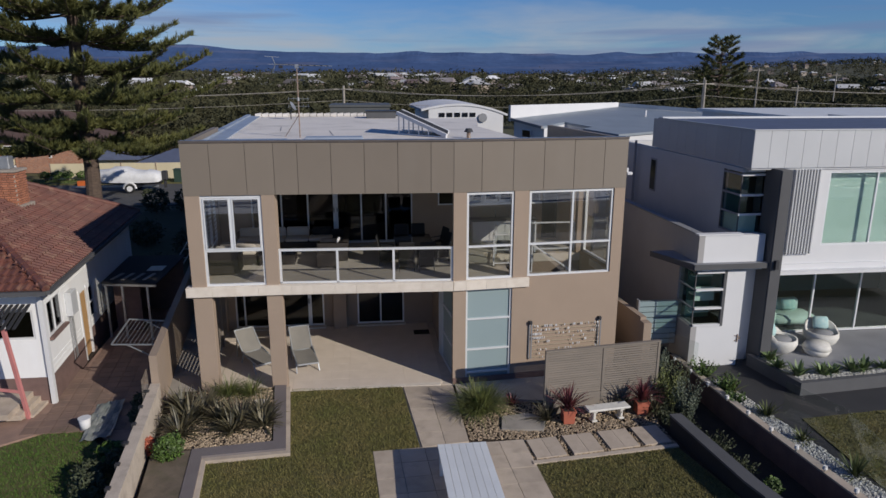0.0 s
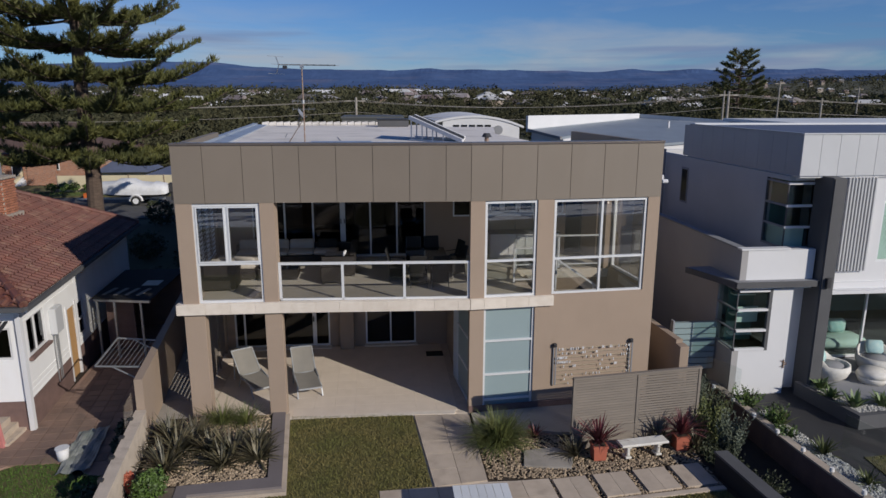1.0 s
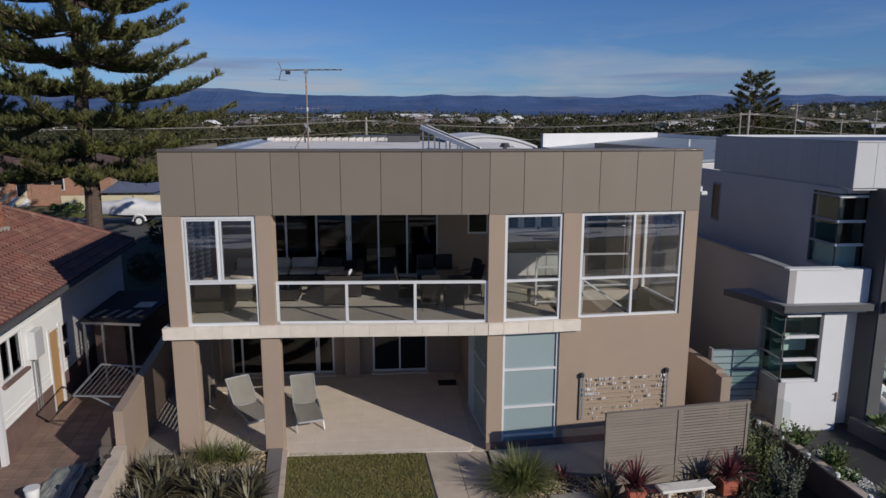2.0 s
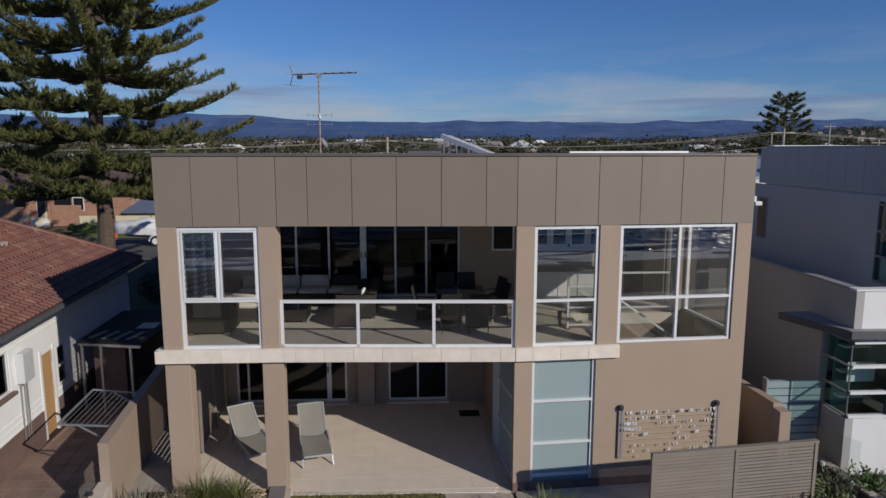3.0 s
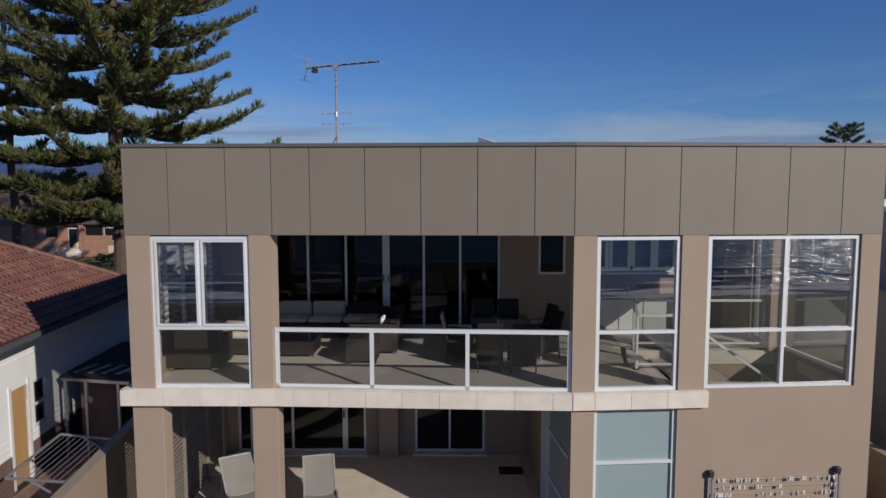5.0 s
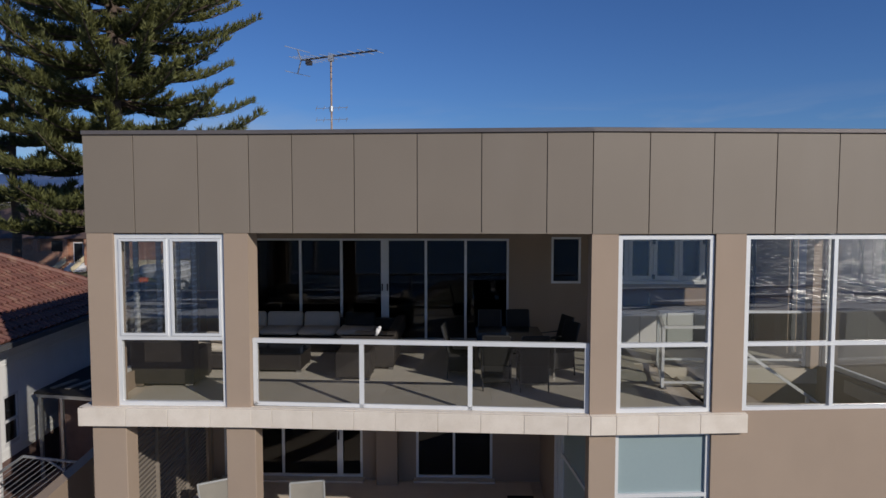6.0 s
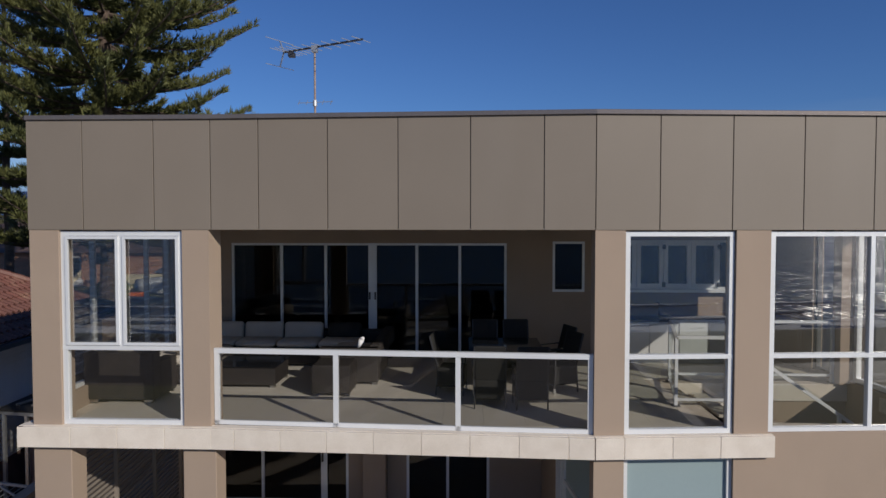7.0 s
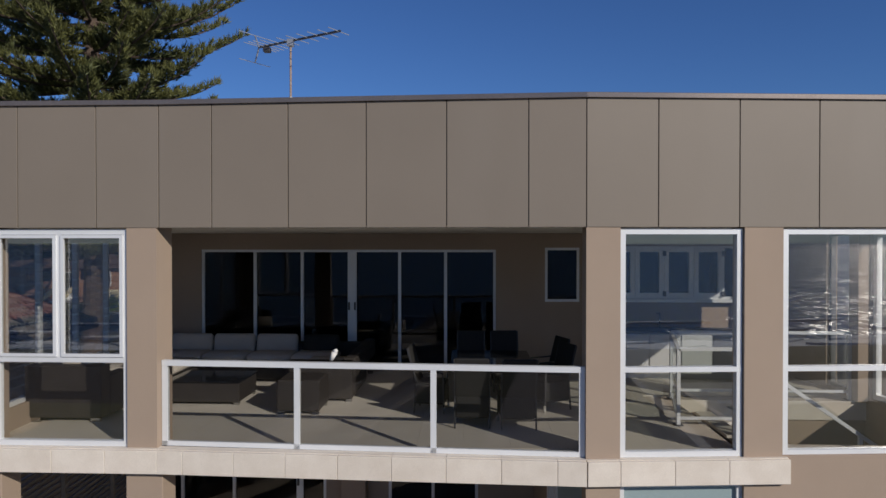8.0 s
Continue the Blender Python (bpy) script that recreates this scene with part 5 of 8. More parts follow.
part("door_frame", box(bmnew(), cl - 3.45, cl - 3.35, -0.05, 0.03, -0.35, 2.25, cw_), "white", cot)
part("door_frame", box(bmnew(), cl - 4.30, cl - 4.20, -0.05, 0.03, -0.35, 2.25, cw_), "white", cot)
part("corner_post", box(bmnew(), CX1 - 0.06, CX1 + 0.08, CY0 - 0.10, CY0 + 0.04, -0.4, 3.35), "white", cot, "white corner downpipe and post")
mb = part("meter_box", box(bmnew(), cl - 2.62, cl - 2.02, 0.0, 0.2, 1.80, 2.62, cw_, bev=0.02), "white_panel", cot, "pale grey meter box with conduits")
for s in (2.45, 2.32, 2.12):
    part("conduit", bar(bmnew(), cw_ @ Vector((cl - s, 0.05, 0.2)), cw_ @ Vector((cl - s, 0.05, 1.95)), 0.022, 0.022), "galv", mb)
# hip roof, tile by tile
E0 = [(CX0 - 0.3, CY0 - 0.55, CE), (cx(CY0) + 0.48, CY0 - 0.55, CE), (cx(CY1) + 0.4, CY1 + 0.4, CE), (CX0 - 0.3, CY1 + 0.4, CE)]
RZ = 5.55
R0, R1 = (-13.2, 24.1, RZ), (-13.5, 28.2, RZ)
bm = bmnew()
ev = [bm.verts.new(p) for p in E0]
ra, rb = bm.verts.new(R0), bm.verts.new(R1)
bm.faces.new((ev[0], ev[1], ra))
bm.faces.new((ev[1], ev[2], rb, ra))
bm.faces.new((ev[2], ev[3], rb))
bm.faces.new((ev[3], ev[0], ra, rb))
bm.faces.new(ev[::-1])
part("roof", bm, "rtile", cot, "faded red terracotta tile roof")


def tile_slope(parent, e0, e1, t0, t1, name):
    """Rows of curved roof tiles on the slope between the eave e0-e1 and the top t0-t1."""
    e0, e1, t0, t1 = (Vector(p) for p in (e0, e1, t0, t1))
    nrm = (e1 - e0).cross(t0 - e0).normalized()
    if nrm.z < 0:
        nrm = -nrm
    slope = ((t0 + t1) / 2 - (e0 + e1) / 2)
    along_e = (e1 - e0).normalized()
    updir = nrm.cross(along_e).normalized()
    if updir.z < 0:
        updir = -updir
    height = (t0 - e0).dot(updir)
    rows = int(height / 0.32)
    V, F = [], []
    for r in range(rows):
        k0, k1 = r / rows, (r + 1) / rows
        a0, b0 = e0.lerp(t0, k0), e1.lerp(t1, k0)
        length = (b0 - a0).length
        n = max(1, int(length / 0.25))
        for c in range(n):
            p = a0.lerp(b0, c / n)
            q = a0.lerp(b0, (c + 1) / n)
            up = updir * 0.34
            o = len(V)
            for i, (h, w) in enumerate(((0.0, 0.0), (0.004, 0.5), (0.06, 0.62), (0.06, 0.84), (0.0, 1.0))):
                s = p.lerp(q, w)
                V.append(s + nrm * (h + 0.03))
                V.append(s + up + nrm * (h * 0.9))
                V.append(s + nrm * 0.0)
            for i in range(4):
                F.append((o + i * 3, o + i * 3 + 3, o + i * 3 + 4, o + i * 3 + 1))
                F.append((o + i * 3 + 2, o + i * 3 + 5, o + i * 3 + 3, o + i * 3))
    me = from_arrays(name, V, F, "rtile")
    ob = new(name, me)
    ob.parent = parent
    ob.matrix_parent_inverse = world_of(parent).inverted()
    tagged(ob, kind="stuff")
    return ob


tile_slope(cot, E0[1], E0[2], R0, R1, "roof_tiles")
tile_slope(cot, E0[0], E0[1], R0, R0, "roof_tiles")
bm = bmnew()
for p, q in ((E0[1], R0), (R0, R1), (E0[2], R1), (E0[0], R0)):
    p, q = Vector(p), Vector(q)
    n = int((q - p).length / 0.36)
    for i in range(n):
        tube(bm, p.lerp(q, i / n) + Vector((0, 0, 0.05)), p.lerp(q, (i + 1.05) / n) + Vector((0, 0, 0.05)), 0.12, 0.10, 8)
part("ridge_tiles", bm, "rtile", cot)
bm = bmnew()
bar(bm, (E0[1][0] + 0.04, E0[1][1], CE - 0.08), (E0[2][0] + 0.04, E0[2][1], CE - 0.08), 0.12, 0.12)
bar(bm, (E0[0][0], E0[1][1] - 0.04, CE - 0.08), (E0[1][0], E0[1][1] - 0.04, CE - 0.08), 0.12, 0.12)
part("gutter", bm, "char", cot, "dark eaves gutter")
bm = bmnew()
prism(bm, [(E0[0][0] + 0.1, E0[0][1] + 0.1), (E0[1][0] - 0.05, E0[1][1] + 0.1), (E0[2][0] - 0.05, E0[2][1]), (E0[3][0], E0[3][1])], CE - 0.1, CE - 0.04)
part("eave_lining", bm, "wboard", cot)
# chimney of separate bricks
chim = part("chimney", box(bmnew(), -12.83, -12.07, 25.72, 26.48, 4.3, 6.2), "mortar", cot, "red brick chimney with mortar flashing")
rows = 16
me_s = mesh_of("brick", box(bmnew(), -0.11, 0.11, -0.05, 0.05, -0.035, 0.035, bev=0.004), "brick")
for r in range(rows):
    z = 4.84 + r * 0.086
    for i in range(3):
        o = 0.12 * (r % 2)
        piece("brick", me_s, chim, pose(-12.70 + i * 0.24 + o * 0.5, 25.715, z))
        piece("brick", me_s, chim, pose(-12.065, 25.84 + i * 0.24 + o * 0.5, z, 0, 0, 90))
part("pot_cap", box(bmnew(), -12.9, -12.0, 25.65, 26.55, 6.2, 6.28), "mortar", chim)
part("flue", box(bmnew(), -12.65, -12.3, 25.9, 26.3, 6.28, 6.75, bev=0.03), "galv", chim, "grey metal chimney flue")
part("mortar_skirt", prism(bmnew(), [(-12.95, 25.6), (-11.9, 25.6), (-11.9, 26.6), (-12.95, 26.6)], 4.78, 4.98), "mortar", chim)
# porch awning, posts, steps
part("awning", (lambda bm: [bar(bm, (-12.6 + i * 0.16, CY0 - 1.1, 2.55), (-12.6 + i * 0.16, CY0 - 0.05, 2.95), 0.09, 0.03) for i in range(21)] and bm)(bmnew()), "dark", cot, "slatted porch awning")
part("porch_post", bar(bmnew(), (-9.42, CY0 - 1.0, -0.4), (-9.75, CY0 - 0.95, 2.5), 0.1, 0.1), "pink", cot, "faded pink timber porch post")
part("porch_rail", bar(bmnew(), (-9.55, CY0 - 1.0, 0.55), (-12, CY0 - 1.0, 1.0), 0.07, 0.07), "pink", cot)
for i in range(3):
    part("step", box(bmnew(), -11.2 + i * 0.02, -9.5 + i * 0.2 - 0.2, CY0 - 0.75 - 0.28 * (2 - i) - 0.25, CY0 - 0.02, -0.4 + 0.17 * (2 - i), -0.4 + 0.17 * (3 - i)), "paver", cot)


# ---- garden of the main house ----
def lx(y):
    """The left boundary line."""
    return -5.62 - 0.127 * (y - 18.2)


solo("garden_ground", prism(bmnew(), [(lx(-20) + 0.2, -20), (15.2, -20), (12.2, 0), (9.9, 12.4), (9.2, 16.9), (9.2, 33), (left_x(33), 33), (lx(20) + 0.2, 20)], -1.1, -0.06), "soil", "dark soil under the garden", "soil", kind="structure")
lawn = solo("lawn", prism(bmnew(), [(-1.8, 19.42), (1.72, 19.22), (2.0, 15.5), (0.74, 15.45), (1.3, 6.0), (2.6, -14), (lx(-14) + 1.6, -14), (-3.45, 14.0), (-3.62, 15.36), (-1.42, 15.5)], -0.06, 0.0), "grass", "short dry green lawn", "lawn", kind="structure")
solo("lawn", prism(bmnew(), [(4.85, 14.38), (8.85, 14.76), (9.3, 12.4), (10.3, 4), (12.6, -14), (7.5, -14), (5.6, 4)], -0.06, 0.0), "grass", "short dry green lawn", "lawn", kind="structure")


def inside(p, poly):
    r, j = False, len(poly) - 1
    for i in range(len(poly)):
        if (poly[i][1] > p[1]) != (poly[j][1] > p[1]) and p[0] < (poly[j][0] - poly[i][0]) * (p[1] - poly[i][1]) / (poly[j][1] - poly[i][1]) + poly[i][0]:
            r = not r
        j = i
    return r


def scatter(seed, poly, count, ymin=-99):
    rnd = random.Random(seed)
    x0, x1 = min(p[0] for p in poly), max(p[0] for p in poly)
    y0, y1 = max(ymin, min(p[1] for p in poly)), max(p[1] for p in poly)
    out = []
    while len(out) < count:
        p = (rnd.uniform(x0, x1), rnd.uniform(y0, y1))
        if inside(p, poly):
            out.append(p)
    return out


def grass_patch(name, seed, poly, count, height, z, material, label, ymin=-99):
    rnd = random.Random(seed)
    V, F = [], []
    for x, y in scatter(seed, poly, count, ymin):
        a = rnd.uniform(0, 2 * math.pi)
        h = height * rnd.uniform(0.5, 1.2)
        w = 0.012
        dx, dy = math.cos(a) * w, math.sin(a) * w
        o = len(V)
        V += [(x - dx, y - dy, z), (x + dx, y + dy, z), (x + rnd.uniform(-1, 1) * h * 0.7, y + rnd.uniform(-1, 1) * h * 0.7, z + h)]
        F.append((o, o + 1, o + 2))
    ob = new(name, from_arrays(name, V, F, material))
    return tagged(ob, label, "grass", kind="stuff")


LAWN_A = [(-1.76, 19.40), (1.70, 19.2), (1.98, 15.5), (0.72, 15.43), (1.1, 9.0), (-3.0, 9.0), (-3.4, 14.0), (-3.58, 15.33), (-1.4, 15.47)]
LAWN_B = [(4.9, 14.36), (8.82, 14.72), (9.25, 12.4), (9.8, 9), (5.3, 9)]
grass_patch("lawn_grass", 11, LAWN_A, 42000, 0.045, 0.0, "blade", "short dry lawn grass", 11.5)
grass_patch("lawn_grass", 12, LAWN_B, 22000, 0.045, 0.0, "blade", "short dry lawn grass", 10.5)


def stones(name, seed, poly, count, size, z, material, label):
    rnd = random.Random(seed)
    V, F = [], []
    for x, y in scatter(seed, poly, count):
        o = len(V)
        s = size * rnd.uniform(0.5, 1.3)
        a = rnd.uniform(0, 3.14)
        ca, sa = math.cos(a), math.sin(a)
        for px, py, pz in ((1, 0, 0), (0, 0.7, 0), (-1, 0, 0), (0, -0.7, 0), (0.1, 0.1, 0.6), (0, 0, -0.5)):
            px, py = px * s * rnd.uniform(0.8, 1.2), py * s * rnd.uniform(0.8, 1.2)
            V.append((x + px * ca - py * sa, y + px * sa + py * ca, z + s * pz + s * 0.25))
        F += [(o, o + 1, o + 4), (o + 1, o + 2, o + 4), (o + 2, o + 3, o + 4), (o + 3, o, o + 4)]
    ob = new(name, from_arrays(name, V, F, material))
    return tagged(ob, label, "pebbles", kind="stuff")


BED = [(-5.15, 18.9), (-4.4, 19.35), (-2.3, 19.38), (-1.95, 16.05), (-3.9, 15.95), (-4.95, 15.9)]
solo("garden_bed", prism(bmnew(), [(-5.2, 19.4), (-2.3, 19.42), (-1.93, 16.0), (-4.9, 15.85)], -0.06, 0.10), "soil", "dark soil bed", "garden bed", kind="structure")
stones("bed_pebbles", 21, BED, 5200, 0.045, 0.10, "pebble", "tan river pebbles in the flax bed")
G2 = [(3.35, 18.3), (4.6, 18.9), (5.6, 17.6), (9.1, 17.0), (8.9, 16.0), (8.9, 14.95), (4.85, 14.5), (4.85, 15.7), (3.4, 15.75)]
stones("path_pebbles", 22, G2, 7500, 0.042, -0.04, "pebble", "tan pebbles round the stepping stones")

# kerb round the flax bed: grey capping and a cream edge
kerb = thing("bed_kerb", (-2, 16, 0), "low garden kerb with grey capping and cream edge", "kerb")
kpts = [(-2.28, 19.45), (-1.9, 16.04), (-3.95, 15.86), (-3.75, 13.9), (-2.9, 5), (-0.6, -12)]
kout = [(-1.92, 19.45), (-1.52, 15.62), (-3.62, 15.48), (-3.45, 13.9), (-2.55, 5), (-0.2, -12)]
kout2 = [(-1.80, 19.45), (-1.40, 15.48), (-3.50, 15.34), (-3.33, 13.9), (-2.43, 5), (-0.1, -12)]
for i in range(5):
    part("capping", prism(bmnew(), [kpts[i], kpts[i + 1], kout[i + 1], kout[i]], -0.06, 0.16), "kerb_grey", kerb)
    part("edging", prism(bmnew(), [kout[i], kout[i + 1], kout2[i + 1], kout2[i]], -0.06, 0.10), "paver", kerb)
solo("garden_bed", prism(bmnew(), [(-4.95, 15.8), (-3.95, 15.83), (-3.75, 13.9), (-2.9, 5), (-3.4, 5), (-4.5, 12.5)], -0.06, 0.14), "bare_soil", "dry brown soil bed by the wall", "garden bed", kind="structure")

# paving: one object a slab
pav = solo("paving", prism(bmnew(), [(1.74, 19.2), (3.36, 19.1), (3.34, 15.65), (4.82, 15.6), (4.82, 14.4), (5.3, 5), (7.5, -14), (2.6, -14), (1.3, 6), (0.74, 15.45), (2.0, 15.5)], -0.10, -0.03), "grout", "sand bed under the pavers", "paving", kind="structure")


def slab(parent, pts, z0, z1, material="paver", name="paver"):
    c = Vector((sum(p[0] for p in pts) / 4, sum(p[1] for p in pts) / 4))
    q = [Vector(p) + (c - Vector(p)).normalized() * 0.008 for p in pts]
    return part(name, prism(bmnew(), [tuple(p) for p in q], z0, z1), material, parent)


def lerp2(a, b, t):
    return (a[0] + (b[0] - a[0]) * t, a[1] + (b[1] - a[1]) * t)


def quad_grid(parent, p00, p10, p11, p01, nx, ny, z0, z1, material="paver", name="paver"):
    for j in range(ny):
        for i in range(nx):
            def at(u, v):
                return lerp2(lerp2(p00, p10, u), lerp2(p01, p11, u), v)
            slab(parent, [at(i / nx, j / ny), at((i + 1) / nx, j / ny), at((i + 1) / nx, (j + 1) / ny), at(i / nx, (j + 1) / ny)], z0, z1 + 0.002 * math.sin(i * 7.3 + j * 3.1), material, name)


quad_grid(pav, (2.05, 15.5), (3.34, 15.66), (3.34, 19.1), (1.76, 19.2), 2, 5, -0.05, 0.01)
quad_grid(pav, (1.25, 7.0), (5.15, 7.0), (4.82, 15.6), (0.74, 15.45), 6, 13, -0.05, 0.012)
step_stones = thing("stepping_stones", (7, 15.2, 0), "square sandstone stepping pavers set in pebbles", "paving")
for x in (4.95, 5.98, 7.02, 8.02):
    w = 0.84 if x < 8 else 0.78
    quad_grid(step_stones, (x, 14.62 + 0.1 * (x - 5)), (x + w, 14.62 + 0.1 * (x + w - 5)), (x + w - 0.06, 15.55 + 0.1 * (x + w - 5)), (x - 0.06, 15.55 + 0.1 * (x - 5)), 2, 1, -0.05, 0.02)
solo("grey_slab", prism(bmnew(), [(4.35, 16.2), (5.5, 16.0), (5.75, 16.6), (5.3, 17.0), (4.5, 16.9)], -0.05, 0.03), "concrete", "irregular flat grey stone in the pebbles", "stone")
solo("lawn_edging", bar(bmnew(), (4.8, 14.42, 0.0), (8.86, 14.8, 0.0), 0.14, 0.08), "paver", "cream edging strip beside the lawn", "edging")

# patio floor: travertine tiles
patio = solo("patio_floor", prism(bmnew(), [(A[0] - 0.1, 19.40), (-1.9, 19.38), (2.95, 19.28), (3.4, 19.2), (3.5, 24.95), (left_x(24.95), 24.95)], -0.1, 0.0), "grout", "beige tiled patio floor", "floor", kind="structure")
ptile = mesh_of("floor_tile", box(bmnew(), -0.299, 0.299, -0.299, 0.299, -0.02, 0.02, bev=0.0015), "tile")
for j in range(9):
    for i in range(14):
        x, y = -4.75 + 0.6 * i + 0.3, 19.68 + 0.6 * j
        if x - 0.3 > left_x(y) + 0.02 and x + 0.3 < 3.50:
            piece("floor_tile", ptile, patio, pose(x, y, 0.0))
part("edge_course", prism(bmnew(), [(-1.92, 19.26), (2.95, 19.17), (3.0, 19.375), (-1.92, 19.375)], -0.06, 0.02), "stone", patio, "cream patio edge course")
part("edge_course", prism(bmnew(), [(-4.5, 19.30), (-2.3, 19.30), (-2.3, 19.42), (-4.5, 19.42)], -0.06, 0.02), "stone", patio)
# balcony tiles
btile = mesh_of("floor_tile", box(bmnew(), -0.299, 0.299, -0.299, 0.299, -0.02, 0.0), "balc_tile")
for j in range(9):
    for i in range(23):
        x, y = -5.0 + 0.6 * i, 19.92 + 0.6 * j
        if not (left_x(y) + 0.3 < x < right_x(y) - 0.4) or y > 24.6:
            continue
        if VOID[0] - 0.3 < x < VOID[1] + 0.3 and VOID[2] - 0.3 < y < VOID[3] + 0.3:
            continue
        piece("floor_tile", btile, balcony_floor, pose(x, y, Z_FL))

# left boundary wall: tall by the house, low in the garden
bw = thing("boundary_wall", (-5.5, 18, -0.4), "beige rendered boundary wall, tall by the house and low in the garden", "wall")
part("tall_wall", prism(bmnew(), [(lx(18.5), 18.5), (lx(18.5) + 0.22, 18.5), (lx(31) + 0.22, 31), (lx(31), 31)], -0.4, 1.72), "render", bw)
part("low_wall", prism(bmnew(), [(lx(18.5) + 0.0, 18.46), (lx(18.5) + 0.24, 18.46), (lx(-6) + 0.24, -6), (lx(-6), -6)][::-1], -0.4, 0.80), "cream_cap", bw, "rough cream rendered low wall")
part("low_capping", prism(bmnew(), [(lx(18.5) - 0.02, 18.45), (lx(18.5) + 0.26, 18.45), (lx(-6) + 0.26, -6), (lx(-6) - 0.02, -6)][::-1], 0.80, 0.87), "cream_cap", bw, "rough cream wall capping")
for i in range(10):
    y = 17.9 - i * 0.95
    part("bracket", box(bmnew(), lx(y) - 0.08, lx(y) + 0.03, y - 0.05, y + 0.05, 0.7, 0.92), "dark", bw, "dark fence bracket")
part("fence_pane", prism(bmnew(), [(lx(18.3) - 0.05, 18.3), (lx(18.3) - 0.04, 18.3), (lx(17.4) - 0.04, 17.4), (lx(17.4) - 0.05, 17.4)], 0.86, 1.45), "clear", bw)
# right side wall beside the house
rw = thing("boundary_wall", (9.9, 22, 0), "beige rendered side wall stepping down", "wall")
part("tall_wall", prism(bmnew(), [(9.75, 19.7), (9.95, 19.7), (9.45, 27), (9.25, 27)], 0, 1.85), "render", rw)
part("pier", box(bmnew(), 9.72, 10.0, 19.35, 19.7, 0, 1.75, bev=0.01), "render", rw)

solo("side_paving", prism(bmnew(), [(3.42, 19.12), (3.42, 18.35), (5.7, 17.75), (9.2, 17.6), (8.9, 19.55), (5.3, 19.3)][::-1], -0.06, 0.035), "concrete", "grey paved strip behind the screen", "paving", kind="structure")

# ---- slatted screens ----
scr = thing("garden_screen", (7.5, 17, 0), "taupe horizontal slat privacy screen", "screen")
sf = along((5.73, 16.86), (9.36, 17.3))
sl = span((5.73, 16.86), (9.36, 17.3))
for s in (0.0, sl / 2 - 0.03, sl - 0.07):
    part("post", box(bmnew(), s, s + 0.07, 0.0, 0.07, 0.0, 1.95, sf), "timber_slat", scr)
part("top_rail", box(bmnew(), 0, sl, -0.02, 0.09, 1.95, 2.0, sf), "timber_slat", scr)
part("base_board", box(bmnew(), 0.07, sl - 0.07, 0.012, 0.05, 0.0, 0.56, sf), "timber_slat", scr, "plain taupe base board")
for i in range(19):
    z = 0.575 + i * 0.0725
    part("slat", box(bmnew(), 0.07, sl / 2 - 0.03, 0.02, 0.036, z, z + 0.065, sf), "timber_slat", scr)
    part("slat", box(bmnew(), sl / 2 + 0.04, sl - 0.07, 0.02, 0.036, z, z + 0.056, sf), "timber_slat", scr)
scr2 = thing("slat_screen", (-4.6, 22, 0), "taupe slatted screen along the patio side", "screen")
ps = along((left_x(24.8) + 0.12, 24.8), (left_x(19.95) + 0.12, 19.95))
pl = span((left_x(24.8), 24.8), (left_x(19.95), 19.95))
for k in range(4):
    s = pl * k / 3
    part("post", box(bmnew(), min(s, pl - 0.06), min(s, pl - 0.06) + 0.06, 0.03, 0.09, 0.02, 3.05, ps), "timber_slat", scr2)
for i in range(32):
    part("slat", box(bmnew(), 0, pl, 0.0, 0.03, 0.1 + i * 0.092, 0.1 + i * 0.092 + 0.046, ps), "timber_slat", scr2)
side_path = solo("side_path", prism(bmnew(), [(lx(19.4) + 0.22, 19.4), (A[0], 19.4), (left_x(30), 30), (lx(30) + 0.22, 30)], -1.1, 0.0), "concrete", "narrow concrete side path", "path", kind="structure")

# ---- garden furniture ----
bench = thing("garden_bench", (7.5, 16.3, 0), "white cast stone bench with curved legs", "bench")
bf_ = along((6.85, 16.18), (8.15, 16.33))
part("seat", box(bmnew(), 0, 1.31, 0, 0.36, 0.35, 0.42, bf_, bev=0.02), "white_stone", bench)
for s in (0.16, 1.0):
    bm = bmnew()
    box(bm, s, s + 0.15, 0.05, 0.31, 0.28, 0.35, bf_, bev=0.02)
    box(bm, s + 0.03, s + 0.12, 0.09, 0.27, 0.06, 0.28, bf_, bev=0.02)
    box(bm, s - 0.01, s + 0.16, 0.06, 0.30, 0.0, 0.06, bf_, bev=0.015)
    part("leg", bm, "white_stone", bench)


def potted(x, y, seed):
    ob = thing("potted_cordyline", (x, y, 0), "red-leaved cordyline in a square terracotta pot", "potted plant", "terracotta pots by the bench")
    bm = bmnew()
    lo, hi = 0.155, 0.175
    for (z0, a), (z1, b) in (((0.0, lo), (0.34, hi)), ((0.34, hi + 0.02), (0.40, hi + 0.02))):
        v = [bm.verts.new((x + sx * r, y + sy * r, z)) for z, r in ((z0, a), (z1, b)) for sx, sy in ((-1, -1), (1, -1), (1, 1), (-1, 1))]
        for i in range(4):
            bm.faces.new((v[i], v[(i + 1) % 4], v[4 + (i + 1) % 4], v[4 + i]))
        bm.faces.new(v[:4][::-1])
        bm.faces.new(v[4:])
    part("pot", bm, "terracotta", ob, "square terracotta pot")
    part("soil", box(bmnew(), x - 0.15, x + 0.15, y - 0.15, y + 0.15, 0.38, 0.405), "soil", ob)
    part("leaves", rosette(seed, 95, 0.92, 0.055, 30, 88, 0.35, 4, (x, y, 0.4), 0.06), "cordy", ob, "dark red sword leaves")


potted(6.32, 16.42, 31)
potted(8.62, 16.70, 32)


def clump(name, x, y, z, seed, count, length, width, material, label, cat, lo=25, hi=85, droop=0.25, spread=0.06, group=""):
    ob = thing(name, (x, y, z), label, cat, group)
    part("leaves", rosette(seed, count, length, width, lo, hi, droop, 4, (x, y, z), spread), material, ob)
    return ob


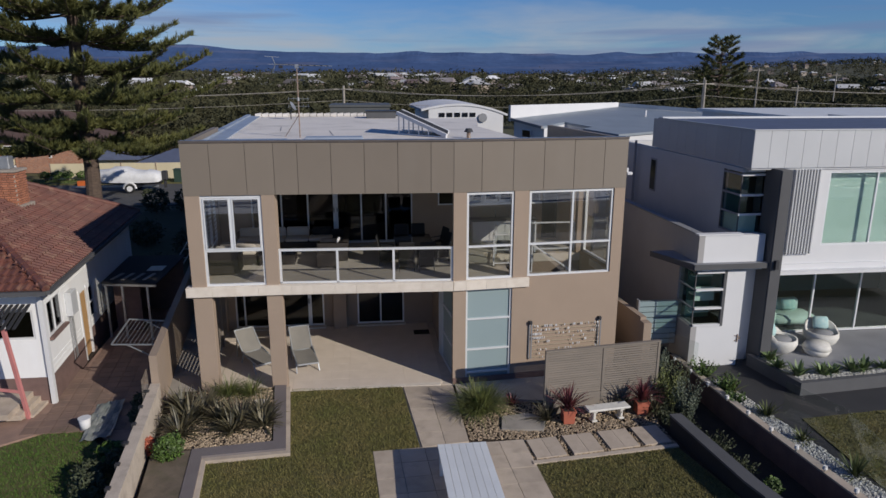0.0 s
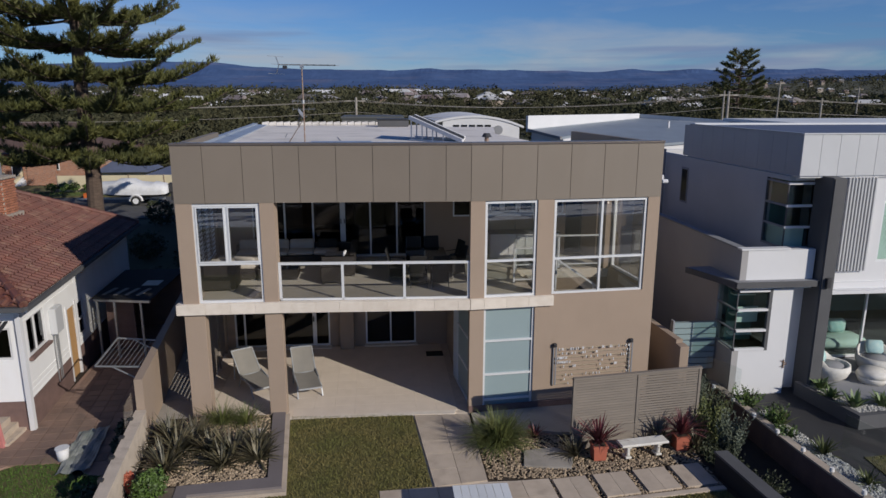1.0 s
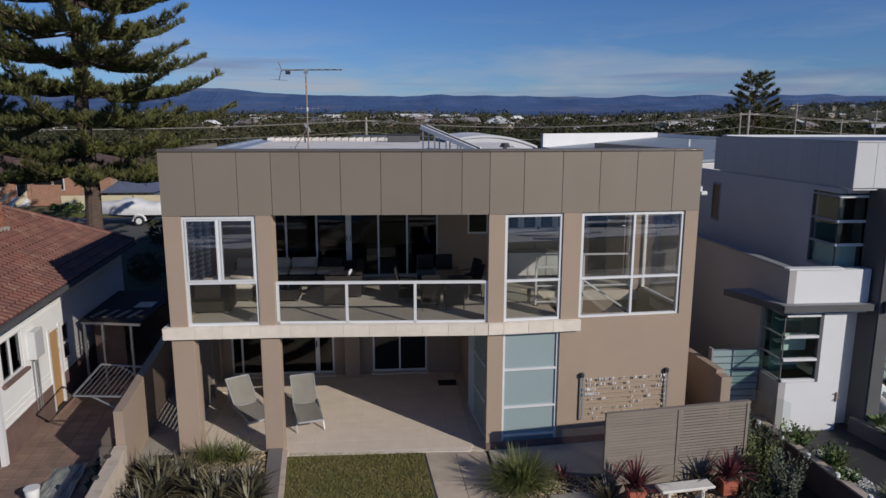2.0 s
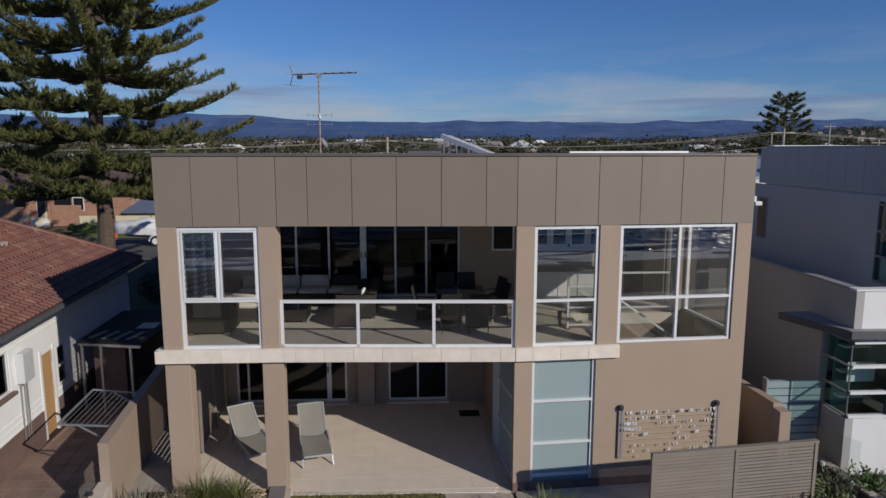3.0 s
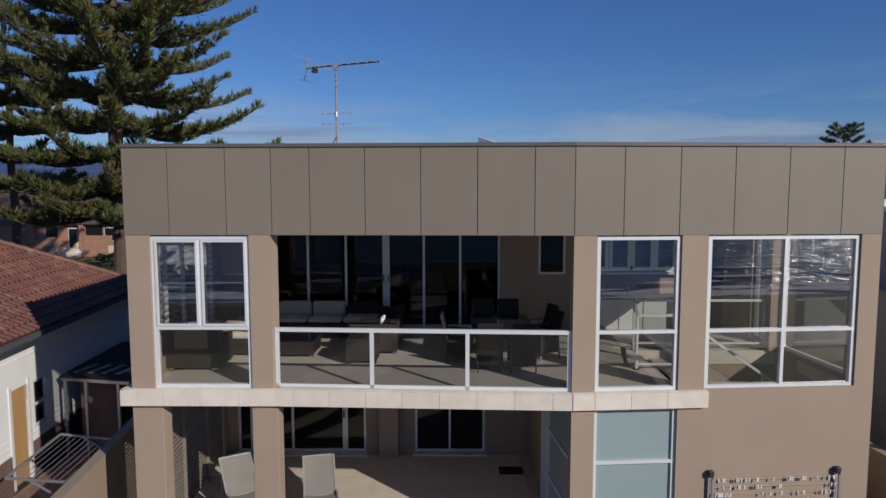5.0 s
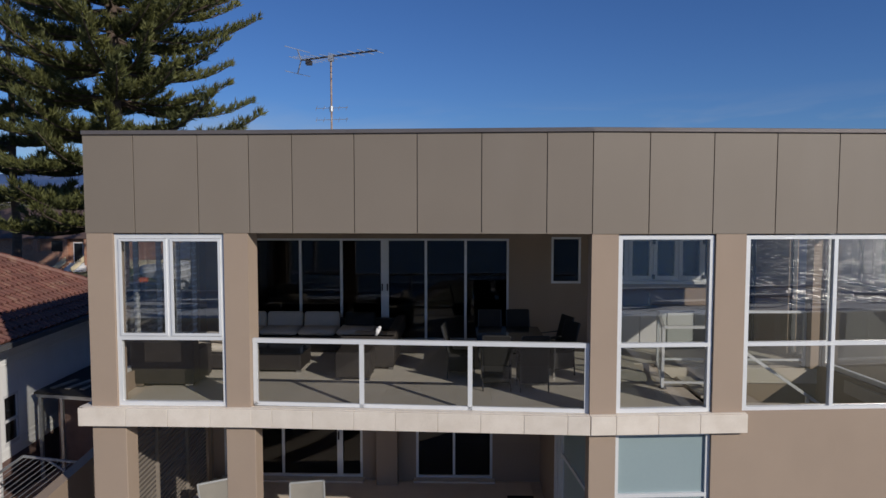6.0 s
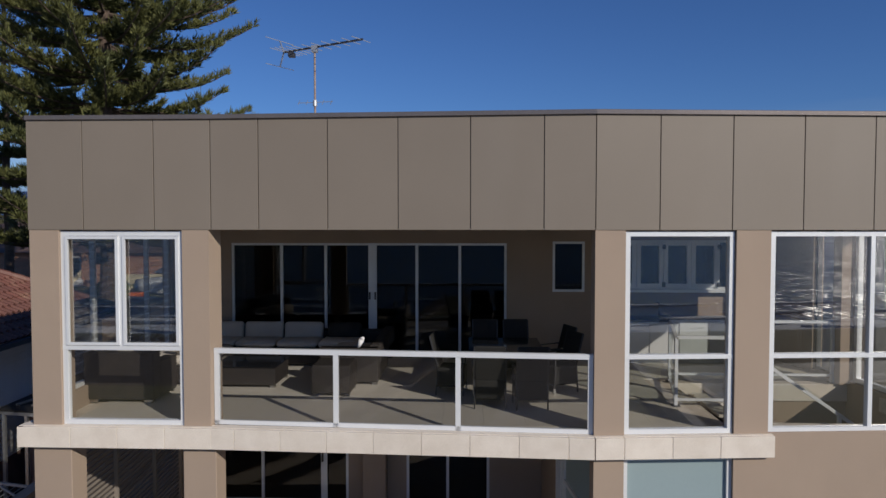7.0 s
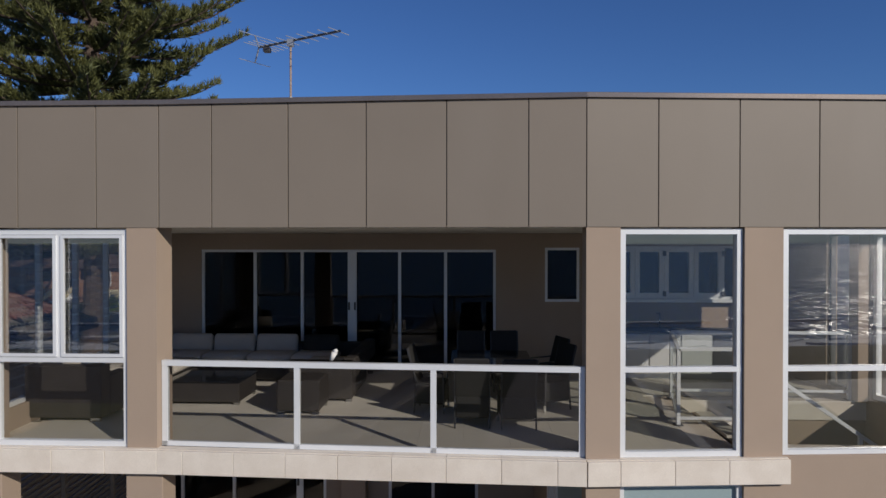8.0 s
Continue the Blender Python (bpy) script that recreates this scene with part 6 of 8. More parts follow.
for i, (x, y) in enumerate(((5.75, 16.55), (8.15, 16.85), (9.0, 16.6))):
    clump("grey_cordyline", x, y, 0, 40 + i, 75, 0.85, 0.05, "flax", "dark strappy cordyline beside the screen", "plant", 25, 85, 0.3)
for i, (x, y, s) in enumerate(((-4.75, 18.2, 0.85), (-4.4, 17.5, 0.95), (-4.1, 18.1, 0.75), (-3.55, 17.5, 0.75), (-4.5, 16.75, 0.9), (-2.95, 17.2, 0.9), (-2.4, 17.7, 0.65), (-2.3, 17.0, 0.7), (-3.1, 16.75, 0.7))):
    clump("flax", x, y, 0.1, 50 + i, 95, 1.12 * s, 0.068, "flax", "bronze-green spiky flax in pebbles", "plant", 8, 72, 0.22, 0.12, "flax clumps in the bed")
clump("tussock_grass", -3.6, 19.0, 0.1, 70, 300, 0.95, 0.018, "flax_g", "pale green tussock grass by the column", "grass", 35, 88, 0.55, 0.2)
clump("tussock_grass", -2.95, 18.95, 0.1, 71, 240, 0.85, 0.018, "flax_g", "pale green tussock grass by the column", "grass", 35, 88, 0.55, 0.2)
clump("tussock_grass", 3.9, 17.3, 0, 72, 1300, 1.25, 0.024, "flax_g", "big green tussock grass beside the path", "grass", 35, 88, 0.5, 0.25)
clump("small_cordyline", 4.95, 17.6, 0, 73, 60, 0.55, 0.04, "cordy", "small dark red cordyline in pebbles", "plant", 25, 85, 0.3)
solo("bed_stone", box(bmnew(), -2.75, -2.3, 18.2, 18.5, 0.1, 0.17, bev=0.01), "stone", "pale flat stone in the flax bed", "stone")
for name, x, y, z, sx, sz, seed, mt, label in (("green_shrub", -4.45, 15.55, 0.42, 0.48, 0.36, 81, "shrub", "bright green round shrub"), ("brown_shrub", -5.0, 15.9, 0.3, 0.2, 0.25, 82, "terracotta", "small dry orange-brown shrub"),
                                                ("silver_shrub", 9.65, 17.3, 0.30, 0.42, 0.85, 83, "flax_g", "olive green upright shrub in the side bed"), ("silver_shrub", 9.9, 16.5, 0.30, 0.35, 0.85, 84, "bluegreen", "grey-green upright shrub in the side bed"), ("silver_shrub", 9.75, 18.3, 0.30, 0.45, 0.85, 85, "bluegreen", "grey-green upright shrub in the side bed"), ("dark_shrub", 9.45, 15.85, 0.15, 0.42, 0.35, 91, "darkleaf", "low dark green shrub in shade"), ("dark_shrub", 9.3, 16.5, 0.2, 0.4, 0.4, 92, "darkleaf", "low dark green shrub in shade"), ("dark_shrub", 10.1, 15.3, -0.20, 0.5, 0.35, 86, "darkleaf", "low dark green shrub in shade"), ("dark_shrub", 10.3, 14.2, -0.25, 0.4, 0.3, 87, "darkleaf", "low dark green shrub in shade"), ("green_shrub", 10.6, 13.2, -0.30, 0.25, 0.25, 88, "shrub", "small bright green shrub"), ("dark_shrub", 10.2, 17.9, 0.30, 0.4, 0.85, 89, "darkleaf", "low dark green shrub in shade"), ("silver_shrub", 10.1, 19.0, 0.30, 0.4, 0.85, 90, "bluegreen", "grey-green upright shrub in the side bed")):
    ob = thing(name, (x, y, z - sz), label, "shrub")
    if name == "silver_shrub":
        part("leaves", sprigs(seed, (x, y, -0.55), z + sz + 0.4, sx * 0.85, 60, 0.085), mt, ob)
    elif name == "dark_shrub":
        part("leaves", sprigs(seed, (x, y, -0.55), z + sz + 0.25, sx * 0.9, 120, 0.09), mt, ob)
    else:
        part("leaves", leafball(seed, (x, y, z), (sx, sx, sz), 1500, 0.05), mt, ob)
    part("stem", tube(bmnew(), (x, y, -0.6 if "shrub" in name and x > 0 else z - sz - 0.05), (x, y, z), 0.03, 0.015, 6), "bark", ob)

# white slatted table on the paving
tab = thing("outdoor_table", (2.9, 13.2, 0), "long white slatted outdoor table", "table")
for i in range(7):
    x = 2.33 + i * 0.175
    part("slat", box(bmnew(), x, x + 0.167, 11.6, 14.36, 0.72, 0.745, bev=0.003), "table_white", tab)
for x in (2.4, 3.45):
    for y in (11.75, 14.15):
        part("leg", box(bmnew(), x - 0.04, x + 0.04, y - 0.04, y + 0.04, 0.012, 0.70), "table_white", tab)
    part("apron", box(bmnew(), x - 0.02, x + 0.02, 11.79, 14.11, 0.62, 0.72), "table_white", tab)

# right bed and its walls
solo("sunken_bed", prism(bmnew(), [(9.2, 20.9), (11.2, 20.9), (11.42, 16), (11.82, 11.5), (13.4, 0), (12.2, 0), (9.9, 12.4), (9.2, 16.9)][::-1], -1.1, -0.55), "soil", "sunken dark soil bed beside the wall", "garden bed", kind="structure")
rk = thing("bed_wall", (9.5, 14, 0), "low black garden wall with dark flat capping", "kerb")
part("wall", prism(bmnew(), [(9.00, 15.6), (9.28, 15.6), (9.60, 12.4), (12.0, 0), (11.74, 0), (9.30, 12.4)][::-1], -1.1, 0.44), "dark_kerb", rk)
part("capping", prism(bmnew(), [(8.97, 15.62), (9.31, 15.62), (9.63, 12.4), (12.03, 0), (11.71, 0), (9.27, 12.4)][::-1], 0.44, 0.50), "char", rk, "dark grey flat capping")
rb = thing("garden_wall", (11.5, 15, -0.4), "low garden wall with cream capping and small lights", "wall")
part("wall", prism(bmnew(), [(11.18, 20.2), (11.36, 20.2), (11.58, 16), (12.0, 11.5), (13.6, 0), (13.4, 0), (11.8, 11.5), (11.40, 16)][::-1], -1.1, 0.18), "brown_base", rb)
part("capping", prism(bmnew(), [(11.16, 20.2), (11.38, 20.2), (11.60, 16), (12.02, 11.5), (13.62, 0), (13.38, 0), (11.78, 11.5), (11.38, 16)][::-1], 0.18, 0.23), "paver", rb, "cream wall capping")
for i in range(9):
    y = 19.55 - i * 0.95
    x = 11.0 + (19.55 - y) * 0.105
    lob = thing("garden_light", (x, y, 0.23), "small white bollard light on the wall", "lamp", "lights along the wall")
    part("stem", tube(bmnew(), (x, y, 0.22), (x, y, 0.30), 0.02), "galv", lob)
    part("head", tube(bmnew(), (x, y, 0.30), (x, y, 0.39), 0.06, 0.05, 10), "lamp_white", lob)
solo("neighbour_paving", prism(bmnew(), [(11.4, 20.2), (11.62, 16), (12.04, 11.5), (13.64, 0), (40, 0), (40, 30), (9.5, 30), (9.5, 21.0), (11.4, 20.6)][::-1], -1.1, 0.0), "dark_pave", "charcoal paved terrace and path", "paving", kind="structure")
solo("neighbour_lawn", prism(bmnew(), [(13.1, 15.75), (24, 16.6), (24, 4), (14.0, 4), (12.9, 12.5)][::-1], 0.0, 0.03), "grass", "green lawn next door", "lawn", kind="structure")
grass_patch("lawn_grass", 13, [(13.15, 15.72), (18, 16.1), (17, 10), (13.3, 10), (12.95, 12.5)], 16000, 0.05, 0.03, "blade", "green lawn grass next door")
WPB = [(11.75, 18.4), (12.1, 18.5), (12.3, 16.4), (12.55, 14.6), (12.75, 12.4), (13.0, 11.0), (12.25, 11.0), (11.85, 15)]
solo("pebble_bed", prism(bmnew(), WPB, 0.0, 0.03), "wpebble", "white pebble strip", "pebbles", kind="structure")
stones("white_pebbles", 23, WPB, 1900, 0.045, 0.03, "wpebble", "white garden pebbles")
stones("white_pebbles", 24, [(14.15, 17.38), (18.6, 17.76), (18.6, 18.1), (14.4, 17.9), (14.2, 19.4), (13.8, 19.4)], 1500, 0.05, 0.36, "wpebble", "white garden pebbles")
for i, (x, y, z, s) in enumerate(((14.1, 19.0, 0.36, 0.9), (14.0, 18.4, 0.36, 0.8), (14.25, 17.75, 0.36, 1.0), (15.1, 17.75, 0.36, 0.9), (15.55, 17.85, 0.36, 0.7), (16.2, 17.85, 0.36, 1.0), (16.7, 17.95, 0.36, 0.9), (17.4, 17.95, 0.36, 0.8))):
    clump("agave", x, y, z, 100 + i, 34, 0.58 * s, 0.14, "agave", "green agave rosette in white pebbles", "plant", 20, 75, 0.1, 0.05, "agaves in the planter")
for i, (x, y, s) in enumerate(((11.8, 18.9, 1.0), (12.0, 17.6, 1.0), (12.15, 16.0, 1.0), (12.3, 14.6, 0.8), (12.55, 12.9, 1.3))):
    clump("yucca", x, y, 0.0, 120 + i, 60, 0.62 * s, 0.05, "flax_g", "green spiky yucca in white pebbles", "plant", 15, 85, 0.2)
for i, (x, y, s) in enumerate(((11.55, 18.7, 0.35), (11.8, 17.7, 0.35), (11.65, 16.9, 0.22))):
    ob = thing("strip_shrub", (x, y, 0.02), "loose green shrub in the pebble strip", "shrub")
    part("leaves", sprigs(140 + i, (x, y, 0.02), s * 1.5, s, 45, 0.11), "shrub", ob)
    part("stem", tube(bmnew(), (x, y, 0.0), (x, y, s), 0.02, 0.01, 6), "bark", ob)
gp = thing("glass_fence", (12.8, 14, 0), "frameless clear glass fence panels", "fence")
for p, q in (((10.95, 20.0), (11.45, 18.9)), ((12.55, 15.9), (13.1, 14.2)), ((13.1, 14.1), (12.7, 12.0))):
    part("pane", bar(bmnew(), (*p, 0.62), (*q, 0.62), 0.012, 1.1), "clear", gp)
orn = thing("gecko_ornament", (13.2, 19.6, 0.95), "small bronze gecko ornament on the white wall", "ornament")
part("body", (lambda bm: bar(bm, (13.2, 19.59, 0.85), (13.2, 19.59, 1.12), 0.05, 0.03) and bar(bm, (13.1, 19.59, 0.88), (13.3, 19.59, 0.98), 0.02, 0.02) and bar(bm, (13.1, 19.59, 1.08), (13.3, 19.59, 1.0), 0.02, 0.02))(bmnew()), "rust", orn)
lou = thing("louvre_screen", (10.6, 20.6, 0), "pale louvred glass side screen", "screen")
for i in range(8):
    part("louvre", box(bmnew(), 10.05, 11.45, 20.55, 20.68, 0.5 + i * 0.2, 0.52 + i * 0.2 + 0.15), "frost", lou)
part("post", box(bmnew(), 10.0, 10.05, 20.5, 20.7, 0.0, 2.15), "mid_grey", lou)

# clothes line folded against the wall, with pegs left on its wires
art = thing("clothes_line", (7.1, 19.5, 0.6), "wall-mounted clothes line hung with small white pegs", "clothes line")
a0, a1 = s_of(R_, 5.93), s_of(R_, 8.3)
for s in (a0, a1):
    bm = bmnew()
    bar(bm, fR @ Vector((s, -0.07, 0.70)), fR @ Vector((s, -0.07, 1.86)), 0.03, 0.04)
    bar(bm, fR @ Vector((s, -0.07, 1.86)), fR @ Vector((s - 0.03, -0.03, 1.96)), 0.03, 0.04)
    bar(bm, fR @ Vector((s - 0.06, -0.02, 0.70)), fR @ Vector((s - 0.06, -0.02, 1.94)), 0.05, 0.03)
    part("arm", bm, "mid_grey", art, "grey folding arm")
    part("bracket", box(bmnew(), s - 0.09, s + 0.02, -0.1, 0.0, 1.88, 2.0, fR, bev=0.02), "dark", art)
rnd = random.Random(9)
peg_me = mesh_of("peg", (lambda bm: box(bm, -0.013, 0.013, -0.008, 0.008, -0.045, 0.03, bev=0.003))(bmnew()), "white")
for k in range(9):
    z = 0.74 + k * 0.135
    part("wire", bar(bmnew(), fR @ Vector((a0, -0.06, z)), fR @ Vector((a1, -0.06, z)), 0.007, 0.007), "cream", art)
    for i in range((6, 9, 7, 5, 10, 14, 20, 13, 22)[k]):
        s = a0 + 0.06 + 0.045 * (i % 8) if k in (5, 6) and i < 7 else rnd.uniform(a0 + 0.05, a1 - 0.05)
        piece("peg", peg_me, art, fR @ pose(s, -0.075, z, 0, rnd.uniform(-15, 15), rnd.uniform(-30, 30)))


# ---- patio loungers and mat ----
def lounger(loc, rz):
    ob = thing("sun_lounger", (0, 0, 0), "grey sling sun lounger with raised back", "lounger", "loungers on the patio")
    bm = bmnew()
    for s in (-0.34, 0.34):
        bar(bm, (s, -0.78, 0.32), (s, 0.42, 0.36), 0.035, 0.05)
    bar(bm, (-0.34, -0.78, 0.32), (0.34, -0.78, 0.32), 0.035, 0.05)
    bar(bm, (-0.34, 0.42, 0.36), (0.34, 0.42, 0.36), 0.035, 0.04)
    part("frame", bm, "alu_grey", ob, "grey metal frame")
    for s in (-0.36, 0.36):
        part("leg", bar(bmnew(), (s * 1.04, -0.72, 0.0), (s, -0.5, 0.33), 0.035, 0.035), "alu_grey", ob)
        part("leg", bar(bmnew(), (s * 1.04, 0.5, 0.0), (s, 0.3, 0.36), 0.035, 0.035), "alu_grey", ob)
        part("arm", bar(bmnew(), (s, -0.1, 0.36), (s, 0.42, 0.44), 0.03, 0.03), "alu_grey", ob)
    top = Vector((0, 1.12, 0.98))
    bm = bmnew()
    for s in (-0.34, 0.34):
        bar(bm, (s, 0.42, 0.37), (s, top.y, top.z), 0.035, 0.035)
    bar(bm, (-0.34, top.y, top.z), (0.34, top.y, top.z), 0.035, 0.035)
    bk = part("backrest", bm, "alu_grey", ob)

    def sling(rows):
        """A sheet of fabric hung between the side rails, sagging a little."""
        v = bmnew()
        g = [[v.verts.new((-0.325 + 0.65 * i / 6, y, z - 0.03 * math.sin(math.pi * i / 6))) for i in range(7)] for y, z in rows]
        h = [[v.verts.new(p.co - Vector((0, -0.004, 0.012))) for p in r] for r in g]
        for a, b in zip(g, g[1:]):
            for i in range(6):
                v.faces.new((a[i], a[i + 1], b[i + 1], b[i]))
        for a, b in zip(h, h[1:]):
            for i in range(6):
                v.faces.new((a[i], b[i], b[i + 1], a[i + 1]))
        return v
    part("seat", sling([(-0.78 + 0.2 * k, 0.35 + 0.006 * k) for k in range(7)]), "sling", ob, "", True)
    part("sling", sling([(0.43 + 0.115 * k, 0.385 + 0.099 * k) for k in range(7)]), "sling", bk, "", True)
    for s in (-0.32, 0.32):
        part("prop", bar(bmnew(), (s, 0.95, 0.8), (s, 1.02, 0.02), 0.03, 0.03), "alu_grey", ob)
    ob.matrix_basis = pose(*loc, 0, 0, rz)
    return ob


l1 = lounger((-1.50, 21.32, 0.02), 13.9)
copy_thing(l1, pose(-3.09, 21.42, 0.02, 0, 0, 31.5))
solo("door_mat", box(bmnew(), 2.45, 3.05, 23.6, 24.05, 0.02, 0.035, bev=0.004), "rubber", "black rubber door mat", "mat")

# ---- balcony lounge and dining ----
def wicker_block(x0, x1, y0, y1, z0, z1, parent, name="base"):
    ob = part(name, box(bmnew(), x0, x1, y0, y1, z0, z1, bev=0.02), "wicker", parent)
    bm = bmnew()
    z = z0 + 0.05
    while z < z1 - 0.02:
        box(bm, x0 - 0.004, x1 + 0.004, y0 - 0.004, y1 + 0.004, z, z + 0.02)
        z += 0.045
    part("weave", bm, "wicker", ob)
    return ob


F = Z_FL
sofa = thing("corner_sofa", (-2.2, 23.4, F), "dark wicker corner sofa with cream cushions", "sofa")
wicker_block(-4.0, -0.1, 23.4, 24.35, F + 0.05, F + 0.36, sofa)
wicker_block(-4.0, -0.1, 24.2, 24.42, F + 0.36, F + 0.62, sofa, "back")
wicker_block(-0.95, 0.08, 22.1, 23.4, F + 0.05, F + 0.36, sofa)
wicker_block(-0.95, 0.08, 21.92, 22.1, F + 0.05, F + 0.66, sofa, "arm")
wicker_block(-0.1, 0.1, 22.1, 24.4, F + 0.36, F + 0.68, sofa, "back")
for i in range(4):
    x = -3.87 + i * 0.843
    part("seat_cushion", box(bmnew(), x, x + 0.82, 23.42, 24.1, F + 0.37, F + 0.5, bev=0.045), "cushion", sofa, "cream cushion", True)
    if i < 3:
        part("back_cushion", box(bmnew(), -0.405, 0.405, -0.08, 0.08, -0.2, 0.2, pose(x + 0.41, 24.1, F + 0.60, -10), bev=0.05), "cushion", sofa, "cream cushion", True)
part("back_cushion", box(bmnew(), -0.35, 0.35, -0.08, 0.08, -0.2, 0.2, pose(-0.9, 24.08, F + 0.6, -10), bev=0.05), "black", sofa, "dark cushion", True)
for y in (22.15, 22.8):
    part("seat_cushion", box(bmnew(), -0.93, -0.12, y, y + 0.62, F + 0.37, F + 0.5, bev=0.045), "cushion", sofa, "", True)
for p in ((-3.9, 23.5), (-0.88, 21.98), (0.02, 21.98), (0.02, 24.3)):
    part("foot", box(bmnew(), p[0] - 0.05, p[0] + 0.05, p[1] - 0.03, p[1] + 0.03, F, F + 0.05), "chrome", sofa)
ot = thing("wicker_ottoman", (-0.6, 21.45, F), "dark wicker ottoman before the sofa", "ottoman")
wicker_block(-0.91, -0.27, 21.1, 21.75, F + 0.05, F + 0.52, ot)
for p in ((-0.85, 21.15), (-0.33, 21.15), (-0.85, 21.7), (-0.33, 21.7)):
    part("foot", box(bmnew(), p[0] - 0.05, p[0] + 0.05, p[1] - 0.03, p[1] + 0.03, F, F + 0.05), "chrome", ot)
arm = thing("wicker_armchair", (-3.85, 21, F), "dark wicker armchair with cream cushion", "armchair")
wicker_block(-4.45, -3.32, 20.6, 20.85, F + 0.05, F + 0.80, arm, "back")
wicker_block(-4.45, -4.25, 20.85, 21.45, F + 0.05, F + 0.62, arm, "arm")
wicker_block(-3.52, -3.32, 20.85, 21.45, F + 0.05, F + 0.62, arm, "arm")
wicker_block(-4.25, -3.52, 20.85, 21.45, F + 0.05, F + 0.36, arm)
part("seat_cushion", box(bmnew(), -4.23, -3.54, 20.87, 21.45, F + 0.37, F + 0.54, bev=0.05), "cushion", arm, "cream cushion", True)
part("back_cushion", box(bmnew(), -4.05, -3.5, 20.8, 20.95, F + 0.5, F + 0.92, bev=0.05), "cushion", arm, "cream cushion", True)
for p in ((-4.3, 20.65), (-3.42, 20.65), (-4.3, 21.4), (-3.42, 21.4)):
    part("foot", box(bmnew(), p[0] - 0.07, p[0] + 0.07, p[1] - 0.03, p[1] + 0.03, F, F + 0.05), "chrome", arm)
dy_ = thing("day_bed", (-3.4, 22.3, F), "wicker day bed with cream cushion", "sofa")
wicker_block(-4.4, -2.95, 21.75, 23.2, F + 0.05, F + 0.34, dy_)
part("seat_cushion", box(bmnew(), -4.35, -2.97, 21.77, 23.18, F + 0.35, F + 0.5, bev=0.05), "cushion", dy_, "cream cushion", True)
part("back_cushion", box(bmnew(), -0.35, 0.35, -0.07, 0.07, -0.22, 0.22, pose(-3.25, 21.95, F + 0.58, 50, 0, -20), bev=0.05), "cushion", dy_, "cream cushion", True)
for p in ((-4.3, 21.8), (-3.05, 21.8), (-3.05, 23.1)):
    part("foot", box(bmnew(), p[0] - 0.05, p[0] + 0.05, p[1] - 0.03, p[1] + 0.03, F, F + 0.05), "chrome", dy_)
ct = thing("coffee_table", (-2.2, 22.0, F), "low dark wicker coffee table with glass top", "table")
wicker_block(-2.85, -1.68, 21.65, 22.5, F + 0.04, F + 0.36, ct)
part("glass_top", box(bmnew(), -2.88, -1.65, 21.62, 22.53, F + 0.365, F + 0.38), "door_black", ct, "dark glass top")
for p in ((-2.8, 21.7), (-1.73, 21.7), (-1.73, 22.45), (-2.8, 22.45)):
    part("foot", box(bmnew(), p[0] - 0.05, p[0] + 0.05, p[1] - 0.03, p[1] + 0.03, F, F + 0.04), "chrome", ct)
sl_ = thing("side_lamp", (-0.2, 22.0, F + 0.66), "small white ornament on the sofa arm", "ornament")
part("body", tube(bmnew(), (-0.28, 22.0, F + 0.66), (-0.22, 22.0, F + 0.80), 0.03, 0.05, 10), "white", sl_, "", True)
part("cap", tube(bmnew(), (-0.22, 22.0, F + 0.80), (-0.18, 22.0, F + 0.84), 0.05, 0.02, 10), "white", sl_, "", True)

dt = thing("dining_table", (2.35, 21.8, F), "dark dining table with glass top and metal legs", "table")
part("tabletop", box(bmnew(), 1.68, 2.95, 20.98, 22.65, F + 0.71, F + 0.74, bev=0.004), "door_black", dt, "dark glass top")
part("frame", box(bmnew(), 1.74, 2.89, 21.04, 22.59, F + 0.64, F + 0.705), "wicker", dt)
for x in (1.78, 2.85):
    for y in (21.08, 22.55):
        part("leg", box(bmnew(), x - 0.03, x + 0.03, y - 0.03, y + 0.03, F, F + 0.64), "chrome", dt)


def dining_chair(loc, rz):
    ob = thing("dining_chair", (0, 0, 0), "black upholstered dining chair with chrome feet", "chair", "chairs round the dining table")
    part("seat", box(bmnew(), -0.24, 0.24, -0.23, 0.23, 0.14, 0.46, bev=0.025), "black", ob)
    part("backrest", box(bmnew(), -0.23, 0.23, -0.02, 0.02, -0.29, 0.27, pose(0, 0.28, 0.73, -14), bev=0.008), "black", ob)
    for s in (-0.24, 0.24):
        part("leg", bar(bmnew(), (s, -0.22, 0.0), (s, -0.2, 0.62), 0.022, 0.022), "dark", ob)
        part("leg", bar(bmnew(), (s, 0.24, 0.0), (s, 0.2, 0.5), 0.022, 0.022), "dark", ob)
        part("foot", box(bmnew(), s - 0.016, s + 0.016, -0.236, -0.204, 0.0, 0.1), "chrome", ob)
        part("back_post", bar(bmnew(), (s, 0.2, 0.45), (s, 0.345, 0.98), 0.022, 0.022), "dark", ob)
        part("arm", bar(bmnew(), (s, -0.2, 0.62), (s, 0.26, 0.64), 0.035, 0.02), "black", ob)
    ob.matrix_basis = pose(*loc, 0, 0, rz)
    return ob


dc = dining_chair((2.02, 20.72, F), 178)
for x, y, r in ((2.64, 20.68, 184), (2.0, 22.95, 0), (2.62, 22.98, 4), (1.4, 21.5, 84), (3.22, 21.72, -66), (3.22, 22.4, -70)):
    copy_thing(dc, pose(x, y, F, 0, 0, r))

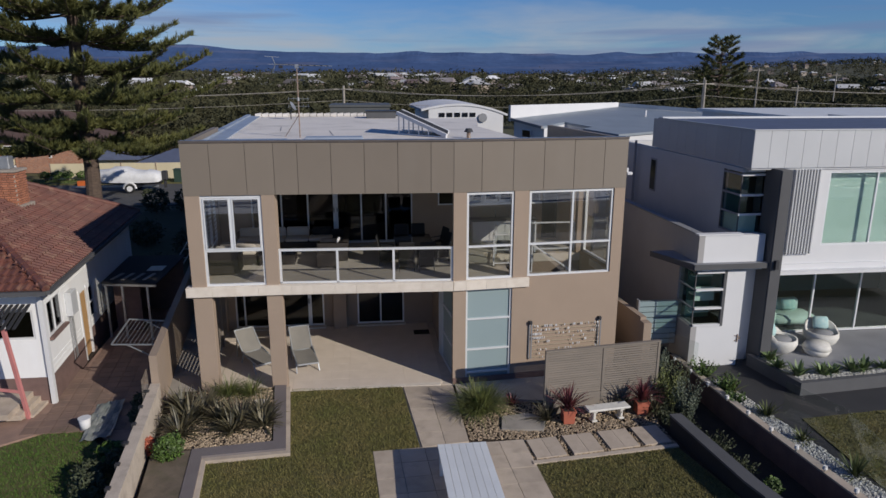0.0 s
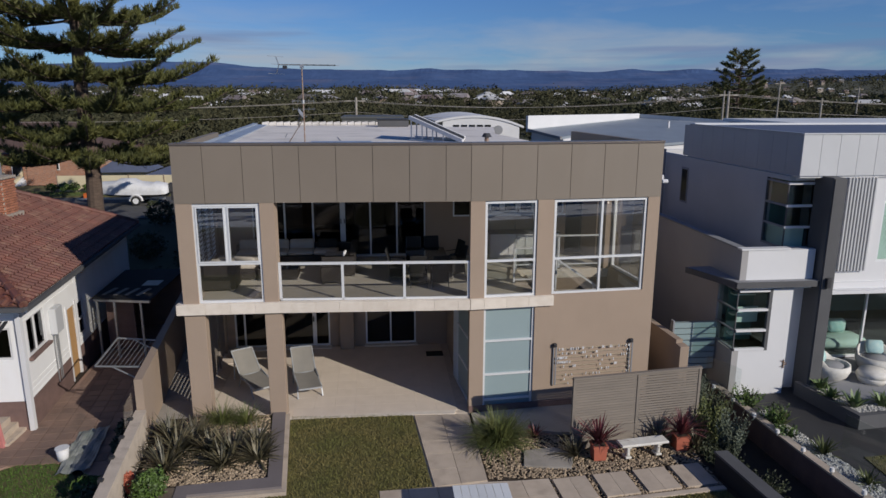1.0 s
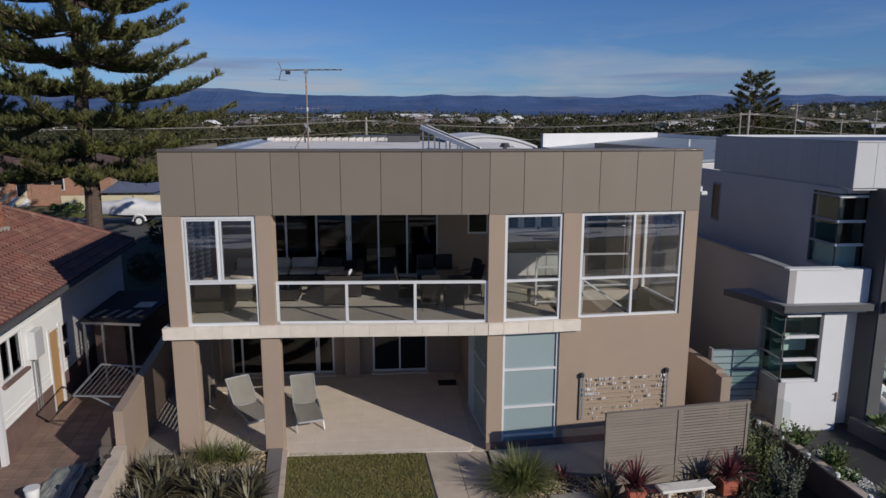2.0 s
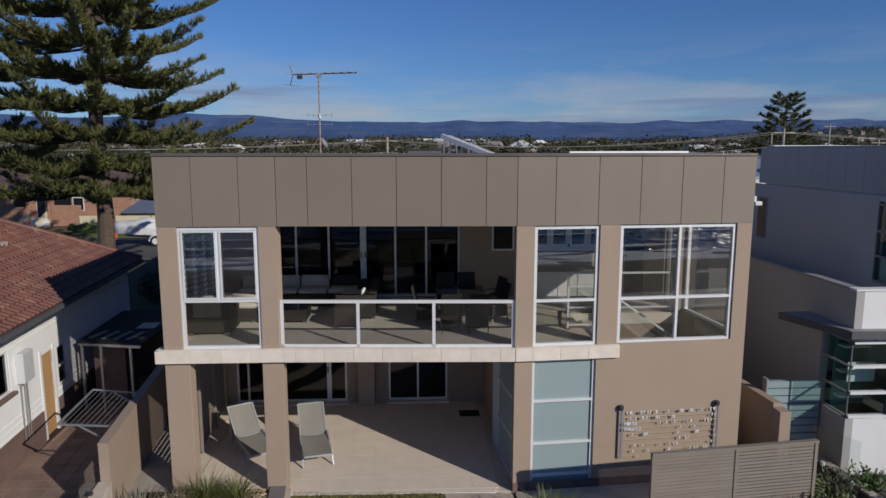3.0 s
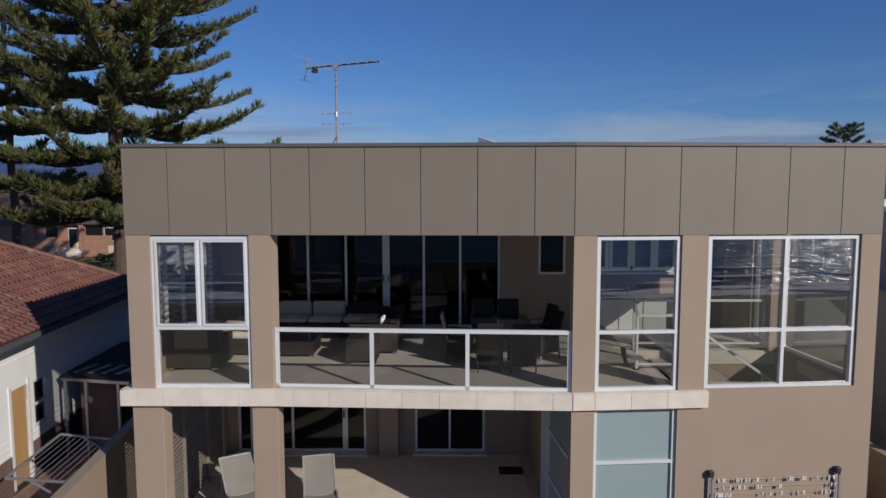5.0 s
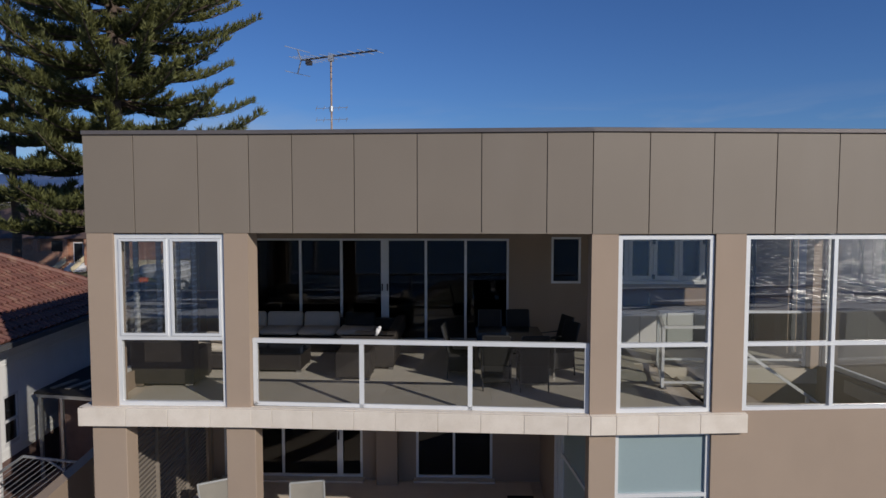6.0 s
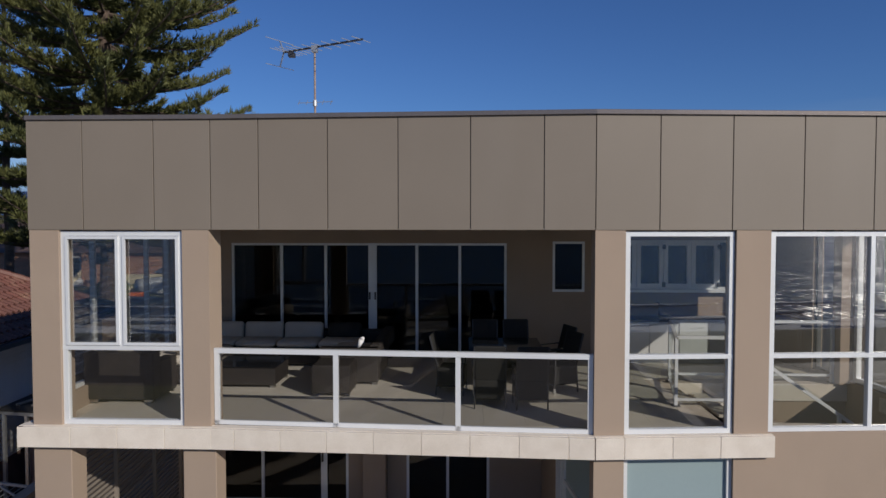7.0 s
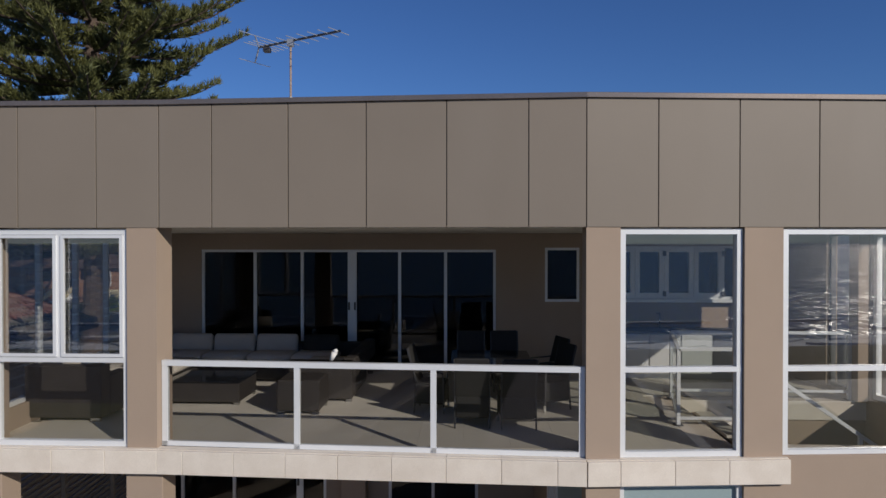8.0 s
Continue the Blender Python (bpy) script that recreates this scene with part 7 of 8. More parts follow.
# servery bench under the bifold window
sb = thing("servery_bench", (6.1, 24.2, F), "long white servery bench with sink and tap", "bench")
part("body", box(bmnew(), 4.75, 7.2, 24.02, 24.62, F, F + 0.86, bev=0.006), "white", sb)
for i in range(4):
    part("door", box(bmnew(), 4.79 + i * 0.6, 5.36 + i * 0.6, 23.995, 24.02, F + 0.1, F + 0.84, bev=0.004), "white", sb)
part("worktop", box(bmnew(), 4.7, 7.25, 23.95, 24.62, F + 0.86, F + 0.90, bev=0.005), "char", sb, "dark stone worktop")
bm = bmnew()
tube(bm, (5.7, 24.45, F + 0.9), (5.7, 24.45, F + 1.2), 0.014)
tube(bm, (5.7, 24.45, F + 1.2), (5.6, 24.3, F + 1.22), 0.014)
part("tap", bm, "chrome", sb, "chrome mixer tap", True)

# stair well: rails, posts, flight
sr = thing("stair_balustrade", (6.5, 21, F), "white metal stair balustrade with glass", "balustrade")
def rail_run(p, q, posts_at, z0, z1, mid=True):
    p, q = Vector(p), Vector(q)
    part("top_rail", bar(bmnew(), p + Vector((0, 0, z1)), q + Vector((0, 0, z1)), 0.05, 0.05), "alu", sr)
    if mid:
        part("low_rail", bar(bmnew(), p + Vector((0, 0, z0)), q + Vector((0, 0, z0)), 0.04, 0.04), "alu", sr)
    for t in posts_at:
        c = p.lerp(q, t)
        part("post", box(bmnew(), c.x - 0.025, c.x + 0.025, c.y - 0.025, c.y + 0.025, c.z, c.z + z1), "alu", sr)
        part("base_plate", box(bmnew(), c.x - 0.06, c.x + 0.06, c.y - 0.06, c.y + 0.06, c.z, c.z + 0.012), "dark", sr)
    part("rail_pane", bar(bmnew(), p + Vector((0, 0, (z0 + z1) / 2)), q + Vector((0, 0, (z0 + z1) / 2)), 0.008, z1 - z0 - 0.06), "clear", sr)


rail_run((4.93, 20.79, F), (5.72, 20.79, F), (0.0,), 0.10, 1.08)
rail_run((5.72, 20.79, F), (8.6, 20.79, F - 2.0), (0.18, 0.6), 0.10, 1.08)
rail_run((4.93, 20.79, F), (5.32, 22.42, F), (1.0,), 0.10, 1.08)
rail_run((5.32, 22.42, F), (8.2, 22.42, F), (0.5, 1.0), 0.14, 1.10)
part("slab_edge", box(bmnew(), VOID[0], VOID[1], VOID[3] - 0.02, VOID[3] - 0.004, 3.15, F - 0.004), "stone", balcony_floor, "cream stone edge of the stair well")
stair = thing("stair_flight", (7, 21.5, 1.5), "stair flight with timber treads going down", "stairs")
for i in range(12):
    x = 5.66 + i * 0.24
    part("tread", box(bmnew(), x, x + 0.26, 20.93, VOID[3] - 0.05, F - 0.18 * (i + 1) - 0.04, F - 0.18 * (i + 1)), "balc_tile", stair)
    part("riser", box(bmnew(), x + 0.24, x + 0.26, 20.93, VOID[3] - 0.05, F - 0.18 * (i + 2), F - 0.18 * (i + 1) - 0.04), "white", stair)
part("well_wall", box(bmnew(), VOID[0], VOID[1], VOID[3] + 0.01, VOID[3] + 0.1, 0.4, 3.19), "render", stair)

# ---- roof things ----
ant = thing("tv_antenna", (-1.54, 24.23, 7.5), "rusty roof television antenna on a mast", "antenna")
part("mast", tube(bmnew(), (-1.54, 24.23, 7.5), (-1.54, 24.23, 9.98), 0.022), "rust", ant, "rust-streaked steel mast")
part("clamp", tube(bmnew(), (-1.54, 24.23, 8.78), (-1.54, 24.23, 8.9), 0.045, 0.045, 8), "galv", ant)
part("clamp", box(bmnew(), -1.6, -1.48, 24.17, 24.29, 9.9, 10.03), "galv", ant)
b0, b1 = Vector((-2.34, 24.76, 10.04)), Vector((-0.42, 23.55, 9.97))
part("boom", bar(bmnew(), b0, b1, 0.035, 0.035), "dark", ant, "dark square boom")
bd = (b1 - b0).normalized()
cross = Vector((-bd.y, bd.x, 0))
for t, ln in ((0.02, 0.42), (0.07, 0.40), (0.13, 0.40), (0.2, 0.36), (0.27, 0.34), (0.38, 0.30), (0.5, 0.30), (0.62, 0.29), (0.74, 0.28), (0.86, 0.28), (0.98, 0.28)):
    c = b0.lerp(b1, t)
    part("element", bar(bmnew(), c + cross * ln, c - cross * ln, 0.012, 0.012), "galv", ant)
bm = bmnew()
for up in (0.26, -0.3):
    tip = b0 - bd * 0.12 + Vector((0, 0, up))
    bar(bm, b0, tip, 0.022, 0.022)
    bar(bm, tip + cross * 0.4, tip - cross * 0.4, 0.012, 0.012)
part("reflector", bm, "galv", ant)
for z in (8.86, 8.6):
    bm = bmnew()
    bar(bm, (-1.9, 24.3, z), (-1.15, 24.15, z), 0.012, 0.012)
    for i in range(5):
        bar(bm, (-1.88 + i * 0.17, 24.15, z - 0.06), (-1.88 + i * 0.17, 24.32, z + 0.06), 0.009, 0.009)
    part("small_array", bm, "galv", ant)
part("junction_box", box(bmnew(), -2.2, -2.06, 24.56, 24.7, 9.9, 10.0, bev=0.01), "dark", ant)
part("brace", bar(bmnew(), (-1.54, 24.23, 8.3), (-2.1, 24.6, 7.5), 0.02, 0.02), "rust", ant)
dish = thing("satellite_dish", (-2.9, 36.0, 7.5), "small grey satellite dish on the roof", "dish")
bm = bmnew()
n = 18
rings = []
for r, d in ((0.01, 0.08), (0.11, 0.065), (0.2, 0.03), (0.26, 0.0)):
    rings.append([bm.verts.new((r * math.cos(2 * math.pi * i / n), d, r * math.sin(2 * math.pi * i / n))) for i in range(n)])
for a, b in zip(rings, rings[1:]):
    for i in range(n):
        bm.faces.new((a[i], a[(i + 1) % n], b[(i + 1) % n], b[i]))
bmesh.ops.transform(bm, matrix=pose(-2.9, 36.0, 8.2, -30, 0, 78), verts=bm.verts)
part("bowl", bm, "galv", dish, "", True)
bm = bmnew()
tube(bm, (-3.05, 36.1, 7.5), (-3.05, 36.1, 7.85), 0.03)
tube(bm, (-3.05, 36.1, 7.85), (-2.98, 36.06, 8.15), 0.03)
part("stem", bm, "dark", dish)
part("feed_arm", bar(bmnew(), (-2.95, 36.0, 7.95), (-2.6, 35.7, 8.05), 0.02, 0.02), "galv", dish)


def solar(k):
    """A flat collector on a white frame, low at one end and propped on legs at the other."""
    ob = thing("solar_collector", (3.0 + 0.15 * k, 24.6 + 1.5 * k, 7.5), "dark tilted solar collector on white frames", "solar collector")
    o = Vector((0.12 * k, 1.5 * k, 0))
    lo, hi, across = Vector((3.66, 23.4, 7.58)) + o, Vector((2.0, 25.3, 8.3)) + o, Vector((0.3, 1.9, 0.0))
    for d in (Vector(), across):
        part("frame_rail", bar(bmnew(), lo + d, hi + d, 0.09, 0.13), "white", ob)
        part("leg", bar(bmnew(), (hi.x + d.x + 0.06, hi.y + d.y - 0.08, 7.5), hi + d - Vector((-0.06, 0.08, 0.03)), 0.045, 0.045), "white", ob)
        for f in (0.35, 0.55, 0.75):
            m = lo.lerp(hi, f) + d
            part("leg", bar(bmnew(), (m.x, m.y, 7.5), m, 0.045, 0.045), "white", ob)
        part("base_rail", bar(bmnew(), (lo.x + d.x, lo.y + d.y, 7.53), (hi.x + d.x, hi.y + d.y, 7.53), 0.05, 0.05), "white", ob)
    part("cell_sheet", (lambda bm: [prism_slab(bm, [lo + across * 0.04, lo + across * 0.96, hi + across * 0.96, hi + across * 0.04], 0.05)] and bm)(bmnew()), "rubberised", ob, "matt black collector sheet")
    for i in range(7):
        p = lo.lerp(hi, 0.1 + 0.13 * i) - Vector((0, 0, 0.04))
        part("batten", bar(bmnew(), p, p + across, 0.035, 0.035), "mid_grey", ob)


def prism_slab(bm, quad, thick):
    """A tilted slab under four corners."""
    up = [bm.verts.new(p + Vector((0, 0, thick))) for p in quad]
    dn = [bm.verts.new(p) for p in quad]
    bm.faces.new(up)
    bm.faces.new(dn[::-1])
    for i in range(4):
        bm.faces.new((up[i], dn[i], dn[(i + 1) % 4], up[(i + 1) % 4]))


solar(0)
unit = thing("roof_unit", (1.6, 37.0, 7.5), "grey metal plant box on the roof", "plant box")
part("casing", box(bmnew(), 0.9, 2.5, 36.5, 37.6, 7.5, 7.85, bev=0.03), "char", unit)
part("lid", box(bmnew(), 0.85, 2.55, 36.45, 37.65, 7.85, 7.9, bev=0.01), "dark", unit)
vent = thing("roof_vent", (4.45, 23.4, 7.52), "small dark roof vent cowl", "vent")
part("stem", tube(bmnew(), (4.45, 23.4, 7.5), (4.45, 23.4, 7.72), 0.07), "rust", vent)
part("cowl", tube(bmnew(), (4.45, 23.4, 7.72), (4.45, 23.4, 7.84), 0.17, 0.10, 12), "dark", vent)
cam_box = thing("security_camera", (8.95, 19.8, 6.7), "small white security camera under the eave", "camera")
part("body", box(bmnew(), 8.9, 9.08, 19.62, 19.75, 6.62, 6.72, bev=0.02), "white", cam_box)
part("bracket", box(bmnew(), 8.88, 8.96, 19.68, 19.8, 6.7, 6.84), "white", cam_box)


# ---- beside the cottage ----
solo("cottage_ground", prism(bmnew(), [(lx(-10), -10), (lx(31), 31), (-32, 31), (-32, -10)], -1.1, -0.40), "soil", "bare ground round the cottage", "ground", kind="structure")
solo("driveway", prism(bmnew(), [(lx(16.0), 16.0), (lx(29), 29), (-9.6, 29), (-9.1, 20), (-12, 19.6), (-12, 16.9), (-9.5, 17.5), (-8.3, 18.35), (-7.6, 18.5)], -0.42, -0.32), "drive", "worn red-brown paved drive", "drive", kind="structure")
solo("cottage_lawn", prism(bmnew(), [(-7.55, 18.4), (-8.3, 18.25), (-9.5, 17.4), (-12, 16.8), (-16, 16.5), (-16, 2), (lx(2), 2), (lx(14.5), 14.5)], -0.42, -0.34), "grass", "green cottage lawn", "lawn", kind="structure")
grass_patch("lawn_grass", 14, [(-7.55, 18.35), (-8.3, 18.2), (-9.5, 17.35), (-11.5, 16.8), (-10.5, 11), (-5.4, 11), (-5.4, 14.5)], 26000, 0.06, -0.34, "blade_g", "green cottage lawn grass")
me_tile = mesh_of("drive_paver", box(bmnew(), -0.195, 0.195, -0.195, 0.195, -0.02, 0.012), "drive2")
dv = thing("drive_pavers", (-7.5, 20, -0.32), "square brown pavers of the drive", "paving")
for j in range(17):
    for i in range(9):
        y = 18.2 + 0.41 * j
        x = -6.2 - 0.127 * (y - 18.2) - 0.41 * i
        if x > -9.2:
            piece("drive_paver", me_tile, dv, pose(x, y, -0.315, 0, 0, 5))
tp = thing("tarpaulin", (-6.7, 18.0, -0.3), "crumpled grey-green tarpaulin on the drive", "tarpaulin")
bm = bmnew()
n = 12
grid = [[bm.verts.new((-7.35 + 0.75 * i / n - 0.35 * j / n, 17.3 + 2.3 * j / n + 0.25 * i / n, -0.30 + 0.07 * noise.noise(Vector((i * 0.5, j * 0.5, 1.5))) + 0.05)) for i in range(n + 1)] for j in range(n + 1)]
for j in range(n):
    for i in range(n):
        bm.faces.new((grid[j][i], grid[j][i + 1], grid[j + 1][i + 1], grid[j + 1][i]))
part("sheet", bm, "tarp", tp)
bk = thing("bucket", (-7.5, 18.15, -0.33), "white plastic bucket on the drive", "bucket")
part("pail", tube(bmnew(), (-7.5, 18.15, -0.33), (-7.5, 18.15, 0.02), 0.13, 0.16, 16), "white", bk, "", True)
part("rim", tube(bmnew(), (-7.5, 18.15, 0.02), (-7.5, 18.15, 0.05), 0.175, 0.175, 16), "white", bk)
for i, (x, y, s, mt) in enumerate(((-6.15, 16.3, 0.42, "shrub"), (-6.3, 15.3, 0.45, "darkleaf"), (-5.8, 15.8, 0.4, "darkleaf"), (-6.2, 19.2, 0.4, "darkleaf"), (-6.1, 18.4, 0.35, "darkleaf"), (-6.0, 14.5, 0.5, "darkleaf"))):
    ob = thing("fence_shrub", (x, y, -0.36), "leafy shrub along the boundary wall", "shrub")
    part("leaves", leafball(130 + i, (x, y, -0.36 + s * 0.8), (s, s, s * 0.9), 700, 0.06), mt, ob)
    part("stem", tube(bmnew(), (x, y, -0.4), (x, y, 0.0), 0.03, 0.015, 6), "bark", ob)
airer = thing("clothes_airer", (-6.5, 20.6, 1.6), "folding steel clothes line fixed to the boundary wall", "clothes line")
bm = bmnew()
c0, c1, c2, c3 = Vector((-7.13, 19.76, 1.63)), Vector((-5.8, 19.6, 1.63)), Vector((-5.92, 21.6, 1.66)), Vector((-7.22, 21.72, 1.74))
for p, q in ((c0, c1), (c1, c2), (c2, c3), (c3, c0)):
    bar(bm, p, q, 0.04, 0.04)
part("frame", bm, "galv", airer)
for i in range(1, 10):
    part("line", bar(bmnew(), c0.lerp(c1, i / 10), c3.lerp(c2, i / 10), 0.009, 0.009), "galv", airer)
for p in (c0.lerp(c1, 0.35), c3.lerp(c2, 0.35)):
    part("strut", bar(bmnew(), p, (-5.86, p.y, 1.15), 0.03, 0.03), "galv", airer)
lean = thing("carport", (-8.4, 27, -0.3), "low lean-to carport with patched sheet roof and grey posts", "carport")
part("roof_sheet", prism(bmnew(), [(-9.45, 25.45), (-7.3, 25.05), (-7.3, 29.5), (-9.7, 29.5)], 1.9, 1.95), "dark_kerb", lean, "dark weathered roof sheet")
part("beam", bar(bmnew(), (-9.4, 25.5, 1.86), (-7.3, 25.02, 1.88), 0.07, 0.08), "galv", lean)
for x, y in ((-8.65, 25.33), (-7.66, 25.12), (-9.3, 25.48)):
    part("post", box(bmnew(), x - 0.035, x + 0.035, y - 0.035, y + 0.035, -0.35, 1.85), "galv", lean)
part("back_board", box(bmnew(), -9.6, -7.3, 28.9, 29.0, -0.3, 1.88), "brown_base", lean)
part("back_board", box(bmnew(), -9.3, -8.3, 26.2, 26.25, -0.3, 1.88), "brown_base", lean)
for i in range(4):
    part("roof_plank", bar(bmnew(), (-9.15 + i * 0.42, 25.75 - i * 0.06, 1.975), (-9.0 + i * 0.42, 26.6 - i * 0.06, 1.975), 0.14, 0.03), "concrete", lean)
part("roof_patch", box(bmnew(), -8.2, -7.6, 26.9, 27.6, 1.955, 1.975), "galv", lean)
ladder = thing("garden_ladder", (-8.3, 31.5, -0.4), "pale metal ladder leaning behind the carport", "ladder")
for dx in (0.0, 0.4):
    part("rail", bar(bmnew(), (-9.2 + dx, 30.2, -0.42), (-7.3 + dx, 31.2, 2.6), 0.05, 0.05), "galv", ladder)
for i in range(1, 8):
    t = i / 8
    part("rung", bar(bmnew(), (-9.2 + 1.9 * t, 30.2 + t, -0.42 + 3.02 * t), (-8.8 + 1.9 * t, 30.2 + t, -0.42 + 3.02 * t), 0.03, 0.03), "galv", ladder)

# ---- street: road, boat, fence, far houses ----
ZS = 0.95
solo("road", box(bmnew(), -120, 80, 48.0, 58.2, ZS - 0.3, ZS), "asphalt", "grey asphalt street", "road", kind="structure")
solo("verge", box(bmnew(), -120, 80, 58.2, 65.0, ZS - 0.3, ZS + 0.1), "grass", "grassy street verge", "verge", kind="structure")
grass_patch("verge_grass", 15, [(-40, 58.4), (-10, 58.4), (-10, 60.7), (-40, 60.7)], 7000, 0.12, ZS + 0.12, "blade_g", "street verge grass")
fen = thing("street_fence", (-24, 60.8, ZS), "cream steel panel fence with dark posts", "fence")
x = -26.3
while x < -9:
    part("fence_sheet", box(bmnew(), x, x + 2.85, 60.8, 60.84, ZS + 0.1, ZS + 1.5), "cream", fen)
    part("post", box(bmnew(), x - 0.04, x + 0.04, 60.76, 60.88, ZS, ZS + 1.56), "rust", fen)
    x += 2.93
BXB, BYB = -17.85, 54.45


def ringed(prof, cross, material, name, label, parent):
    """A hull or cover: cross sections along x, each (x, half width, low, high)."""
    bm = bmnew()
    rings = [[bm.verts.new((BXB + x, BYB + a * w, ZS + lo + k * (hi - lo))) for a, k in cross] for x, w, lo, hi in prof]
    for a, b in zip(rings, rings[1:]):
        for i in range(len(cross) - 1):
            bm.faces.new((a[i], a[i + 1], b[i + 1], b[i]))
    bm.faces.new(rings[0])
    bm.faces.new(rings[-1][::-1])
    return part(name, bm, material, parent, label, True)


boat = thing("boat_on_trailer", (BXB, BYB, ZS), "covered motor boat on a trailer", "boat")
ringed([(-2.9, 0.2, 0.95, 1.1), (-1.9, 0.7, 0.6, 1.0), (-0.5, 0.98, 0.5, 0.95), (1.4, 1.02, 0.5, 0.95), (2.5, 0.98, 0.55, 0.95)], ((-1, 1), (-0.8, 0.5), (0, 0), (0.8, 0.5), (1, 1)), "hull", "hull", "dark boat hull", boat)
ringed([(-3.0, 0.22, 1.0, 1.62), (-2.3, 0.66, 0.86, 1.74), (-1.2, 0.98, 0.82, 1.80), (-0.85, 1.0, 0.82, 1.98), (0.1, 1.06, 0.8, 1.98), (0.55, 1.06, 0.8, 1.76), (1.5, 1.06, 0.8, 1.66), (1.75, 1.05, 0.8, 1.74), (2.3, 1.03, 0.82, 1.60), (2.62, 1.0, 0.86, 1.44)], ((-1.0, 0), (-1.05, 0.35), (-1.0, 0.74), (-0.45, 0.93), (0, 1), (0.45, 0.93), (1.0, 0.74), (1.05, 0.35), (1.0, 0)), "cover", "cover", "white canvas boat cover", boat)
bm = bmnew()
bar(bm, (BXB - 4.2, BYB, ZS + 0.4), (BXB + 2.3, BYB, ZS + 0.4), 0.12, 0.12)
bar(bm, (BXB + 0.45, BYB - 1.0, ZS + 0.4), (BXB + 0.45, BYB + 1.0, ZS + 0.4), 0.12, 0.12)
part("trailer", bm, "galv", boat)
for y in (BYB - 1.06, BYB + 1.06):
    wh = part("wheel", tube(bmnew(), (BXB + 0.45, y - 0.1, ZS + 0.36), (BXB + 0.45, y + 0.1, ZS + 0.36), 0.36, 0.36, 20), "rubber", boat)
    part("rim", tube(bmnew(), (BXB + 0.45, y - 0.11, ZS + 0.36), (BXB + 0.45, y + 0.11, ZS + 0.36), 0.22, 0.22, 14), "white", wh)
    bm = bmnew()
    sweep(bm, [Vector((BXB + 0.45 - 0.46 * math.cos(a), y, ZS + 0.36 + 0.46 * math.sin(a))) for a in (0.0, 0.5, 1.0, 1.57, 2.1, 2.6, 3.14)], 0.09, 0.09, 6)
    part("mudguard", bm, "white", boat)
part("outboard", box(bmnew(), BXB + 2.63, BXB + 3.05, BYB - 0.22, BYB + 0.22, ZS + 0.85, ZS + 1.6, bev=0.07), "dark", boat, "black outboard motor")
part("outboard_leg", box(bmnew(), BXB + 2.74, BXB + 2.9, BYB - 0.12, BYB + 0.12, ZS + 0.25, ZS + 0.85), "dark", boat)
for x, lid in ((-15.1, "bin"), (-14.3, "cream")):
    b_ = thing("wheelie_bin", (x, 58.6, ZS), "dark green wheelie bin at the kerb", "bin", "bins at the kerb")
    part("body", prism(bmnew(), [(x - 0.3, 58.3), (x + 0.3, 58.3), (x + 0.3, 59.0), (x - 0.3, 59.0)], ZS + 0.1, ZS + 1.15), "bin", b_)
    part("lid", box(bmnew(), x - 0.34, x + 0.34, 58.25, 59.05, ZS + 1.15, ZS + 1.22, bev=0.02), lid, b_)
solo("orange_crate", box(bmnew(), -22.9, -22.0, 57.4, 57.9, ZS, ZS + 0.42, bev=0.03), "orange", "orange plastic crate on the kerb", "crate")
for i in range(9):
    x = -26.4 + i * 0.95 + 0.3 * math.sin(i * 3)
    ob = thing("street_shrub", (x, 59.9, ZS + 0.12), "green shrub in front of the fence", "shrub")
    part("leaves", leafball(160 + i, (x, 59.9, ZS + 0.65), (0.6, 0.45, 0.42), 300, 0.10), "shrub", ob)
    part("stem", tube(bmnew(), (x, 59.9, ZS + 0.05), (x, 59.9, ZS + 0.5), 0.03, 0.02, 6), "bark", ob)


def gable_house(name, x0, x1, y0, y1, z0, wall_h, roof_h, wall, roof, label, hip=0.35, bricks=False, windows=()):
    ob = thing(name, ((x0 + x1) / 2, (y0 + y1) / 2, z0), label, "house")
    part("wall", box(bmnew(), x0, x1, y0, y1, z0, z0 + wall_h), wall, ob)
    e = 0.5
    zt = z0 + wall_h
    long_x = (x1 - x0) >= (y1 - y0)
    bm = bmnew()
    c = [bm.verts.new(p) for p in ((x0 - e, y0 - e, zt), (x1 + e, y0 - e, zt), (x1 + e, y1 + e, zt), (x0 - e, y1 + e, zt))]
    if long_x:
        d = (y1 - y0) / 2 * hip * 2
        r = [bm.verts.new((x0 + d, (y0 + y1) / 2, zt + roof_h)), bm.verts.new((x1 - d, (y0 + y1) / 2, zt + roof_h))]
        faces = ((c[0], c[1], r[1], r[0]), (c[1], c[2], r[1]), (c[2], c[3], r[0], r[1]), (c[3], c[0], r[0]))
    else:
        d = (x1 - x0) / 2 * hip * 2
        r = [bm.verts.new(((x0 + x1) / 2, y0 + d, zt + roof_h)), bm.verts.new(((x0 + x1) / 2, y1 - d, zt + roof_h))]
        faces = ((c[0], c[1], r[0]), (c[1], c[2], r[1], r[0]), (c[2], c[3], r[1]), (c[3], c[0], r[0], r[1]))
    for f in faces:
        bm.faces.new(f)
    bm.faces.new(c[::-1])
    part("roof", bm, roof, ob)
    for a, b, u, v in windows:
        w_ = part("window", box(bmnew(), a, b, y0 - 0.06, y0, u, v), "white", ob)
        part("pane", box(bmnew(), a + 0.08, b - 0.08, y0 - 0.075, y0 - 0.06, u + 0.08, v - 0.08), "door_black", w_)
    return ob


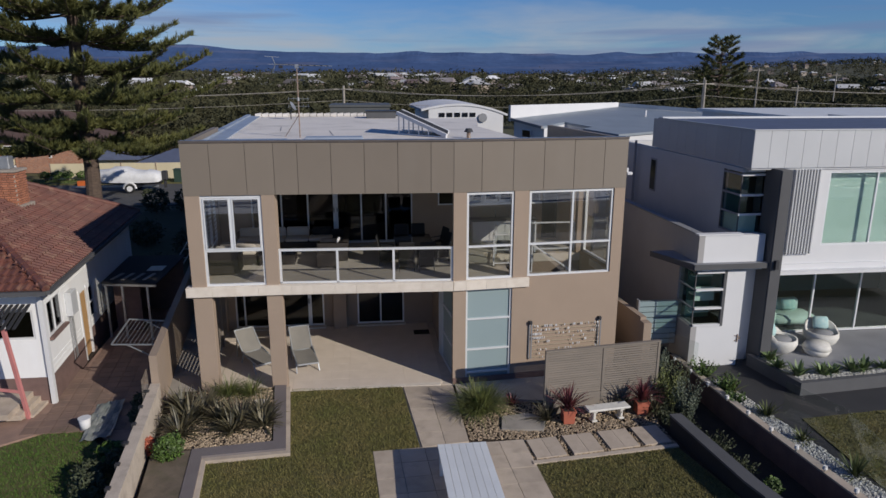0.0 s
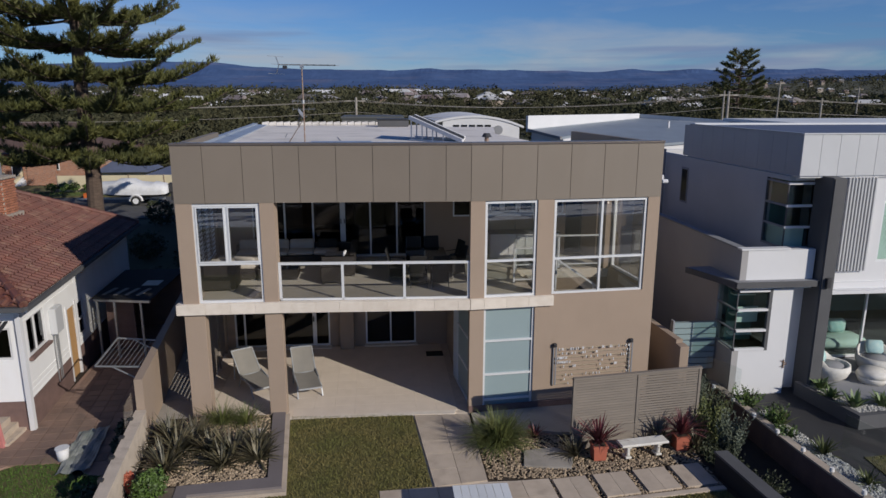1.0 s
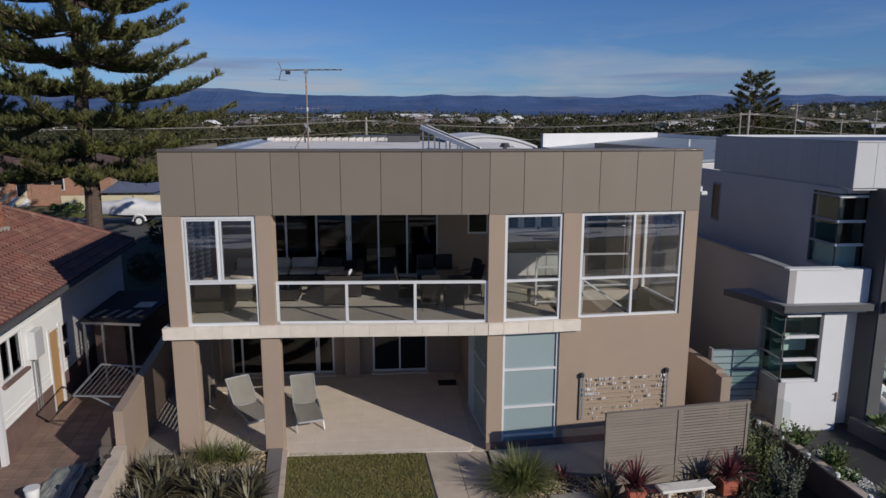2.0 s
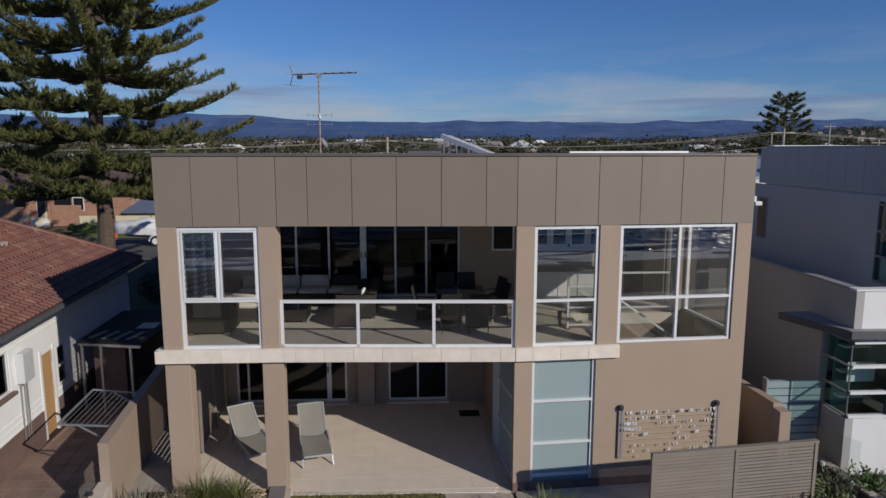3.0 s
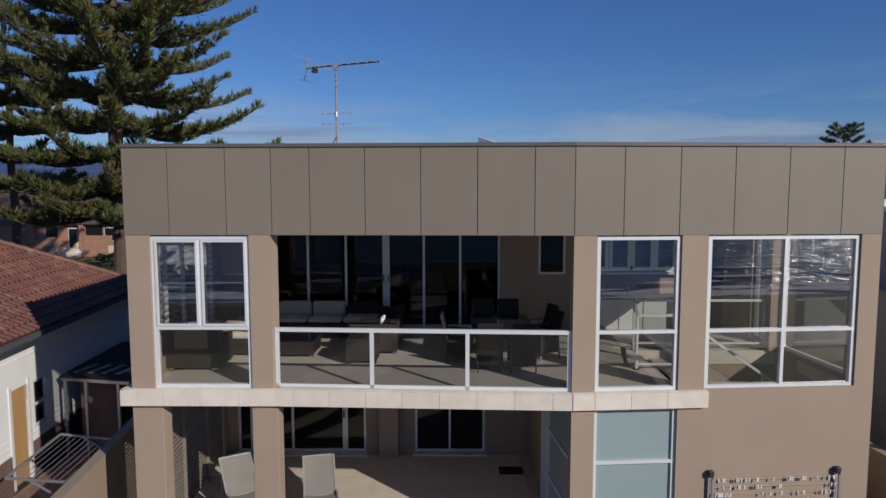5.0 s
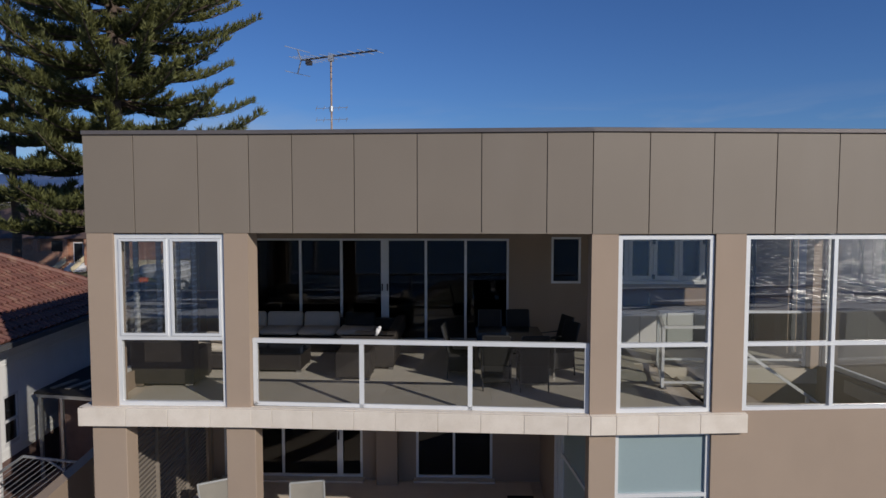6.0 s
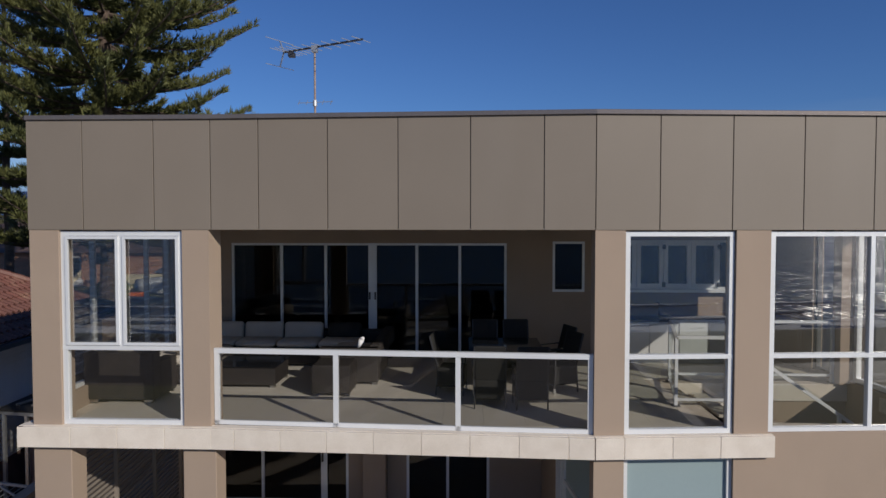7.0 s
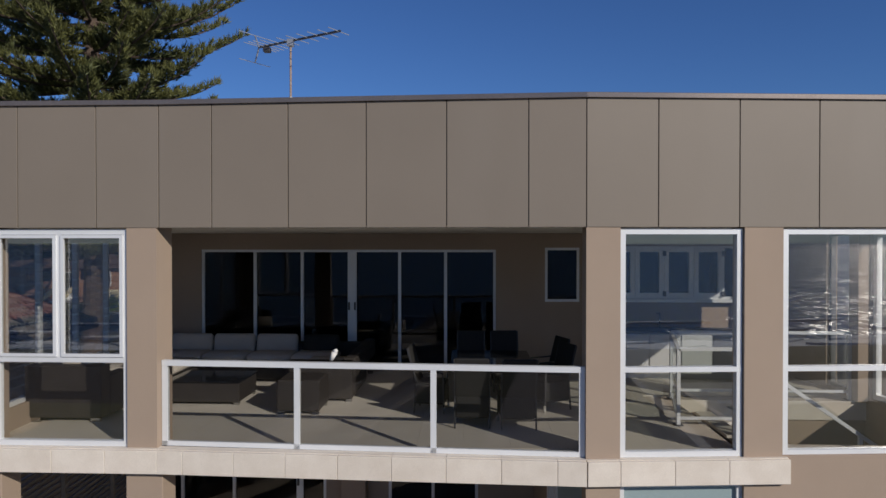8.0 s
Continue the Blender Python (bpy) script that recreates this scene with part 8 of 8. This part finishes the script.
gable_house("street_house", -24.8, -21.0, 66.5, 70.3, ZS - 1.5, 2.7, 1.8, "cream", "slate", "small cream house with blue hipped roof", 0.48)
gable_house("street_house", -20.4, -12.5, 66, 71, ZS - 1.5, 2.4, 1.1, "cream", "slate", "cream house with dark blue tiled roof", 0.5)
brk = gable_house("brick_house", -48.3, -24.6, 67, 80, ZS, 2.9, 2.7, "brick_wall", "brown_roof", "red brick house with dark roof", 0.4, windows=((-42.7, -40.4, 2.2, 3.5), (-33.0, -32.1, 1.65, 3.5), (-29.75, -28.74, 2.3, 3.56)))
for i in range(4):
    part("step", box(bmnew(), -33.3, -31.7, 67 - 0.34 * (4 - i), 67, ZS + 0.18 * i, ZS + 0.18 * (i + 1)), "white", brk)
for x, lean in ((-33.45, -0.45), (-31.95, -0.35)):
    part("stair_wall", bar(bmnew(), (x, 67.0, ZS + 1.25), (x + lean, 65.3, ZS + 0.25), 0.12, 0.42), "cream", brk, "slanted cream stair balustrade")
# flat black panels stand in for the shade inside the porch openings
for x0, x1, z0, z1 in ((-35.0, -33.75, 2.6, 3.6), (-31.4, -29.9, 2.85, 3.7)):
    part("porch_shade_panel", box(bmnew(), x0, x1, 66.97, 67.0, z0, z1), "door_black", brk, "flat black panel for a shaded porch opening")
for x in (-36.2, -33.55, -31.65):
    part("brick_pier", box(bmnew(), x - 0.2, x + 0.2, 66.6, 67, ZS, ZS + 2.9), "brick_wall", brk)
part("brick_parapet", box(bmnew(), -36.0, -33.75, 66.5, 66.7, ZS, ZS + 1.75), "brick_wall", brk)
part("brick_parapet", box(bmnew(), -31.45, -28.9, 66.5, 66.7, ZS, ZS + 1.9), "brick_wall", brk)


block_house("grey_shed", -2.2, 3.2, 62, 68, ZS, 7.15, "shed_grey", "shed_grey", "plain grey-green shed behind the roof", 0.1)
for i, (x, y, s) in enumerate(((-13.2, 45.5, 1.2), (-11.4, 46.2, 1.0), (-9.3, 45.0, 1.4), (-8.2, 42.0, 1.3), (-11.8, 38.5, 1.1), (-8.6, 36.0, 1.3), (-9.8, 33.2, 1.0))):
    ob = thing("hedge_shrub", (x, y, gz(x, y)), "dark leafy shrub in the shade of the house", "shrub")
    part("leaves", leafball(180 + i, (x, y, gz(x, y) + s * 0.75), (s, s, s * 0.85), 900, 0.12), "darkleaf", ob)
    part("stem", tube(bmnew(), (x, y, gz(x, y) - 0.1), (x, y, gz(x, y) + s * 0.6), 0.05, 0.03, 6), "bark", ob)


# ---- town and woods to the hills ----
def build_town():
    rnd = random.Random(77)
    WV, WF, RV, RF, TV, TF, SV, SF = [], [], [], [], [], [], [], []
    for i in range(1700):
        y = 225 + 910 * rnd.random() ** 1.05
        x = rnd.uniform(-0.95, 1.15) * (y + 40)
        if x > 0.5 * y and y > 560 and rnd.random() < 0.75:
            continue
        w, d, h = rnd.uniform(4.5, 8.5), rnd.uniform(4.0, 6.5), rnd.choice((2.4, 2.6, 2.8, 4.6))
        QV, QF = (SV, SF) if rnd.random() < 0.45 else (RV, RF)
        z = gz(x, y) - 0.5
        a = rnd.uniform(-0.5, 0.5)
        ca, sa = math.cos(a), math.sin(a)

        def tr(px, py, pz):
            return (x + px * ca - py * sa, y + px * sa + py * ca, z + pz)
        o = len(WV)
        WV += [tr(px, py, pz) for pz in (0, h + 0.5) for px, py in ((-w / 2, -d / 2), (w / 2, -d / 2), (w / 2, d / 2), (-w / 2, d / 2))]
        WF += [(o, o + 1, o + 5, o + 4), (o + 1, o + 2, o + 6, o + 5), (o + 2, o + 3, o + 7, o + 6), (o + 3, o, o + 4, o + 7)]
        o = len(QV)
        r = rnd.uniform(1.2, 2.3)
        e = 0.6
        hipd = rnd.choice((0.0, d * 0.4))
        QV += [tr(px, py, h + 0.4) for px, py in ((-w / 2 - e, -d / 2 - e), (w / 2 + e, -d / 2 - e), (w / 2 + e, d / 2 + e), (-w / 2 - e, d / 2 + e))] + [tr(-w / 2 + hipd, 0, h + r), tr(w / 2 - hipd, 0, h + r)]
        QF += [(o, o + 1, o + 5, o + 4), (o + 1, o + 2, o + 5), (o + 2, o + 3, o + 4, o + 5), (o + 3, o, o + 4)]
    for i in range(9500):
        y = 76 + 1150 * rnd.random() ** 1.55
        x = rnd.uniform(-0.95, 1.2) * (y + 40)
        if (y < 110 and 0 < x < 45) or (y < 130 and rnd.random() < 0.2):
            continue
        s = rnd.uniform(1.5, 3.2) + 0.0016 * y
        hgt = s * rnd.uniform(1.2, 2.1)
        z = gz(x, y) - 0.3
        clumps = 4 if y > 400 else 7 if y > 200 else 14
        for c in range(clumps):
            cx_, cy_, cz_ = x + rnd.gauss(0, s * 0.5), y + rnd.gauss(0, s * 0.4), z + hgt * rnd.uniform(0.3, 0.95)
            for k in range(7 if y > 400 else 14 if y > 200 else 28):
                o = len(TV)
                r = s * (0.32 if y > 400 else 0.24 if y > 200 else 0.10)
                lx_, ly_, lz_ = cx_ + rnd.gauss(0, r * 1.6), cy_ + rnd.gauss(0, r * 1.6), cz_ + rnd.gauss(0, r * 1.3)
                for q in range(3):
                    TV.append((lx_ + rnd.gauss(0, r * 0.7), ly_ + rnd.gauss(0, r * 0.7), lz_ + rnd.gauss(0, r * 0.6)))
                TF.append((o, o + 1, o + 2))
    tagged(new("far_house_walls", from_arrays("far_house_walls", WV, WF, "far_wall")), "walls of the many small houses of the town", "houses", kind="stuff")
    tagged(new("far_house_roofs", from_arrays("far_house_roofs", RV, RF, "far_roof")), "mixed grey, white and red roofs of the town", "roofs", kind="stuff")
    tagged(new("far_white_roofs", from_arrays("far_white_roofs", SV, SF, "far_white")), "pale metal roofs of the town", "roofs", kind="stuff")
    tagged(new("far_woods", from_arrays("far_woods", TV, TF, "woods")), "dark green trees spread through the town", "trees", kind="stuff")


build_town()


# ---- pines ----
def pine(name, base, height, reach, first, seed, label, whorl=1.2, per=9, near=False, taper=0.52, rope=0.021, bare=0.08, tuft=0.26, limb=0.075, girth=0.42, lateral=1.45, cut=99.0, skip=0.0, fans=22):
    """A Norfolk pine: whorls of long limbs that dip and turn up at the tip, each set with side shoots
    whose needle ropes stand in tufts. Above the height cut the tufts are sparser."""
    rnd = random.Random(seed)
    ob = thing(name, base, label, "tree")
    bx, by, bz = base
    bm = bmnew()
    n = 14
    wob = [(0.05 * math.sin(i * 1.7 + seed), 0.05 * math.cos(i * 1.3 + seed)) for i in range(n + 1)]
    for i in range(n):
        t0, t1 = i / n, (i + 1) / n
        tube(bm, (bx + wob[i][0], by + wob[i][1], bz - 0.3 + height * t0), (bx + wob[i + 1][0], by + wob[i + 1][1], bz - 0.3 + height * t1), girth * (1 - t0) + 0.05, girth * (1 - t1) + 0.05, 12)
    part("trunk", bm, "bark", ob, "rough grey-brown trunk")
    limbs = bmnew()
    tufts = []
    up = Vector((0, 0, 1))

    def clump(c, d, count, size):
        tufts.append((*c, *d, count, size))

    z = first
    while z < height - 0.4:
        f = (z - first) / (height - first)
        rad = reach * (1 - f) ** taper * min(1.0, 0.88 + 1.2 * f)
        turn = rnd.uniform(0, 6.28)
        ropes = fans if z < cut else fans // 3
        for k in range(per):
            if rnd.random() < skip:
                continue
            a = turn + 2 * math.pi * k / per + rnd.uniform(-0.22, 0.22)
            R = rad * rnd.uniform(0.72, 1.08)
            zz = z + rnd.uniform(-0.2, 0.2)
            rise = -0.03 + 0.32 * f + rnd.uniform(-0.05, 0.05)
            out = Vector((math.cos(a), math.sin(a), 0))
            sidev = Vector((-out.y, out.x, 0))
            steps = max(6, int(R * 1.6))
            bend = rnd.uniform(-0.35, 0.35)
            pts = []
            for q in range(steps + 1):
                t = q / steps
                pts.append(Vector((bx, by, bz + zz)) + out * (R * t) + up * (R * (rise * t - 0.10 * math.sin(t * 2.6) + 0.13 * t ** 3)) + sidev * (bend * t * t))
            if near and z < cut:
                part("branch", sweep(bmnew(), pts, limb, 0.018, 5), "bark", ob)
            else:
                sweep(limbs, pts, limb, 0.018, 4)
            shoots = max(4, int(R * (1 - bare) * (6.4 if z < cut else 3.5)))
            for j in range(shoots):
                t = bare + (0.99 - bare) * (j + rnd.random()) / shoots
                i0 = min(steps - 1, int(t * steps))
                c = pts[i0].lerp(pts[i0 + 1], t * steps - i0)
                fwd = (pts[i0 + 1] - pts[i0]).normalized()
                far = (t - bare) / (1 - bare)
                ln = (0.28 + lateral * min(1.0, far * 5 + 0.3) * (1 - far) ** 0.9) * rnd.uniform(0.65, 1.15)
                sd = -1 if j % 2 else 1
                d = (fwd * rnd.uniform(0.55, 0.95) + sidev * sd * rnd.uniform(0.35, 1.0) * (1 - 0.55 * far) + up * rnd.uniform(0.0, 0.32)).normalized()
                m = max(1, int(ln / tuft))
                for h in range(m):
                    w = (h + 0.8) / m
                    p = c + d * (ln * w * 0.9) + up * (0.16 * ln * w * w)
                    clump(p, (d * 0.75 + up * (0.15 + 0.5 * w)).normalized(), ropes, tuft * 1.5)
            clump(pts[-1], (pts[-1] - pts[-2]).normalized(), ropes, tuft * 1.5)
        z += whorl * rnd.uniform(0.82, 1.18)
    if limbs.verts:
        tagged(part("branch_work", limbs, "bark", ob), kind="stuff")
    else:
        limbs.free()
    # needle ropes: slim diamonds fanned about each tuft's direction
    gen = np.random.default_rng(seed)
    rows = np.array(tufts)
    rows = np.repeat(rows, rows[:, 6].astype(int), axis=0)
    count = len(rows)
    aim = rows[:, 3:6] + gen.normal((0, 0, 0.10), (0.5, 0.5, 0.42), (count, 3))
    aim /= np.linalg.norm(aim, axis=1)[:, None]
    length = (rows[:, 7] * gen.uniform(0.6, 1.2, count))[:, None]
    wide = np.cross(aim, gen.normal(0, 1, (count, 3)))
    wide *= (rope * gen.uniform(0.7, 1.3, count) / np.linalg.norm(wide, axis=1))[:, None]
    foot = rows[:, 0:3] - aim * gen.uniform(0.0, 0.12, count)[:, None] + gen.normal(0, 0.03, (count, 3))
    middle = foot + aim * length * 0.55
    verts = np.stack((foot, middle + wide, foot + aim * length + np.array((0, 0, 0.03)), middle - wide), axis=1).reshape(-1, 3)
    fo = new("foliage", from_arrays("foliage", verts.tolist(), np.arange(count * 4).reshape(-1, 4).tolist(), "pine"))
    fo.parent = ob
    fo.matrix_parent_inverse = world_of(ob).inverted()
    return ob


pine("norfolk_pine", (-15.3, 41.0, 0.4), 31.0, 7.9, 5.7, 4, "tall Norfolk pine with tiered dark green branches", 1.35, 10, True, 0.52, bare=0.11, lateral=1.4, cut=19.0)
pine("norfolk_pine", (-27.2, 51.0, 0.5), 25.0, 6.0, 7.0, 9, "second Norfolk pine with a thin dark trunk", 1.9, 6, False, 0.6, tuft=0.34, rope=0.03, girth=0.27, cut=16.0)
pine("norfolk_pine", (66.0, 119.0, 2.0), 15.5, 6.4, 1.0, 6, "distant Norfolk pine above the roofs", 1.05, 9, False, 0.42, 0.04, 0.45, 0.45, 0.10, 0.35, 0.6, skip=0.05, fans=14)

# ---- poles and wires ----
def pole(x, y, top, arms=True):
    z = gz(x, y)
    ob = thing("power_pole", (x, y, z), "grey timber power pole with cross arm", "pole", "power poles along the street")
    part("shaft", tube(bmnew(), (x, y, z - 0.3), (x, y, top), 0.15, 0.11, 8), "concrete", ob)
    if arms:
        part("cross_arm", bar(bmnew(), (x - 0.9, y, top - 0.35), (x + 0.9, y, top - 0.35), 0.1, 0.1), "concrete", ob)


poles = [(32.3, 59.8, 9.6), (-1.1, 68.0, 9.0), (-58, 66, 9.0), (75, 58, 9.5)]
for p in poles:
    pole(*p)
for x, y, t in ((49, 92, 10.0), (62, 100, 11.5), (58, 84, 9.0), (90, 120, 11)):
    pole(x, y, t, x > 55)
order = sorted(poles)
for a, b in zip(order, order[1:]):
    for off, dz in ((-0.7, 0.0), (0.7, 0.0), (0.0, -1.1)):
        bm = bmnew()
        p0, p1 = Vector((a[0] + off, a[1], a[2] - 0.3 + dz)), Vector((b[0] + off, b[1], b[2] - 0.3 + dz))
        k = 14
        pts = [p0.lerp(p1, i / k) - Vector((0, 0, 0.9 * 4 * (i / k) * (1 - i / k))) for i in range(k + 1)]
        sweep(bm, pts, 0.022, 0.022, 4)
        solo("overhead_wire", bm, "concrete", "overhead power wire between poles", "wire", group="street wires")
